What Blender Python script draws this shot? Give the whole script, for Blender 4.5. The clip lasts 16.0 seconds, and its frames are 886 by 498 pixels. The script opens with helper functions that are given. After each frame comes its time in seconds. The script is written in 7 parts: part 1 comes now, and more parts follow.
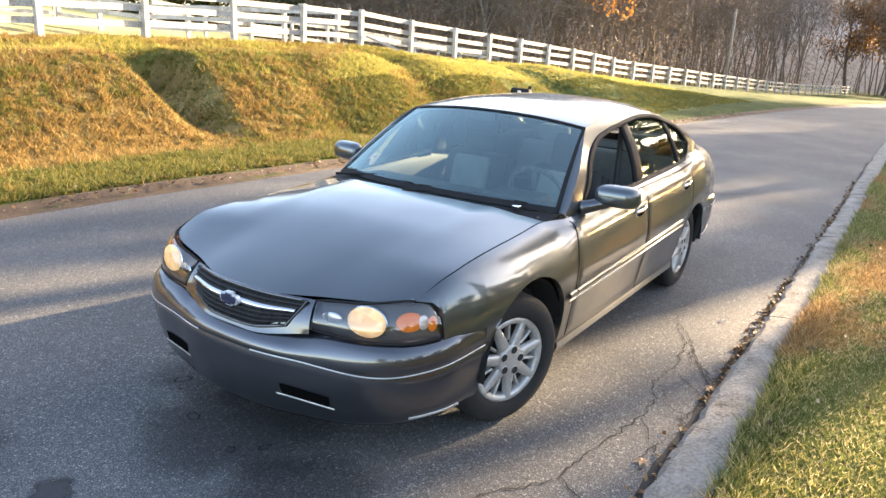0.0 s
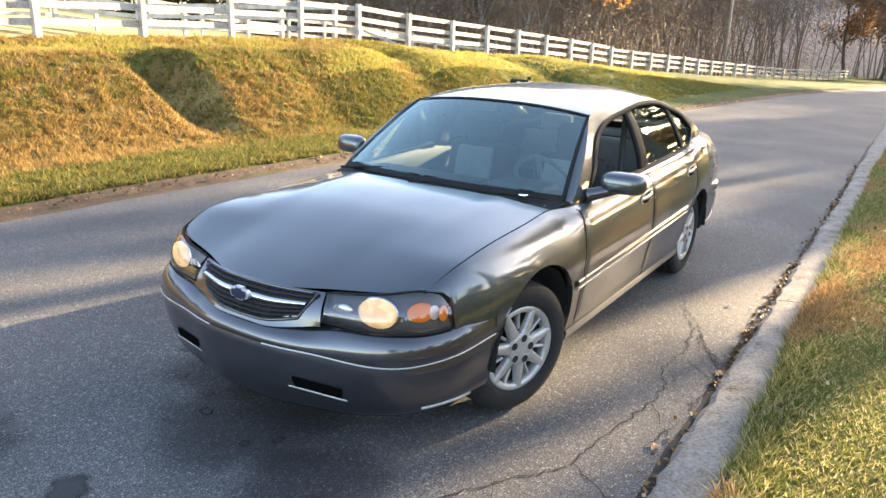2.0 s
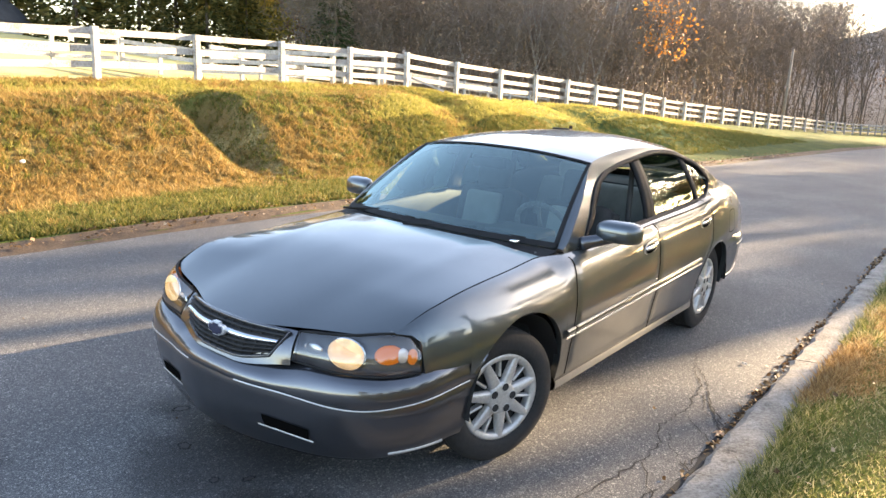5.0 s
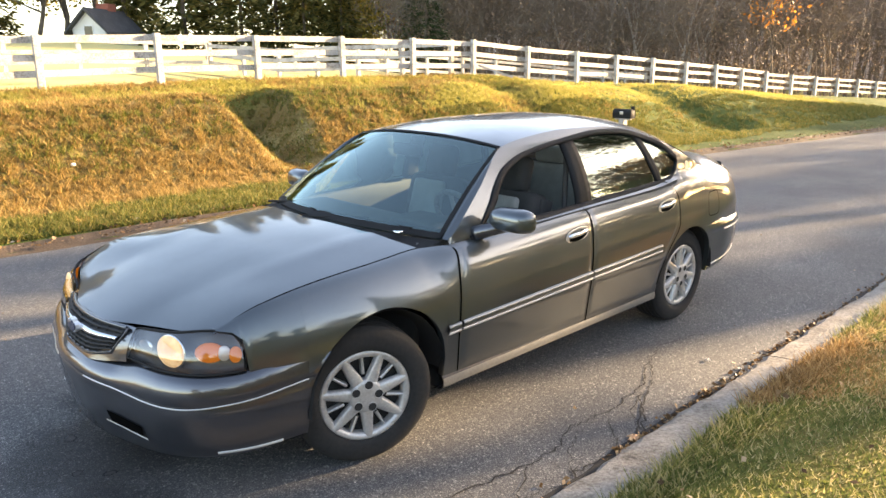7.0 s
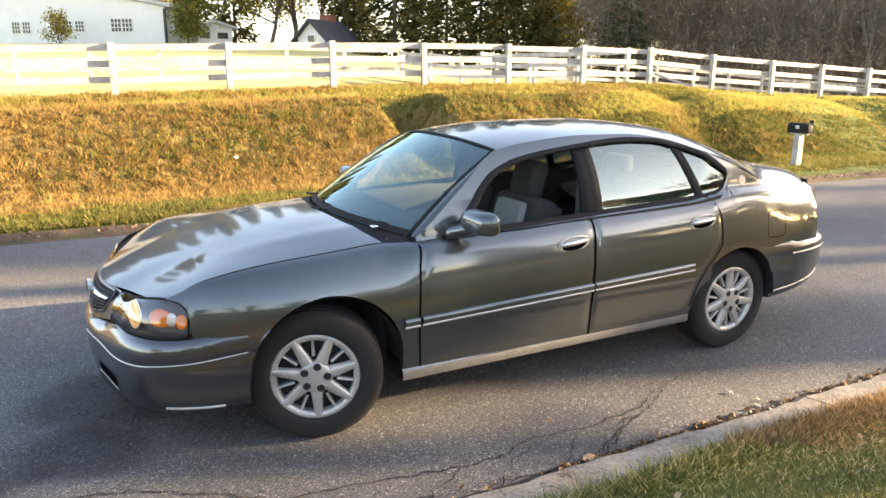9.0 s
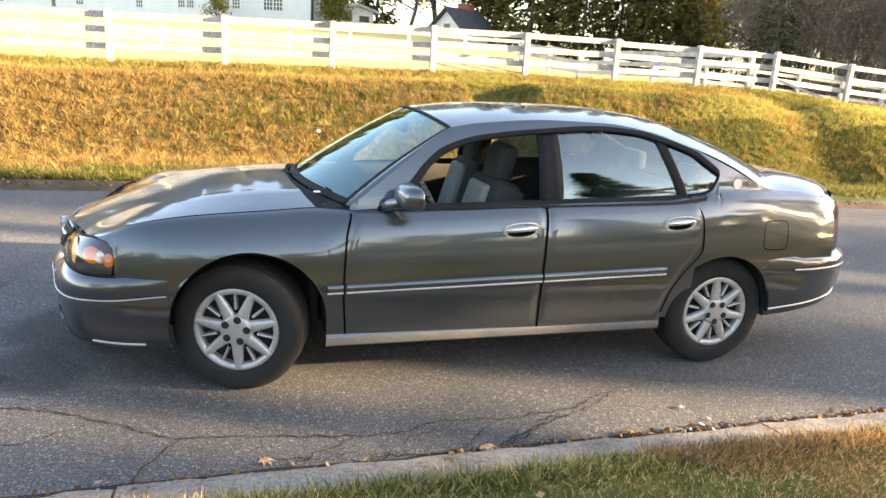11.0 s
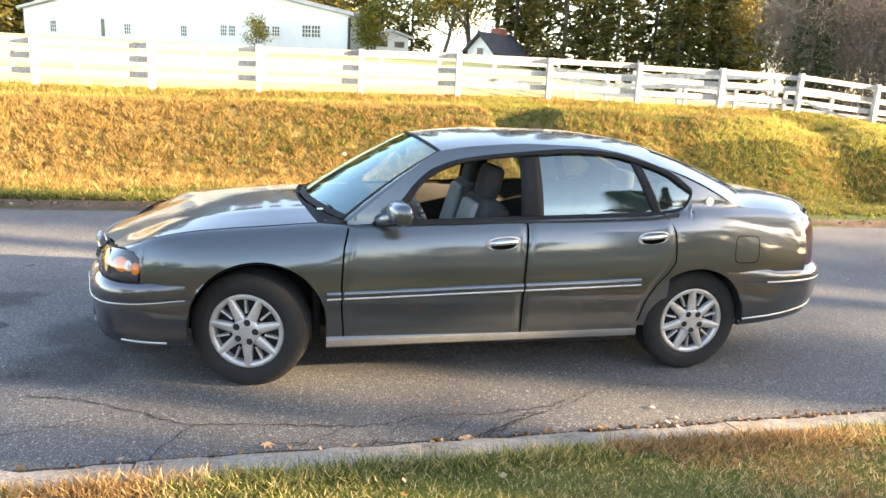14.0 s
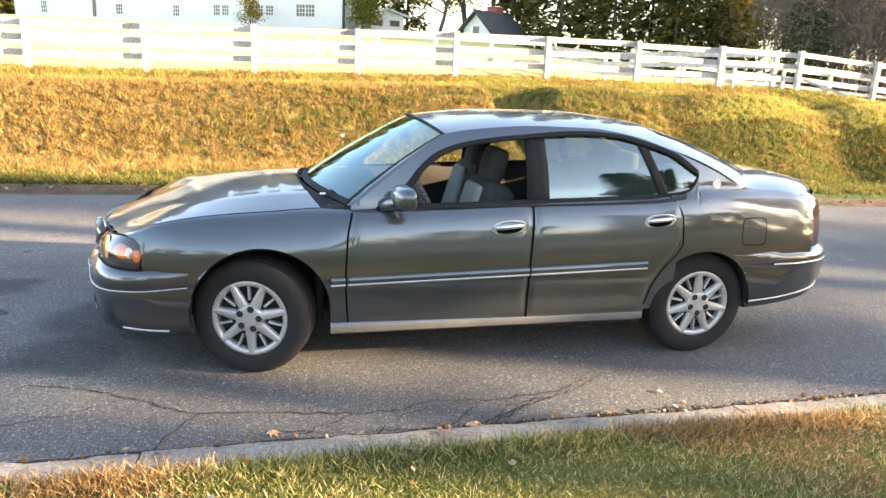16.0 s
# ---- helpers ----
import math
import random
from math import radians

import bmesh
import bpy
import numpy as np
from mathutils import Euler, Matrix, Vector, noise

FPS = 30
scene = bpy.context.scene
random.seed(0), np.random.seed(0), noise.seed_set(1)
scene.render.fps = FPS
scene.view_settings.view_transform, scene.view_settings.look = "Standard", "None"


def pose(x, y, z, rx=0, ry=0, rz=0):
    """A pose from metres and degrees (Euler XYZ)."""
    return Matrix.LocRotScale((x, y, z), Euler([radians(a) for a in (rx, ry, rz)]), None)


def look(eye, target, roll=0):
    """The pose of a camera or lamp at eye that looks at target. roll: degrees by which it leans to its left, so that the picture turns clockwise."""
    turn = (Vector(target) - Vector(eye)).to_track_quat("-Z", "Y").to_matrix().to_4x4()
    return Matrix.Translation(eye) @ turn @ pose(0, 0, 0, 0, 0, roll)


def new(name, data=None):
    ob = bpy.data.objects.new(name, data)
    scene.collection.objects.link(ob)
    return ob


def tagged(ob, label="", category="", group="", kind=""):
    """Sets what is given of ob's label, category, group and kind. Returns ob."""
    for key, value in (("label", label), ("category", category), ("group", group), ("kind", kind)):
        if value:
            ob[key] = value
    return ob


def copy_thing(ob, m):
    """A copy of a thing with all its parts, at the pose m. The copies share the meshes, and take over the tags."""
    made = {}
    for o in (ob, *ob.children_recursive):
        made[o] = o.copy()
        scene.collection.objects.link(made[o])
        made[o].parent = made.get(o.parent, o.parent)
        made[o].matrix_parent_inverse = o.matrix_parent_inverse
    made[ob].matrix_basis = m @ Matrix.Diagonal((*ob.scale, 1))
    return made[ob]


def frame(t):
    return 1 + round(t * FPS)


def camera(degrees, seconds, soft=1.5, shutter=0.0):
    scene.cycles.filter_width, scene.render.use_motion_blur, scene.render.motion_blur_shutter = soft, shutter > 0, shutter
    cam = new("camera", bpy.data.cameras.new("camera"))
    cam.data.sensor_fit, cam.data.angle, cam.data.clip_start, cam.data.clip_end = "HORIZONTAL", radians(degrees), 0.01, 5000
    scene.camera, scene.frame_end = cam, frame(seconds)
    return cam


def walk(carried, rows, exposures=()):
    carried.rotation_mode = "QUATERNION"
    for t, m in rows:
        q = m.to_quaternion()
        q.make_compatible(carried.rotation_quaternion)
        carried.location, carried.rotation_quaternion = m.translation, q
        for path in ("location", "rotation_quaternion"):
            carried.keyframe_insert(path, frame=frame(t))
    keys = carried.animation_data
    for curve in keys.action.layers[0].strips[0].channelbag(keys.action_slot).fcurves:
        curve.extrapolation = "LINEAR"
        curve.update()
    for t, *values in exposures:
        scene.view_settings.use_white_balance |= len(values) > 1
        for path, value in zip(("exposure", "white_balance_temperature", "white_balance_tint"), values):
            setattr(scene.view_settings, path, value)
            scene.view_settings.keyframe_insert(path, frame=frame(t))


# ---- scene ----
cam = camera(62.5, 16.0)
METRES, EYE, TILT, LEAN, TURN = 8.0, 1.5, 0.0, 0.0, 0.0
PATH = [
    (0, (-4.331, -2.334, 1.826), (-2.727, -1.277, 1.267), 3.4),
    (0.5, (-4.34, -2.311, 1.819), (-2.732, -1.243, 1.296), 3.8),
    (1, (-4.336, -2.295, 1.807), (-2.743, -1.251, 1.199), 3.1),
    (1.5, (-4.349, -2.306, 1.784), (-2.751, -1.258, 1.196), 2.2),
    (2, (-4.358, -2.313, 1.81), (-2.76, -1.257, 1.235), 2.1),
    (2.5, (-4.366, -2.311, 1.804), (-2.774, -1.237, 1.244), 2.2),
    (3, (-4.366, -2.287, 1.798), (-2.768, -1.229, 1.228), 2.7),
    (3.5, (-4.38, -2.295, 1.78), (-2.774, -1.255, 1.198), 2.4),
    (4, (-4.346, -2.274, 1.766), (-2.737, -1.26, 1.147), 2.4),
    (4.5, (-4.273, -2.391, 1.798), (-2.664, -1.343, 1.24), 2.1),
    (4.7, (-4.233, -2.463, 1.807), (-2.653, -1.34, 1.316), 2.2),
    (6.8, (-3.308, -3.227, 1.809), (-1.973, -1.829, 1.293), 1.6),
    (7, (-3.231, -3.317, 1.808), (-1.91, -1.9, 1.311), -0.3),
    (7.5, (-2.963, -3.42, 1.759), (-1.768, -1.912, 1.213), 3.7),
    (8, (-2.748, -3.563, 1.773), (-1.721, -1.95, 1.188), 1.1),
    (8.5, (-2.574, -3.838, 1.761), (-1.673, -2.145, 1.197), 2.3),
    (8.7, (-2.482, -3.93, 1.781), (-1.578, -2.213, 1.298), 0.9),
    (10.8, (-1.473, -4.395, 1.71), (-0.9, -2.539, 1.234), 2.3),
    (11, (-1.406, -4.397, 1.71), (-0.855, -2.542, 1.206), 3.8),
    (11.5, (-1.292, -4.468, 1.716), (-0.888, -2.599, 1.132), 4.3),
    (12, (-1.223, -4.638, 1.752), (-0.821, -2.753, 1.216), 3.0),
    (12.5, (-1.222, -4.791, 1.765), (-0.774, -2.905, 1.275), 3.7),
    (13, (-1.248, -4.816, 1.765), (-0.808, -2.929, 1.267), 4.0),
    (13.5, (-1.253, -4.849, 1.769), (-0.838, -2.947, 1.31), 3.6),
    (14, (-1.25, -4.863, 1.771), (-0.797, -2.968, 1.319), 3.2),
    (14.5, (-1.246, -4.86, 1.78), (-0.821, -2.963, 1.313), 3.1),
    (15, (-1.235, -4.851, 1.771), (-0.805, -2.957, 1.295), 2.6),
    (15.5, (-1.217, -4.844, 1.769), (-0.739, -2.963, 1.287), 2.3),
    (16, (-1.285, -4.796, 1.781), (-0.823, -2.917, 1.277), 2.9),
]
walk(cam, [(t, look(eye, target, roll)) for t, eye, target, roll in PATH], [(0.0, 2.88, 7000, 15), (3.5, 2.84, 7000, 15), (4.5, 2.9, 7000, 15), (7.0, 2.8, 7600, 16), (8.7, 2.8, 7600, 16), (11.0, 2.85, 7400, 15), (14.0, 3.1, 7200, 15), (16.0, 3.05, 7150, 15)])

# ---- world, sun, exposure ----
SUN_DIR = Vector((0.93, -0.29, 0.225)).normalized()
elev = math.asin(SUN_DIR.z)
world = bpy.data.worlds.new("world")
scene.world = world
world.use_nodes = True
wn = world.node_tree.nodes
sky = wn.new("ShaderNodeTexSky")
sky.sky_type = "NISHITA"
sky.sun_disc = False
sky.sun_elevation = elev
sky.sun_rotation = math.atan2(SUN_DIR.x, SUN_DIR.y)
sky.dust_density = 1.2
sky.air_density = 0.75
sky.ozone_density = 0.3
wn["Background"].inputs["Strength"].default_value = 0.125
world.node_tree.links.new(sky.outputs[0], wn["Background"].inputs["Color"])
sun_data = bpy.data.lights.new("sun", "SUN")
sun_data.energy = 5.0
sun_data.angle = radians(0.6)
sun_data.color = (1.0, 0.785, 0.51)
sun = new("sun", sun_data)
sun.matrix_world = look((60, -20, 20), Vector((60, -20, 20)) - SUN_DIR)


# ---- materials ----
def node_mat(name):
    m = bpy.data.materials.new(name)
    m.use_nodes = True
    return m, m.node_tree.nodes, m.node_tree.links, m.node_tree.nodes["Principled BSDF"]


def ramp_node(N, stops):
    r = N.new("ShaderNodeValToRGB")
    while len(r.color_ramp.elements) < len(stops):
        r.color_ramp.elements.new(0.5)
    for el, (p, c) in zip(r.color_ramp.elements, stops):
        el.position, el.color = p, (*c, 1)
    return r


def rough_mat(name, stops, scale=6.0, fine=80.0, rough=0.85, bump=0.3, dist=0.01, metallic=0.0, coat=0.0, spec=0.5, fine_mix=0.5):
    """Two scales of noise drive the colour, the fine one also the relief."""
    m, N, L, b = node_mat(name)
    co = N.new("ShaderNodeTexCoord")
    n1, n2 = N.new("ShaderNodeTexNoise"), N.new("ShaderNodeTexNoise")
    n1.inputs["Scale"].default_value, n2.inputs["Scale"].default_value = scale, fine
    n1.inputs["Detail"].default_value = n2.inputs["Detail"].default_value = 5
    mix = N.new("ShaderNodeMix")
    mix.inputs[0].default_value = fine_mix
    for n, k in ((n1, 2), (n2, 3)):
        L.new(co.outputs["Object"], n.inputs["Vector"])
        L.new(n.outputs["Fac"], mix.inputs[k])
    r = ramp_node(N, stops)
    L.new(mix.outputs[0], r.inputs[0])
    L.new(r.outputs[0], b.inputs["Base Color"])
    b.inputs["Roughness"].default_value, b.inputs["Metallic"].default_value = rough, metallic
    b.inputs["Coat Weight"].default_value, b.inputs["Specular IOR Level"].default_value = coat, spec
    if bump:
        bp = N.new("ShaderNodeBump")
        bp.inputs["Strength"].default_value, bp.inputs["Distance"].default_value = bump, dist
        L.new(n2.outputs["Fac"], bp.inputs["Height"])
        L.new(bp.outputs[0], b.inputs["Normal"])
    return m


def plain_mat(name, col, rough=0.5, metallic=0.0, coat=0.0, spec=0.5):
    m, N, L, b = node_mat(name)
    b.inputs["Base Color"].default_value = (*col, 1)
    b.inputs["Roughness"].default_value, b.inputs["Metallic"].default_value = rough, metallic
    b.inputs["Coat Weight"].default_value, b.inputs["Specular IOR Level"].default_value = coat, spec
    return m


def leaf_mat(name, stops, transl=0.35):
    """Leaves and blades: each one takes its own colour, and some light passes through."""
    m, N, L, b = node_mat(name)
    geo = N.new("ShaderNodeNewGeometry")
    r = ramp_node(N, stops)
    L.new(geo.outputs["Random Per Island"], r.inputs[0])
    L.new(r.outputs[0], b.inputs["Base Color"])
    b.inputs["Roughness"].default_value = 0.6
    b.inputs["Specular IOR Level"].default_value = 0.2
    tr = N.new("ShaderNodeBsdfTranslucent")
    L.new(r.outputs[0], tr.inputs["Color"])
    mx = N.new("ShaderNodeMixShader")
    mx.inputs[0].default_value = transl
    L.new(b.outputs[0], mx.inputs[1])
    L.new(tr.outputs[0], mx.inputs[2])
    L.new(mx.outputs[0], N["Material Output"].inputs[0])
    return m


M_asphalt = rough_mat("asphalt", [(0.3, (0.03, 0.031, 0.033)), (0.45, (0.075, 0.076, 0.078)), (0.55, (0.115, 0.114, 0.111)), (0.63, (0.27, 0.26, 0.245))], 0.8, 150, 0.85, 0.5, 0.006, fine_mix=0.8)
# light and dark stones in the asphalt
_N, _L, _b = M_asphalt.node_tree.nodes, M_asphalt.node_tree.links, M_asphalt.node_tree.nodes["Principled BSDF"]
_base = _b.inputs["Base Color"].links[0].from_socket
_co, _v, _w, _mix, _sep = _N.new("ShaderNodeTexCoord"), _N.new("ShaderNodeTexVoronoi"), _N.new("ShaderNodeMath"), _N.new("ShaderNodeMix"), _N.new("ShaderNodeSeparateColor")
_v.inputs["Scale"].default_value = 95
_v.inputs["Randomness"].default_value = 1.0
_L.new(_co.outputs["Object"], _v.inputs["Vector"])
_L.new(_v.outputs["Color"], _sep.inputs[0])
_st = ramp_node(_N, [(0.0, (0.6, 0.6, 0.6)), (0.3, (0.85, 0.85, 0.85)), (0.85, (0.95, 0.95, 0.95)), (0.92, (1.35, 1.33, 1.3)), (1.0, (1.9, 1.85, 1.78))])
_L.new(_sep.outputs[0], _st.inputs[0])
_mix.data_type, _mix.blend_type = "RGBA", "MULTIPLY"
_mix.inputs[0].default_value = 1.0
_L.new(_base, _mix.inputs[6])
_L.new(_st.outputs[0], _mix.inputs[7])
_L.new(_mix.outputs[2], _b.inputs["Base Color"])
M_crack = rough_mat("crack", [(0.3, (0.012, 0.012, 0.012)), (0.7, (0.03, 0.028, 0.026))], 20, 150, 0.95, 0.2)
M_blotch = rough_mat("oil_stain", [(0.3, (0.014, 0.014, 0.015)), (0.7, (0.034, 0.033, 0.033))], 9, 120, 0.6, 0.4, 0.004)
# the blotch thins out towards its rim
_N, _L = M_blotch.node_tree.nodes, M_blotch.node_tree.links
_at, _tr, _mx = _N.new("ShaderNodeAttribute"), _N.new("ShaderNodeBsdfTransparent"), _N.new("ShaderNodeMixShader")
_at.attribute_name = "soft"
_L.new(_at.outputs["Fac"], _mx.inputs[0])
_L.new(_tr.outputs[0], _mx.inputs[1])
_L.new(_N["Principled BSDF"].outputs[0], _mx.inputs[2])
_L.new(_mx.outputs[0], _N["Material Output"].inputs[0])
M_concrete = rough_mat("concrete", [(0.32, (0.06, 0.052, 0.042)), (0.43, (0.18, 0.16, 0.135)), (0.54, (0.26, 0.24, 0.21)), (0.68, (0.36, 0.335, 0.295))], 5, 55, 0.9, 0.7, 0.01)
M_dirt = rough_mat("dirt", [(0.3, (0.035, 0.024, 0.016)), (0.5, (0.085, 0.056, 0.034)), (0.7, (0.17, 0.118, 0.074))], 5, 60, 0.95, 0.6, 0.02)
M_whitewood = rough_mat("white_painted_wood", [(0.3, (0.15, 0.138, 0.12)), (0.42, (0.3, 0.285, 0.26)), (0.52, (0.43, 0.415, 0.39)), (0.7, (0.55, 0.535, 0.51))], 3, 30, 0.75, 0.25, 0.004)
M_bark = rough_mat("bark", [(0.3, (0.06, 0.048, 0.038)), (0.7, (0.2, 0.165, 0.13))], 3, 25, 0.95, 0.6, 0.02)
M_sill = plain_mat("glossy_white_trim", (0.75, 0.75, 0.74), 0.4)


# grass sheet: green to straw, by the stored dryness, gully shade and noise
def sheet_mat():
    m, N, L, b = node_mat("grass_sheet")
    at = N.new("ShaderNodeAttribute")
    at.attribute_name = "dry"
    co = N.new("ShaderNodeTexCoord")
    n1, n2 = N.new("ShaderNodeTexNoise"), N.new("ShaderNodeTexNoise")
    n1.inputs["Scale"].default_value, n2.inputs["Scale"].default_value = 0.9, 26
    n1.inputs["Detail"].default_value = n2.inputs["Detail"].default_value = 6
    for n in (n1, n2):
        L.new(co.outputs["Object"], n.inputs["Vector"])
    a1 = N.new("ShaderNodeMath")
    a1.operation = "MULTIPLY_ADD"
    a1.inputs[1].default_value, a1.inputs[2].default_value = 0.9, -0.45
    L.new(n1.outputs["Fac"], a1.inputs[0])
    a2 = N.new("ShaderNodeMath")
    a2.operation = "MULTIPLY_ADD"
    a2.inputs[1].default_value = 0.5
    L.new(n2.outputs["Fac"], a2.inputs[0])
    L.new(a1.outputs[0], a2.inputs[2])
    a3 = N.new("ShaderNodeMath")
    L.new(at.outputs["Fac"], a3.inputs[0])
    L.new(a2.outputs[0], a3.inputs[1])
    a4 = N.new("ShaderNodeMath")
    a4.operation = "SUBTRACT"
    a4.inputs[1].default_value = 0.25
    L.new(a3.outputs[0], a4.inputs[0])
    r = ramp_node(N, [(0.0, (0.035, 0.06, 0.012)), (0.23, (0.085, 0.11, 0.022)), (0.43, (0.17, 0.14, 0.042)), (0.66, (0.2, 0.14, 0.055)), (0.9, (0.5, 0.45, 0.2))])
    a5 = N.new("ShaderNodeMath")
    a5.operation = "MULTIPLY"
    a5.inputs[1].default_value = 0.66
    L.new(a4.outputs[0], a5.inputs[0])
    L.new(a5.outputs[0], r.inputs[0])
    L.new(r.outputs[0], b.inputs["Base Color"])
    b.inputs["Roughness"].default_value = 0.95
    b.inputs["Specular IOR Level"].default_value = 0.15
    bp = N.new("ShaderNodeBump")
    bp.inputs["Strength"].default_value, bp.inputs["Distance"].default_value = 0.7, 0.05
    L.new(n2.outputs["Fac"], bp.inputs["Height"])
    L.new(bp.outputs[0], b.inputs["Normal"])
    return m


M_sheet = sheet_mat()
M_blade_green = leaf_mat("lawn_blades", [(0.0, (0.07, 0.1, 0.022)), (0.4, (0.16, 0.185, 0.05)), (0.65, (0.27, 0.26, 0.085)), (0.85, (0.5, 0.42, 0.2)), (1.0, (0.58, 0.48, 0.27))], 0.45)
M_blade_brown = leaf_mat("worn_lawn_blades", [(0.0, (0.17, 0.1, 0.04)), (0.5, (0.36, 0.22, 0.09)), (1.0, (0.56, 0.4, 0.2))], 0.4)
M_blade_dry = leaf_mat("bank_blades", [(0.0, (0.12, 0.095, 0.028)), (0.3, (0.23, 0.165, 0.05)), (0.6, (0.36, 0.235, 0.078)), (1.0, (0.4, 0.245, 0.085))])
M_blade_verge = leaf_mat("verge_blades", [(0.0, (0.06, 0.08, 0.016)), (0.5, (0.15, 0.155, 0.034)), (1.0, (0.3, 0.235, 0.075))])
M_leaf_litter = leaf_mat("leaf_litter", [(0.0, (0.04, 0.025, 0.012)), (0.5, (0.15, 0.08, 0.03)), (0.85, (0.3, 0.18, 0.08)), (1.0, (0.5, 0.4, 0.27))], 0.2)
M_leaf_green = leaf_mat("green_leaves", [(0.0, (0.06, 0.08, 0.018)), (0.5, (0.14, 0.15, 0.03)), (1.0, (0.32, 0.26, 0.055))], 0.45)
M_leaf_yellow = leaf_mat("yellow_leaves", [(0.0, (0.09, 0.10, 0.02)), (0.5, (0.24, 0.2, 0.035)), (1.0, (0.42, 0.30, 0.05))])
M_leaf_brown = leaf_mat("brown_leaves", [(0.0, (0.10, 0.055, 0.025)), (0.6, (0.24, 0.13, 0.05)), (1.0, (0.36, 0.2, 0.07))])
M_leaf_orange = leaf_mat("orange_leaves", [(0.0, (0.4, 0.15, 0.03)), (1.0, (0.7, 0.33, 0.06))])
M_needle = leaf_mat("dark_needles", [(0.0, (0.018, 0.035, 0.012)), (1.0, (0.06, 0.085, 0.03))], 0.2)
M_blade_russet = leaf_mat("russet_blades", [(0.0, (0.13, 0.085, 0.03)), (0.5, (0.25, 0.165, 0.055)), (1.0, (0.36, 0.25, 0.085))])
M_blade_gold = leaf_mat("gold_blades", [(0.0, (0.2, 0.14, 0.046)), (0.5, (0.34, 0.225, 0.078)), (1.0, (0.46, 0.315, 0.12))])
M_blade_olive = leaf_mat("olive_blades", [(0.0, (0.07, 0.09, 0.015)), (0.6, (0.16, 0.17, 0.035)), (1.0, (0.28, 0.22, 0.06))])
# paler blades for the bank's top: low sunlight put into the colour
M_blade_sunlit = leaf_mat("sunlit_top_blades", [(0.0, (0.19, 0.2, 0.045)), (0.5, (0.34, 0.31, 0.08)), (1.0, (0.46, 0.38, 0.13))], 0.5)


# ---- building helpers ----
def mesh_of(name, verts, faces, material, smooth=False):
    me = bpy.data.meshes.new(name)
    me.from_pydata([tuple(v) for v in verts], [], [tuple(f) for f in faces])
    me.materials.append(material)
    if smooth:
        me.polygons.foreach_set("use_smooth", [True] * len(me.polygons))
    me.update()
    return me


def tri_mesh(name, v, material):
    """Loose triangles from an array of shape (n, 3, 3), for blades and leaves."""
    n = len(v)
    me = bpy.data.meshes.new(name)
    me.vertices.add(n * 3)
    me.vertices.foreach_set("co", np.ascontiguousarray(v, dtype=np.float32).ravel())
    me.loops.add(n * 3)
    me.loops.foreach_set("vertex_index", np.arange(n * 3, dtype=np.int32))
    me.polygons.add(n)
    me.polygons.foreach_set("loop_start", np.arange(n, dtype=np.int32) * 3)
    me.materials.append(material)
    me.update(calc_edges=True)
    return me


def quad_mesh(name, v, material):
    """Loose quads from an array of shape (n, 4, 3)."""
    n = len(v)
    me = bpy.data.meshes.new(name)
    me.vertices.add(n * 4)
    me.vertices.foreach_set("co", np.ascontiguousarray(v, dtype=np.float32).ravel())
    me.loops.add(n * 4)
    me.loops.foreach_set("vertex_index", np.arange(n * 4, dtype=np.int32))
    me.polygons.add(n)
    me.polygons.foreach_set("loop_start", np.arange(n, dtype=np.int32) * 4)
    me.materials.append(material)
    me.update(calc_edges=True)
    return me


def part(name, bm, material, parent, label="", smooth=True):
    """One bmesh as one mesh object under its thing."""
    me = bpy.data.meshes.new(name)
    bm.to_mesh(me)
    bm.free()
    me.materials.append(material)
    me.polygons.foreach_set("use_smooth", [smooth] * len(me.polygons))
    ob = new(name, me)
    ob.parent = parent
    if label:
        ob["label"] = label
    return ob


def bm_box(x0, x1, y0, y1, z0, z1, bevel=0.0):
    bm = bmesh.new()
    bmesh.ops.create_cube(bm, size=1.0)
    for v in bm.verts:
        v.co = ((x0 + x1) / 2 + v.co.x * (x1 - x0), (y0 + y1) / 2 + v.co.y * (y1 - y0), (z0 + z1) / 2 + v.co.z * (z1 - z0))
    if bevel:
        bmesh.ops.bevel(bm, geom=bm.edges[:], offset=bevel, segments=2, affect="EDGES", profile=0.5)
    return bm


def empty(name, x=0, y=0, z=0):
    ob = new(name)
    ob.matrix_world = pose(x, y, z)
    return ob


def curve_fn(pts):
    """A smooth curve through points (u, v): cubic, with gentle slopes at each of them."""
    px, py = np.array([p[0] for p in pts], float), np.array([p[1] for p in pts], float)
    d = np.diff(py) / np.diff(px)
    m = np.concatenate(([d[0]], np.where(d[:-1] * d[1:] > 0, 2 * d[:-1] * d[1:] / np.where(d[:-1] + d[1:] == 0, 1, d[:-1] + d[1:]), 0), [d[-1]]))

    def f(u):
        u = np.clip(np.asarray(u, float), px[0], px[-1])
        i = np.clip(np.searchsorted(px, u) - 1, 0, len(d) - 1)
        h = px[i + 1] - px[i]
        s = (u - px[i]) / h
        return py[i] * (1 + 2 * s) * (1 - s) ** 2 + m[i] * h * s * (1 - s) ** 2 + py[i + 1] * s * s * (3 - 2 * s) + m[i + 1] * h * s * s * (s - 1)
    return f


def sstep(a, b, x):
    s = np.clip((x - a) / (b - a), 0, 1)
    return s * s * (3 - 2 * s)


def vnoise(x, y, seed=0, n=6):
    """A smooth sum of waves, for lie of the land."""
    r = np.random.RandomState(seed)
    out = 0
    for i in range(n):
        a, k, p = r.uniform(0, 6.28), r.uniform(0.5, 2.2), r.uniform(0, 6.28)
        out = out + np.sin(k * (np.cos(a) * x + np.sin(a) * y) + p)
    return out / n


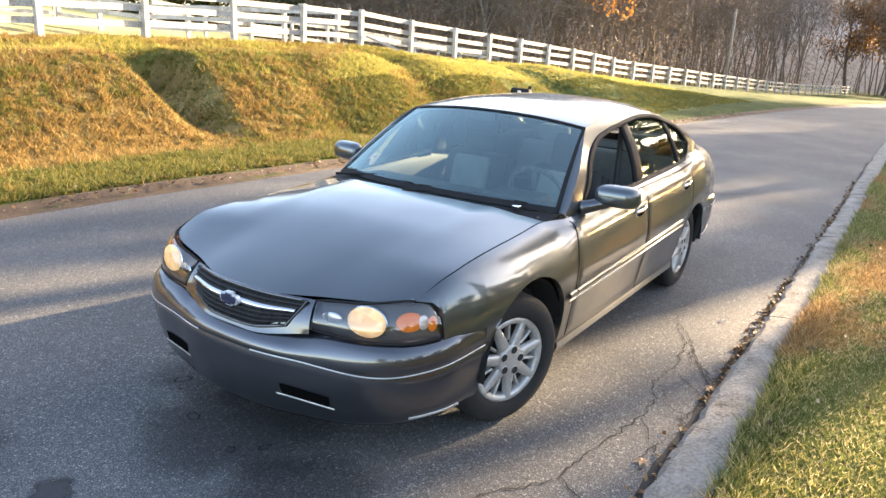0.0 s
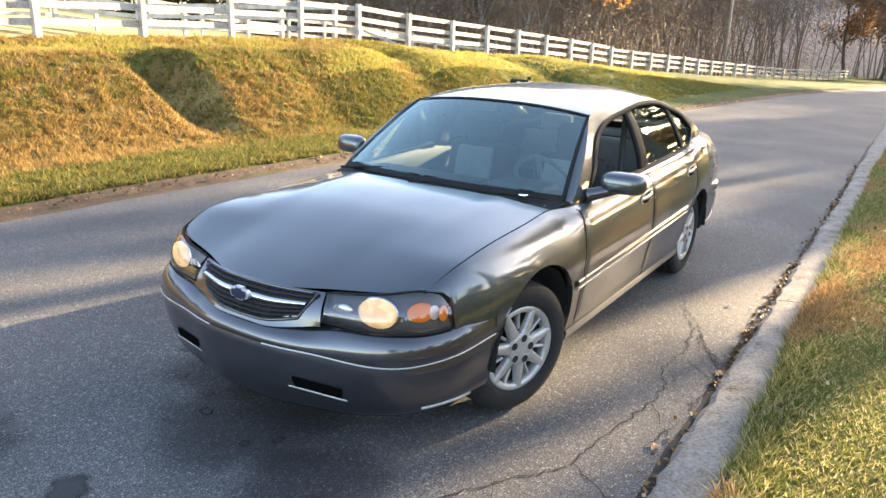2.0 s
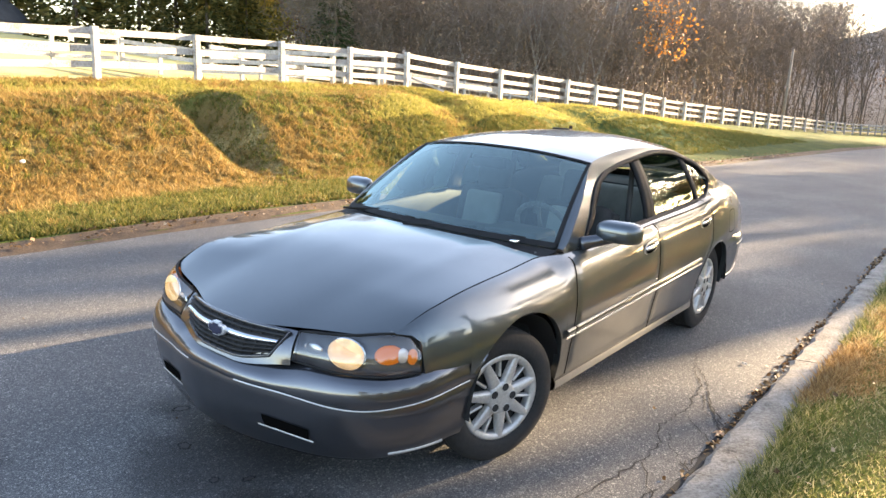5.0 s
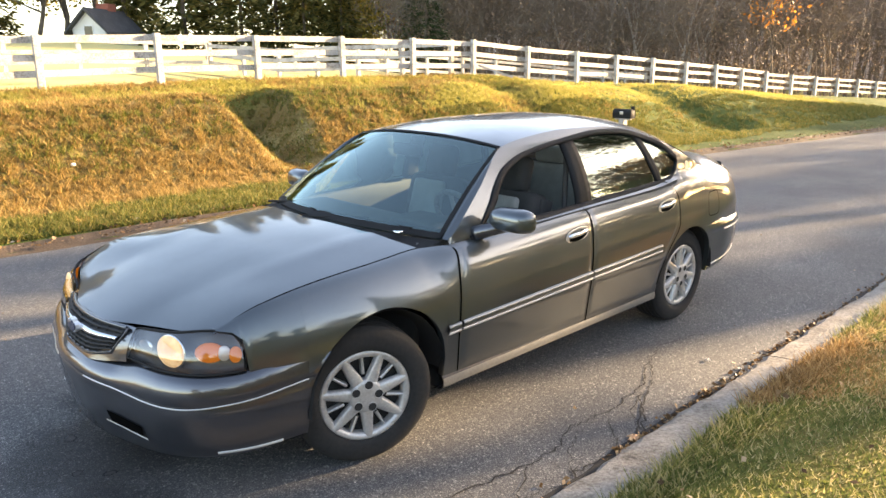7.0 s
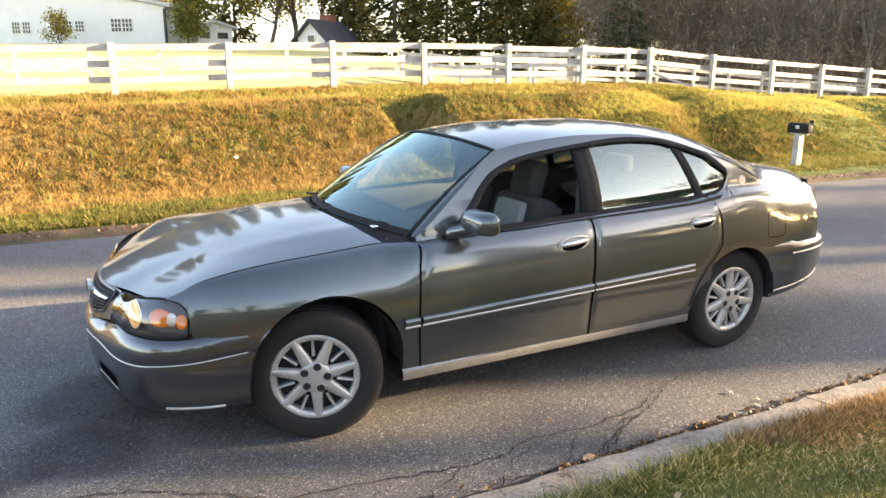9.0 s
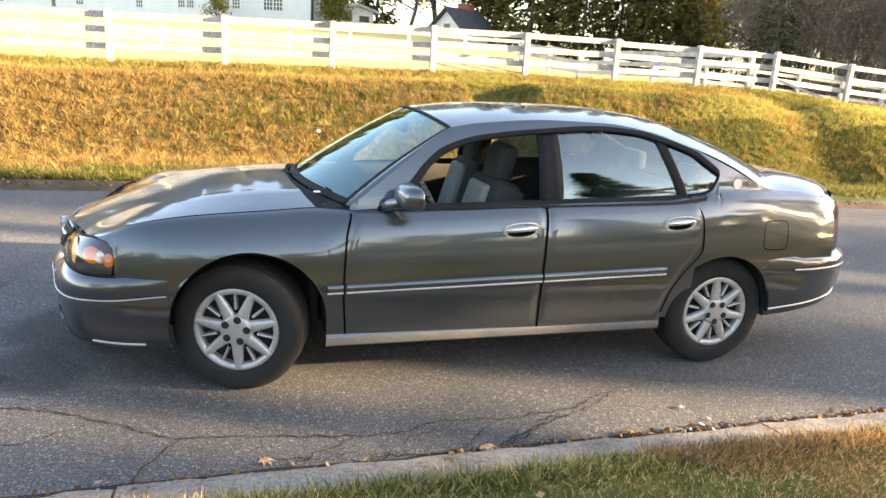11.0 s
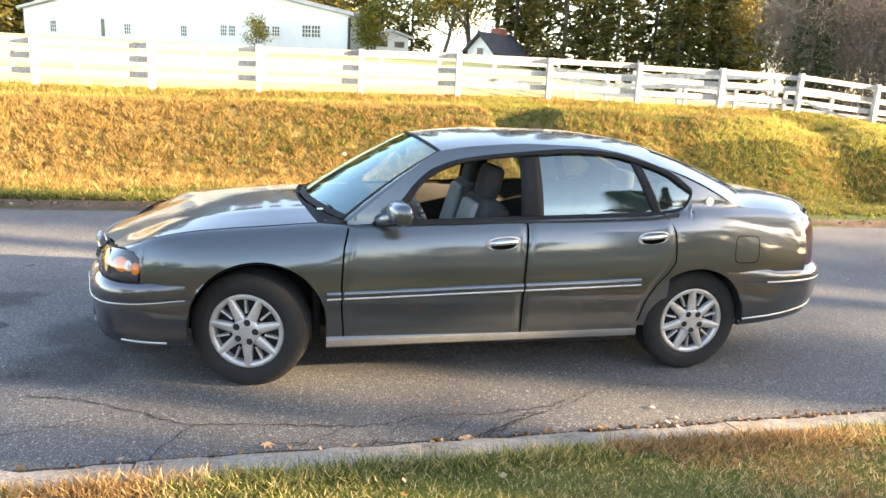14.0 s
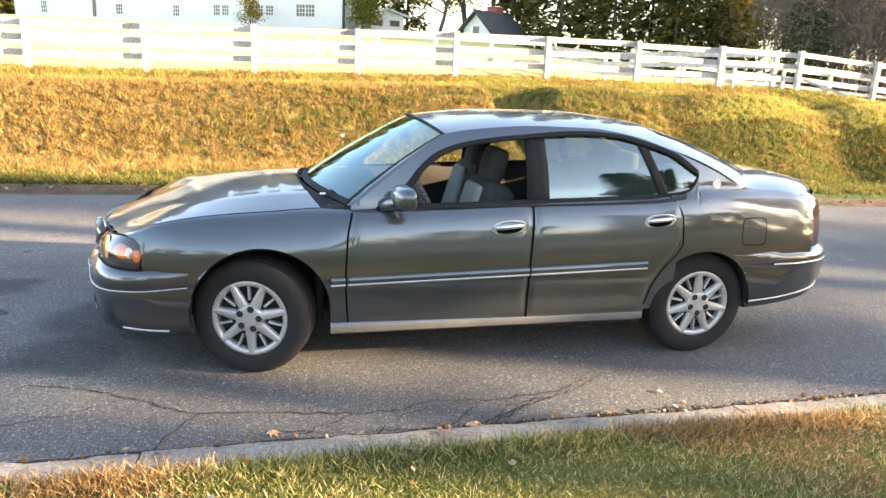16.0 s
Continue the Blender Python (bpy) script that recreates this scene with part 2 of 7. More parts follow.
# ---- lie of the land ----
far_edge = curve_fn([(-160, 8), (-20, 5.0), (-4.5, 4.66), (0, 4.62), (3.2, 4.5), (6.2, 4.1), (10.5, 3.9), (15.6, 3.5), (22, 3.2), (29.4, 2.9), (38, 2.2), (49, 0.6), (70, -6), (160, -50)])
kerb_edge = curve_fn([(-160, -3.2), (-20, -1.9), (-3, -1.63), (0, -1.57), (5, -1.5), (17, -1.25), (24, -1.7), (36, -3.6), (49, -6.4), (70, -14), (160, -60)])
KERB_W = 0.27
road_z = curve_fn([(-160, 0.01), (-40, 0.005), (8, 0), (15, -0.05), (25, -0.2), (40, -0.5), (60, -1.0), (80, -1.6), (160, -3.5)])


def fence_y(x):
    return np.interp(x, [-160, 29.3, 84, 160], [10.9, 10.9, 6.1, -12])


fence_z = curve_fn([(-160, 0.6), (-40, 1.0), (-5.7, 1.22), (0.5, 1.35), (4.7, 1.44), (11.2, 1.42), (13.4, 1.27), (15.8, 1.15), (17.9, 1.06), (20.1, 0.95), (22.4, 0.83), (24.8, 0.7), (29.3, 0.4), (36, 0.05), (44, -0.35), (60, -1.05), (82, -1.6), (160, -3)])


def land_z(x, y):
    x, y = np.asarray(x, float), np.asarray(y, float)
    e, k, f, rz, fz = far_edge(x), kerb_edge(x) - KERB_W, fence_y(x), road_z(x), fence_z(x)
    steep = 1 - sstep(11, 24, x)
    toe = e + 2.0
    crest = toe + (f - toe) * (0.62 + 0.38 * (1 - steep))
    w = (y - toe) / (crest - toe)
    top = rz + 0.05 + (fz - 0.16 * steep - rz - 0.05) * (sstep(0.0, 1.0, w) * steep + np.clip((y - e - 0.6) / (crest - e - 0.6), 0, 1) * (1 - steep))
    top = top + 0.16 * steep * sstep(0.85, 1.0, (y - toe) / (f - toe))
    # gully through the bank
    xl, xr = 2.78 - 0.04 * (y - 7.0), 3.9 + 0.2 * (y - 6.9)
    cut = sstep(0.0, 0.6, x - xl) * sstep(0.0, 0.8, xr - x) * sstep(5.9, 6.5, y) * (1 - sstep(9.2, 10.3, y))
    floor = rz + 0.06 + 0.16 * np.clip(y - 7.2, 0, 9)
    top = np.where(cut > 0, np.minimum(top, top + (floor - top) * cut), top)
    # swale and knolls farther along
    knoll = 0.08 * vnoise(x * 0.8, y * 0.8, 3) + 0.2 * np.exp(-((x - 19.5) / 1.8) ** 2) - 0.2 * np.exp(-((x - 16.2 - 0.3 * (y - 7)) / 0.8) ** 2)
    dell = 0.05 * np.exp(-((x - 8.3 - 0.4 * (y - 8)) / 0.7) ** 2) - 0.26 * np.exp(-((x - 9.9 - 0.4 * (y - 8)) / 0.8) ** 2) - 0.12 * np.exp(-((x - 6.3 - 0.3 * (y - 8)) / 0.5) ** 2)
    mid_bank = sstep(e + 1.2, e + 2.6, y) * (1 - sstep(f - 1.8, f - 0.2, y))
    top = top + (dell + knoll * sstep(10, 14, x)) * mid_bank + (0.03 * vnoise(x * 2.2, y * 2.2, 5) + 0.035 * vnoise(x * 14, y * 14, 6) * vnoise(x * 5, y * 5, 7, 4) + 0.02 * vnoise(x * 22, y * 22, 8)) * mid_bank
    # field behind the fence
    d = np.maximum(y - f, 0)
    rise = -0.02 * np.minimum(d, 7) + 0.072 * np.clip(d - 7, 0, 30) + 0.01 * np.clip(d - 37, 0, 200)
    rise = rise * (1 - 0.6 * sstep(12, 34, x))
    far = np.where(y > f, fz + rise, top)
    near = 0.04 + 0.02 * vnoise(x * 0.6, y * 0.6, 9) * sstep(0, 2, k - y) + 0.004 * np.clip(k - y, 0, 60) + rz
    z = np.where(y > e + 0.3, far, np.where(y < k - 0.03, near, rz - 0.07))
    z = np.where((y > e + 0.02) & (y <= e + 0.3), rz + 0.05 * sstep(0, 0.3, y - e) - 0.01, z)
    return z


def graded(*runs):
    out = [runs[0][0]]
    for a, b, step in runs:
        n = max(1, round((b - a) / step))
        out += [a + (b - a) * (i + 1) / n for i in range(n)]
    return np.array(out)


gx = graded((-220, -60, 16), (-60, -12, 2.4), (-12, -7, 0.24), (-7, 2.4, 0.075), (2.4, 6.0, 0.07), (6.0, 14, 0.12), (14, 30, 0.25), (30, 90, 1.0), (90, 300, 14))
gy = graded((-200, -40, 16), (-40, -8, 2.0), (-8, -2.6, 0.3), (-2.6, -1.2, 0.05), (-1.2, 2, 0.4), (2, 4.4, 0.14), (4.4, 6.0, 0.1), (6.0, 10.2, 0.06), (10.2, 11.4, 0.1), (11.4, 30, 0.7), (30, 70, 3), (70, 320, 14))
GX, GY = np.meshgrid(gx, gy, indexing="ij")
GZ = land_z(GX, GY)
nx, ny = len(gx), len(gy)
idx = np.arange(nx * ny).reshape(nx, ny)
quads = np.stack([idx[:-1, :-1], idx[1:, :-1], idx[1:, 1:], idx[:-1, 1:]], -1).reshape(-1, 4)
me = mesh_of("ground", np.stack([GX, GY, GZ], -1).reshape(-1, 3), quads, M_sheet, True)


def dry_and_shade(x, y):
    e, f = far_edge(x), fence_y(x)
    low = 1 - sstep(-3.5, -0.5, x)
    face = sstep(e + 1.2 - 0.7 * low, e + 2.1 - 0.5 * low, y) * (1 - sstep(f - 1.9, f - 0.9, y)) * (1 - sstep(3, 9, x))
    right = sstep(e + 1.4, e + 2.4, y) * (1 - sstep(f - 1.2, f, y)) * sstep(3, 9, x)
    # browner inside the gully: its shade is put into the ground colour
    gully = sstep(2.7, 3.0, x) * (1 - sstep(3.7 + 0.2 * (y - 6.9), 4.0 + 0.2 * (y - 6.9), x)) * sstep(5.9, 6.4, y) * (1 - sstep(9.4, 10.1, y))
    far_green = sstep(9, 18, x)
    return 1.0 * gully - 0.14 * far_green * (y <= f) + (1 - gully) * np.where(y > f, 1.2 + 0.3 * sstep(f + 3, f + 16, y), np.where(y > e, 0.22 + 0.62 * face + 0.16 * right + 0.25 * sstep(f - 2.6, f - 1.6, y) * (1 - far_green), 0.56))


att = me.attributes.new("dry", "FLOAT", "POINT")
att.data.foreach_set("value", dry_and_shade(GX, GY).ravel())
ground = tagged(new("ground", me), "rolling grass ground with a mown roadside bank", "ground", kind="structure")

# road
rx = graded((-160, -14, 4), (-14, 34, 0.5), (34, 160, 4))
rows_n = 21
rv, rf = [], []
for x in rx:
    a, b, z = float(kerb_edge(x)), float(far_edge(x)) + 0.04, float(road_z(x))
    for j in range(rows_n):
        s = j / (rows_n - 1)
        wob = 0.05 * float(vnoise(x * 1.7, 0.0, 21)) if j == rows_n - 1 else 0
        rv.append((x, a + (b - a) * s + wob, z - 0.035 * (2 * s - 1) ** 4 * (1 if s < 0.5 else 0.6)))
for i in range(len(rx) - 1):
    for j in range(rows_n - 1):
        p = i * rows_n + j
        rf.append((p, p + rows_n, p + rows_n + 1, p + 1))
road = tagged(new("road", mesh_of("road", rv, rf, M_asphalt, True)), "worn grey asphalt road with fine cracks", "road", kind="structure")


def road_height(x, y):
    s = (y - kerb_edge(x)) / (far_edge(x) - kerb_edge(x))
    return road_z(x) - 0.035 * (2 * s - 1) ** 4 * np.where(s < 0.5, 1, 0.6)


# concrete kerb in cast lengths
kerb = tagged(empty("kerb"), "low weathered concrete kerb beside the lawn", "kerb", kind="structure")
cuts = [-40.0, -30.0, -20.0, -12.0, -8.0, -4.6, -1.86, 1.2, 4.3, 7.4, 10.5, 13.6, 17, 21, 26, 32, 40, 60]
prof = [(0.0, -0.075), (0.0, -0.022), (0.03, 0.0), (0.12, 0.012), (0.25, 0.022), (0.27, 0.014), (0.27, -0.075)]
for a, b in zip(cuts[:-1], cuts[1:]):
    bm = bmesh.new()
    n = max(2, int((b - a) / (0.09 if -6 < a < 10 else 0.4)))
    rings = []
    for i in range(n + 1):
        x = a + 0.006 + (b - a - 0.012) * i / n
        y0, z0 = float(kerb_edge(x)), float(road_z(x))
        ring = []
        for j, (dy, dz) in enumerate(prof):
            chip = random.uniform(-0.02, 0.012) + 0.02 * float(vnoise(x * 3.1, 0, 41)) if j in (1, 2) else random.uniform(-0.004, 0.004)
            ring.append(bm.verts.new((x, y0 - dy + chip, z0 + dz + (random.uniform(-0.004, 0.003) if 0 < j < 6 else 0))))
        rings.append(ring)
    for p, q in zip(rings[:-1], rings[1:]):
        for j in range(len(prof) - 1):
            bm.faces.new((p[j], p[j + 1], q[j + 1], q[j]))
    for r in (rings[0], rings[-1]):
        bm.faces.new(r)
    bmesh.ops.recalc_face_normals(bm, faces=bm.faces[:])
    part("kerb_length", bm, M_concrete, kerb, smooth=False)

# dirt strip along the far road edge
dv, df = [], []
dx = graded((-60, -12, 2), (-12, 34, 0.2), (34, 60, 1))
for i, x in enumerate(dx):
    e, z = float(far_edge(x)), float(road_z(x))
    w = 0.25 + 0.06 * float(vnoise(x * 2.1, 0, 31))
    for s, h in ((-0.06, 0.004), (0.06, 0.03), (0.2, 0.05), (w, 0.04)):
        if s < 0.1:
            z0 = float(road_height(x, e + min(s, 0.0)))
            dv.append((x, e + s + 0.025 * float(vnoise(x * 5, s * 9, 4)), z0 + (-0.006 if s < 0 else 0.016)))
            continue
        dv.append((x, e + s + 0.02 * float(vnoise(x * 5, s * 9, 4)), max(z + h, float(land_z(x, e + s)) + 0.015 if s > 0.03 else z + h)))
for i in range(len(dx) - 1):
    for j in range(3):
        p = i * 4 + j
        df.append((p, p + 4, p + 5, p + 1))
tagged(new("dirt_edge", mesh_of("dirt_edge", dv, df, M_dirt, True)), "strip of brown dirt and leaf crumbs along the road", "dirt", kind="structure")


# ---- white board fences ----
def board(bm, a, b, h, t):
    """A board from a to b (centres of its ends), h high, t thick."""
    a, b = Vector(a), Vector(b)
    d = (b - a).normalized()
    side = d.cross(Vector((0, 0, 1))).normalized() * (t / 2)
    up = Vector((0, 0, h / 2))
    vs = [bm.verts.new(p + sy * side + sz * up) for p in (a, b) for sy in (-1, 1) for sz in (-1, 1)]
    for f in ((0, 1, 3, 2), (4, 6, 7, 5), (0, 4, 5, 1), (2, 3, 7, 6), (0, 2, 6, 4), (1, 5, 7, 3)):
        bm.faces.new([vs[i] for i in f])


def board_fence(posts, height, name, label, rails=3, rail_h=0.118, post_w=0.115, sag=0.02, back=0.0):
    """posts: (x, y, ground z). The boards run on the posts' far side."""
    root = tagged(empty(name, *posts[0]), label, "fence")
    base = Vector(posts[0])
    for i, p in enumerate(posts):
        bm = bmesh.new()
        q = Vector(p) - base
        lean = Vector((random.uniform(-0.02, 0.02), random.uniform(-0.02, 0.02), 0))
        w = post_w / 2
        top = height + random.uniform(-0.01, 0.03)
        vs = [bm.verts.new(q + Vector((sx * w, sy * w, -0.25))) for sx, sy in ((-1, -1), (1, -1), (1, 1), (-1, 1))]
        vt = [bm.verts.new(q + lean + Vector((sx * w, sy * w, top))) for sx, sy in ((-1, -1), (1, -1), (1, 1), (-1, 1))]
        for k in range(4):
            bm.faces.new((vs[k], vs[(k + 1) % 4], vt[(k + 1) % 4], vt[k]))
        bm.faces.new(vt)
        bmesh.ops.bevel(bm, geom=[e for e in bm.edges], offset=0.006, segments=1, affect="EDGES")
        part("post", bm, M_whitewood, root, smooth=False)
        if i + 1 == len(posts):
            break
        r = Vector(posts[i + 1]) - base
        d = (r - q).normalized()
        off = Vector((-d.y, d.x, 0)).normalized() * (post_w / 2 + 0.014 + back)
        for n in range(rails):
            zc = height - 0.07 - n * (height - 0.2) / (rails - 0.45)
            bm = bmesh.new()
            j1, j2 = random.uniform(-sag, sag), random.uniform(-sag, sag)
            board(bm, q + off + Vector((0, 0, zc + j1)) + d * 0.004, r + off + Vector((0, 0, zc + j2)) - d * 0.004, rail_h, 0.026)
            bmesh.ops.recalc_face_normals(bm, faces=bm.faces[:])
            part("rail", bm, M_whitewood, root, smooth=False)
    return root


def at_fence(x, dx=0.0):
    y = float(fence_y(x))
    return (x, y, float(land_z(x, y + 0.01)))


front = [at_fence(x) for x in [-20.8, -18.7, -16.5, -14.3, -12.1, -10.0, -7.85, -5.7, -3.6, -1.55, 0.53, 2.64, 4.73, 6.9, 9.03, 11.17, 13.4, 15.75, 17.9, 20.1, 22.4, 24.75, 27.0, 29.3]]
front_fence = board_fence(front, 0.93, "board_fence", "white painted three-rail board fence along the bank")
far_run = [at_fence(29.3 + 2.25 * i) for i in range(25)]
board_fence(far_run, 0.88, "board_fence", "white three-rail fence running down to the road bend")
# loose brace leaning at the corner post
bm = bmesh.new()
board(bm, (0, 0, 0.3), (1.0, -0.35, -0.02), 0.06, 0.025)
brace = part("brace_board", bm, M_whitewood, front_fence, "fallen thin board leaning at the post", False)
brace.location = Vector((11.25, 10.8, float(land_z(11.25, 10.8)))) - front_fence.location


def field_run(a, b, n, height, name, label, **kw):
    pts = []
    for i in range(n + 1):
        x, y = a[0] + (b[0] - a[0]) * i / n, a[1] + (b[1] - a[1]) * i / n
        pts.append((x, y, float(land_z(x, y))))
    return board_fence(pts, height, name, label, **kw)


field_run((11.0, 11.6), (8.6, 21.0), 6, 0.95, "cross_fence", "white board fence crossing the field", rail_h=0.12)
field_run((8.6, 21.2), (-24.0, 24.0), 16, 1.0, "field_fence", "white board fence across the field", rail_h=0.12)
field_run((11.8, 20.8), (36.0, 21.0), 11, 1.0, "field_fence", "white board fence across the far field", rail_h=0.12)


# ---- the car: materials ----
def paint_mat(name, col):
    m, N, L, b = node_mat(name)
    co = N.new("ShaderNodeTexCoord")
    n = N.new("ShaderNodeTexNoise")
    n.inputs["Scale"].default_value, n.inputs["Detail"].default_value = 900, 1
    n2 = N.new("ShaderNodeTexNoise")
    n2.inputs["Scale"].default_value, n2.inputs["Detail"].default_value = 3.5, 6
    for k in (n, n2):
        L.new(co.outputs["Object"], k.inputs["Vector"])
    r = ramp_node(N, [(0.3, tuple(c * 0.95 for c in col)), (0.7, tuple(c * 1.5 for c in col))])
    L.new(n.outputs["Fac"], r.inputs[0])
    L.new(r.outputs[0], b.inputs["Base Color"])
    rr = ramp_node(N, [(0.3, (0.29,) * 3), (0.75, (0.41,) * 3)])
    L.new(n2.outputs["Fac"], rr.inputs[0])
    L.new(rr.outputs[0], b.inputs["Roughness"])
    b.inputs["Metallic"].default_value = 0.8
    b.inputs["Coat Weight"].default_value, b.inputs["Coat Roughness"].default_value = 1.0, 0.07
    b.inputs["Coat IOR"].default_value = 1.8
    b.inputs["Specular IOR Level"].default_value = 0.08
    return m


def glass_mat(name, tint, rough=0.0, ior=1.45):
    m, N, L, b = node_mat(name)
    b.inputs["Base Color"].default_value = (*tint, 1)
    b.inputs["Transmission Weight"].default_value = 1.0
    b.inputs["Roughness"].default_value, b.inputs["IOR"].default_value = rough, ior
    return m


def thin_glass(name, tint, gloss=0.35, sheen=(1.0, 1.0, 1.0)):
    """A thin pane: looks through without bending, and mirrors the sky."""
    m, N, L, b = node_mat(name)
    tr, gl, mx, fr = N.new("ShaderNodeBsdfTransparent"), N.new("ShaderNodeBsdfGlossy"), N.new("ShaderNodeMixShader"), N.new("ShaderNodeFresnel")
    tr.inputs[0].default_value = (*tint, 1)
    gl.inputs["Roughness"].default_value = 0.015
    gl.inputs["Color"].default_value = (*sheen, 1)
    fr.inputs[0].default_value = 1.5
    ad = N.new("ShaderNodeMath")
    ad.operation = "MULTIPLY_ADD"
    ad.inputs[1].default_value, ad.inputs[2].default_value = 1.3, gloss
    ad.use_clamp = True
    L.new(fr.outputs[0], ad.inputs[0])
    L.new(ad.outputs[0], mx.inputs[0])
    L.new(tr.outputs[0], mx.inputs[1])
    L.new(gl.outputs[0], mx.inputs[2])
    L.new(mx.outputs[0], N["Material Output"].inputs[0])
    return m


def glow_mat(name, col, strength):
    m, N, L, b = node_mat(name)
    b.inputs["Base Color"].default_value = (*col, 1)
    b.inputs["Emission Color"].default_value, b.inputs["Emission Strength"].default_value = (*col, 1), strength
    b.inputs["Roughness"].default_value = 0.3
    return m


M_paint = paint_mat("grey_metallic_paint", (0.065, 0.077, 0.083))
# the body paint again, darkened: shade of the low parts put into the colour
M_paint_shaded = paint_mat("shaded_body_paint", (0.051, 0.053, 0.061))
M_black = rough_mat("black_trim", [(0.3, (0.012, 0.012, 0.013)), (0.7, (0.026, 0.026, 0.026))], 8, 200, 0.6, 0.1, 0.001, spec=0.1)
M_gap = plain_mat("panel_gap", (0.004, 0.004, 0.004), 0.95, spec=0.0)
M_liner = plain_mat("wheel_well", (0.012, 0.012, 0.012), 0.95)
M_chrome = plain_mat("chrome", (0.82, 0.83, 0.85), 0.12, 1.0)
M_silver = rough_mat("silver_trim", [(0.3, (0.42, 0.42, 0.41)), (0.7, (0.6, 0.6, 0.59))], 6, 120, 0.35, 0.05, 0.001, metallic=0.6)
M_tyre = rough_mat("tyre_rubber", [(0.3, (0.008, 0.008, 0.008)), (0.7, (0.022, 0.021, 0.02))], 7, 60, 0.92, 0.3, 0.002)
M_rim = rough_mat("silver_wheel_cover", [(0.25, (0.34, 0.33, 0.31)), (0.6, (0.56, 0.55, 0.53)), (0.8, (0.66, 0.65, 0.63))], 9, 90, 0.38, 0.08, 0.001, metallic=0.55)
M_rimdark = plain_mat("brake_dark", (0.012, 0.012, 0.012), 0.8)
M_ws = thin_glass("windscreen_glass", (0.70, 0.88, 0.83), 0.13, (0.72, 0.95, 0.95))
M_tint = thin_glass("tinted_side_glass", (0.40, 0.50, 0.48), 0.13, (0.85, 1.0, 0.97))
M_lens = thin_glass("lamp_lens", (0.93, 0.93, 0.93), 0.05)
M_reflector = plain_mat("lamp_reflector", (0.55, 0.54, 0.52), 0.22, 1.0)
M_lamphouse = plain_mat("lamp_housing", (0.05, 0.048, 0.046), 0.3, 0.6)
M_lampglow = glow_mat("lit_headlamp", (0.75, 0.52, 0.26), 0.085)
_n, _l = M_lampglow.node_tree.nodes, M_lampglow.node_tree.links
_v, _c = _n.new("ShaderNodeTexVoronoi"), _n.new("ShaderNodeTexCoord")
_v.inputs["Scale"].default_value = 55
_r = ramp_node(_n, [(0.1, (1.0, 0.85, 0.6)), (0.45, (0.8, 0.42, 0.14)), (0.9, (0.25, 0.11, 0.03))])
_l.new(_c.outputs["Object"], _v.inputs["Vector"])
_l.new(_v.outputs["Color"], _r.inputs[0])
_l.new(_r.outputs[0], _n["Principled BSDF"].inputs["Emission Color"])
M_amber = glow_mat("amber_lens", (0.36, 0.085, 0.004), 0.045)
M_amber.node_tree.nodes["Principled BSDF"].inputs["Emission Color"].default_value = (1.0, 0.3, 0.02, 1)
M_markerwhite = plain_mat("marker_reflector", (0.8, 0.76, 0.72), 0.2, 0.4)
M_red = plain_mat("red_lens", (0.075, 0.004, 0.006), 0.2, 0.0, 0.4)
M_grillebar = plain_mat("grille_bar_plastic", (0.012, 0.012, 0.0125), 0.65)
M_sillstrip = rough_mat("dull_silver_strip", [(0.3, (0.12, 0.122, 0.12)), (0.7, (0.21, 0.208, 0.2))], 6, 90, 0.45, 0.1, 0.001, metallic=0.4)
M_badgerim = plain_mat("bright_badge_rim", (0.72, 0.72, 0.73), 0.3, 0.6)
M_emblem = plain_mat("emblem_blue", (0.03, 0.035, 0.08), 0.25, 0.3, 1.0)
M_cloth = rough_mat("grey_seat_cloth", [(0.3, (0.024, 0.024, 0.024)), (0.7, (0.046, 0.045, 0.044))], 12, 220, 0.95, 0.3, 0.002)
M_clothlight = rough_mat("light_seat_cloth", [(0.3, (0.22, 0.222, 0.21)), (0.7, (0.32, 0.32, 0.3))], 12, 220, 0.95, 0.3, 0.002)
M_interior = rough_mat("interior_plastic", [(0.3, (0.05, 0.05, 0.05)), (0.7, (0.085, 0.083, 0.08))], 8, 150, 0.7, 0.15, 0.001)
M_wheelgrey = rough_mat("grey_wheel_plastic", [(0.3, (0.1, 0.1, 0.098)), (0.7, (0.16, 0.158, 0.154))], 8, 150, 0.6, 0.15, 0.001)
M_headliner = rough_mat("headliner", [(0.3, (0.26, 0.25, 0.235)), (0.7, (0.34, 0.33, 0.31))], 8, 150, 0.95, 0.1, 0.001)

# ---- the car: surfaces. Nose towards -x; widths are half widths ----
sec_mid = curve_fn([(0.15, 0.80), (0.22, 0.848), (0.30, 0.868), (0.45, 0.893), (0.58, 0.912), (0.70, 0.915), (0.80, 0.906), (0.88, 0.892), (0.94, 0.866), (0.968, 0.838), (0.985, 0.80), (1.05, 0.786), (1.15, 0.752), (1.25, 0.705), (1.36, 0.635), (1.45, 0.55)])
sec_end = curve_fn([(0.15, 0.80), (0.22, 0.848), (0.30, 0.868), (0.45, 0.893), (0.58, 0.912), (0.70, 0.911), (0.80, 0.892), (0.88, 0.858), (0.93, 0.81), (0.965, 0.75), (0.985, 0.70), (1.05, 0.67), (1.45, 0.5)])
plan_w = curve_fn([(-2.3, 0.68), (-2.15, 0.78), (-1.96, 0.868), (-1.7, 0.95), (-1.35, 0.99), (-0.9, 1), (1.1, 1), (1.45, 0.985), (1.8, 0.955), (2.1, 0.91), (2.28, 0.86), (2.5, 0.72)])
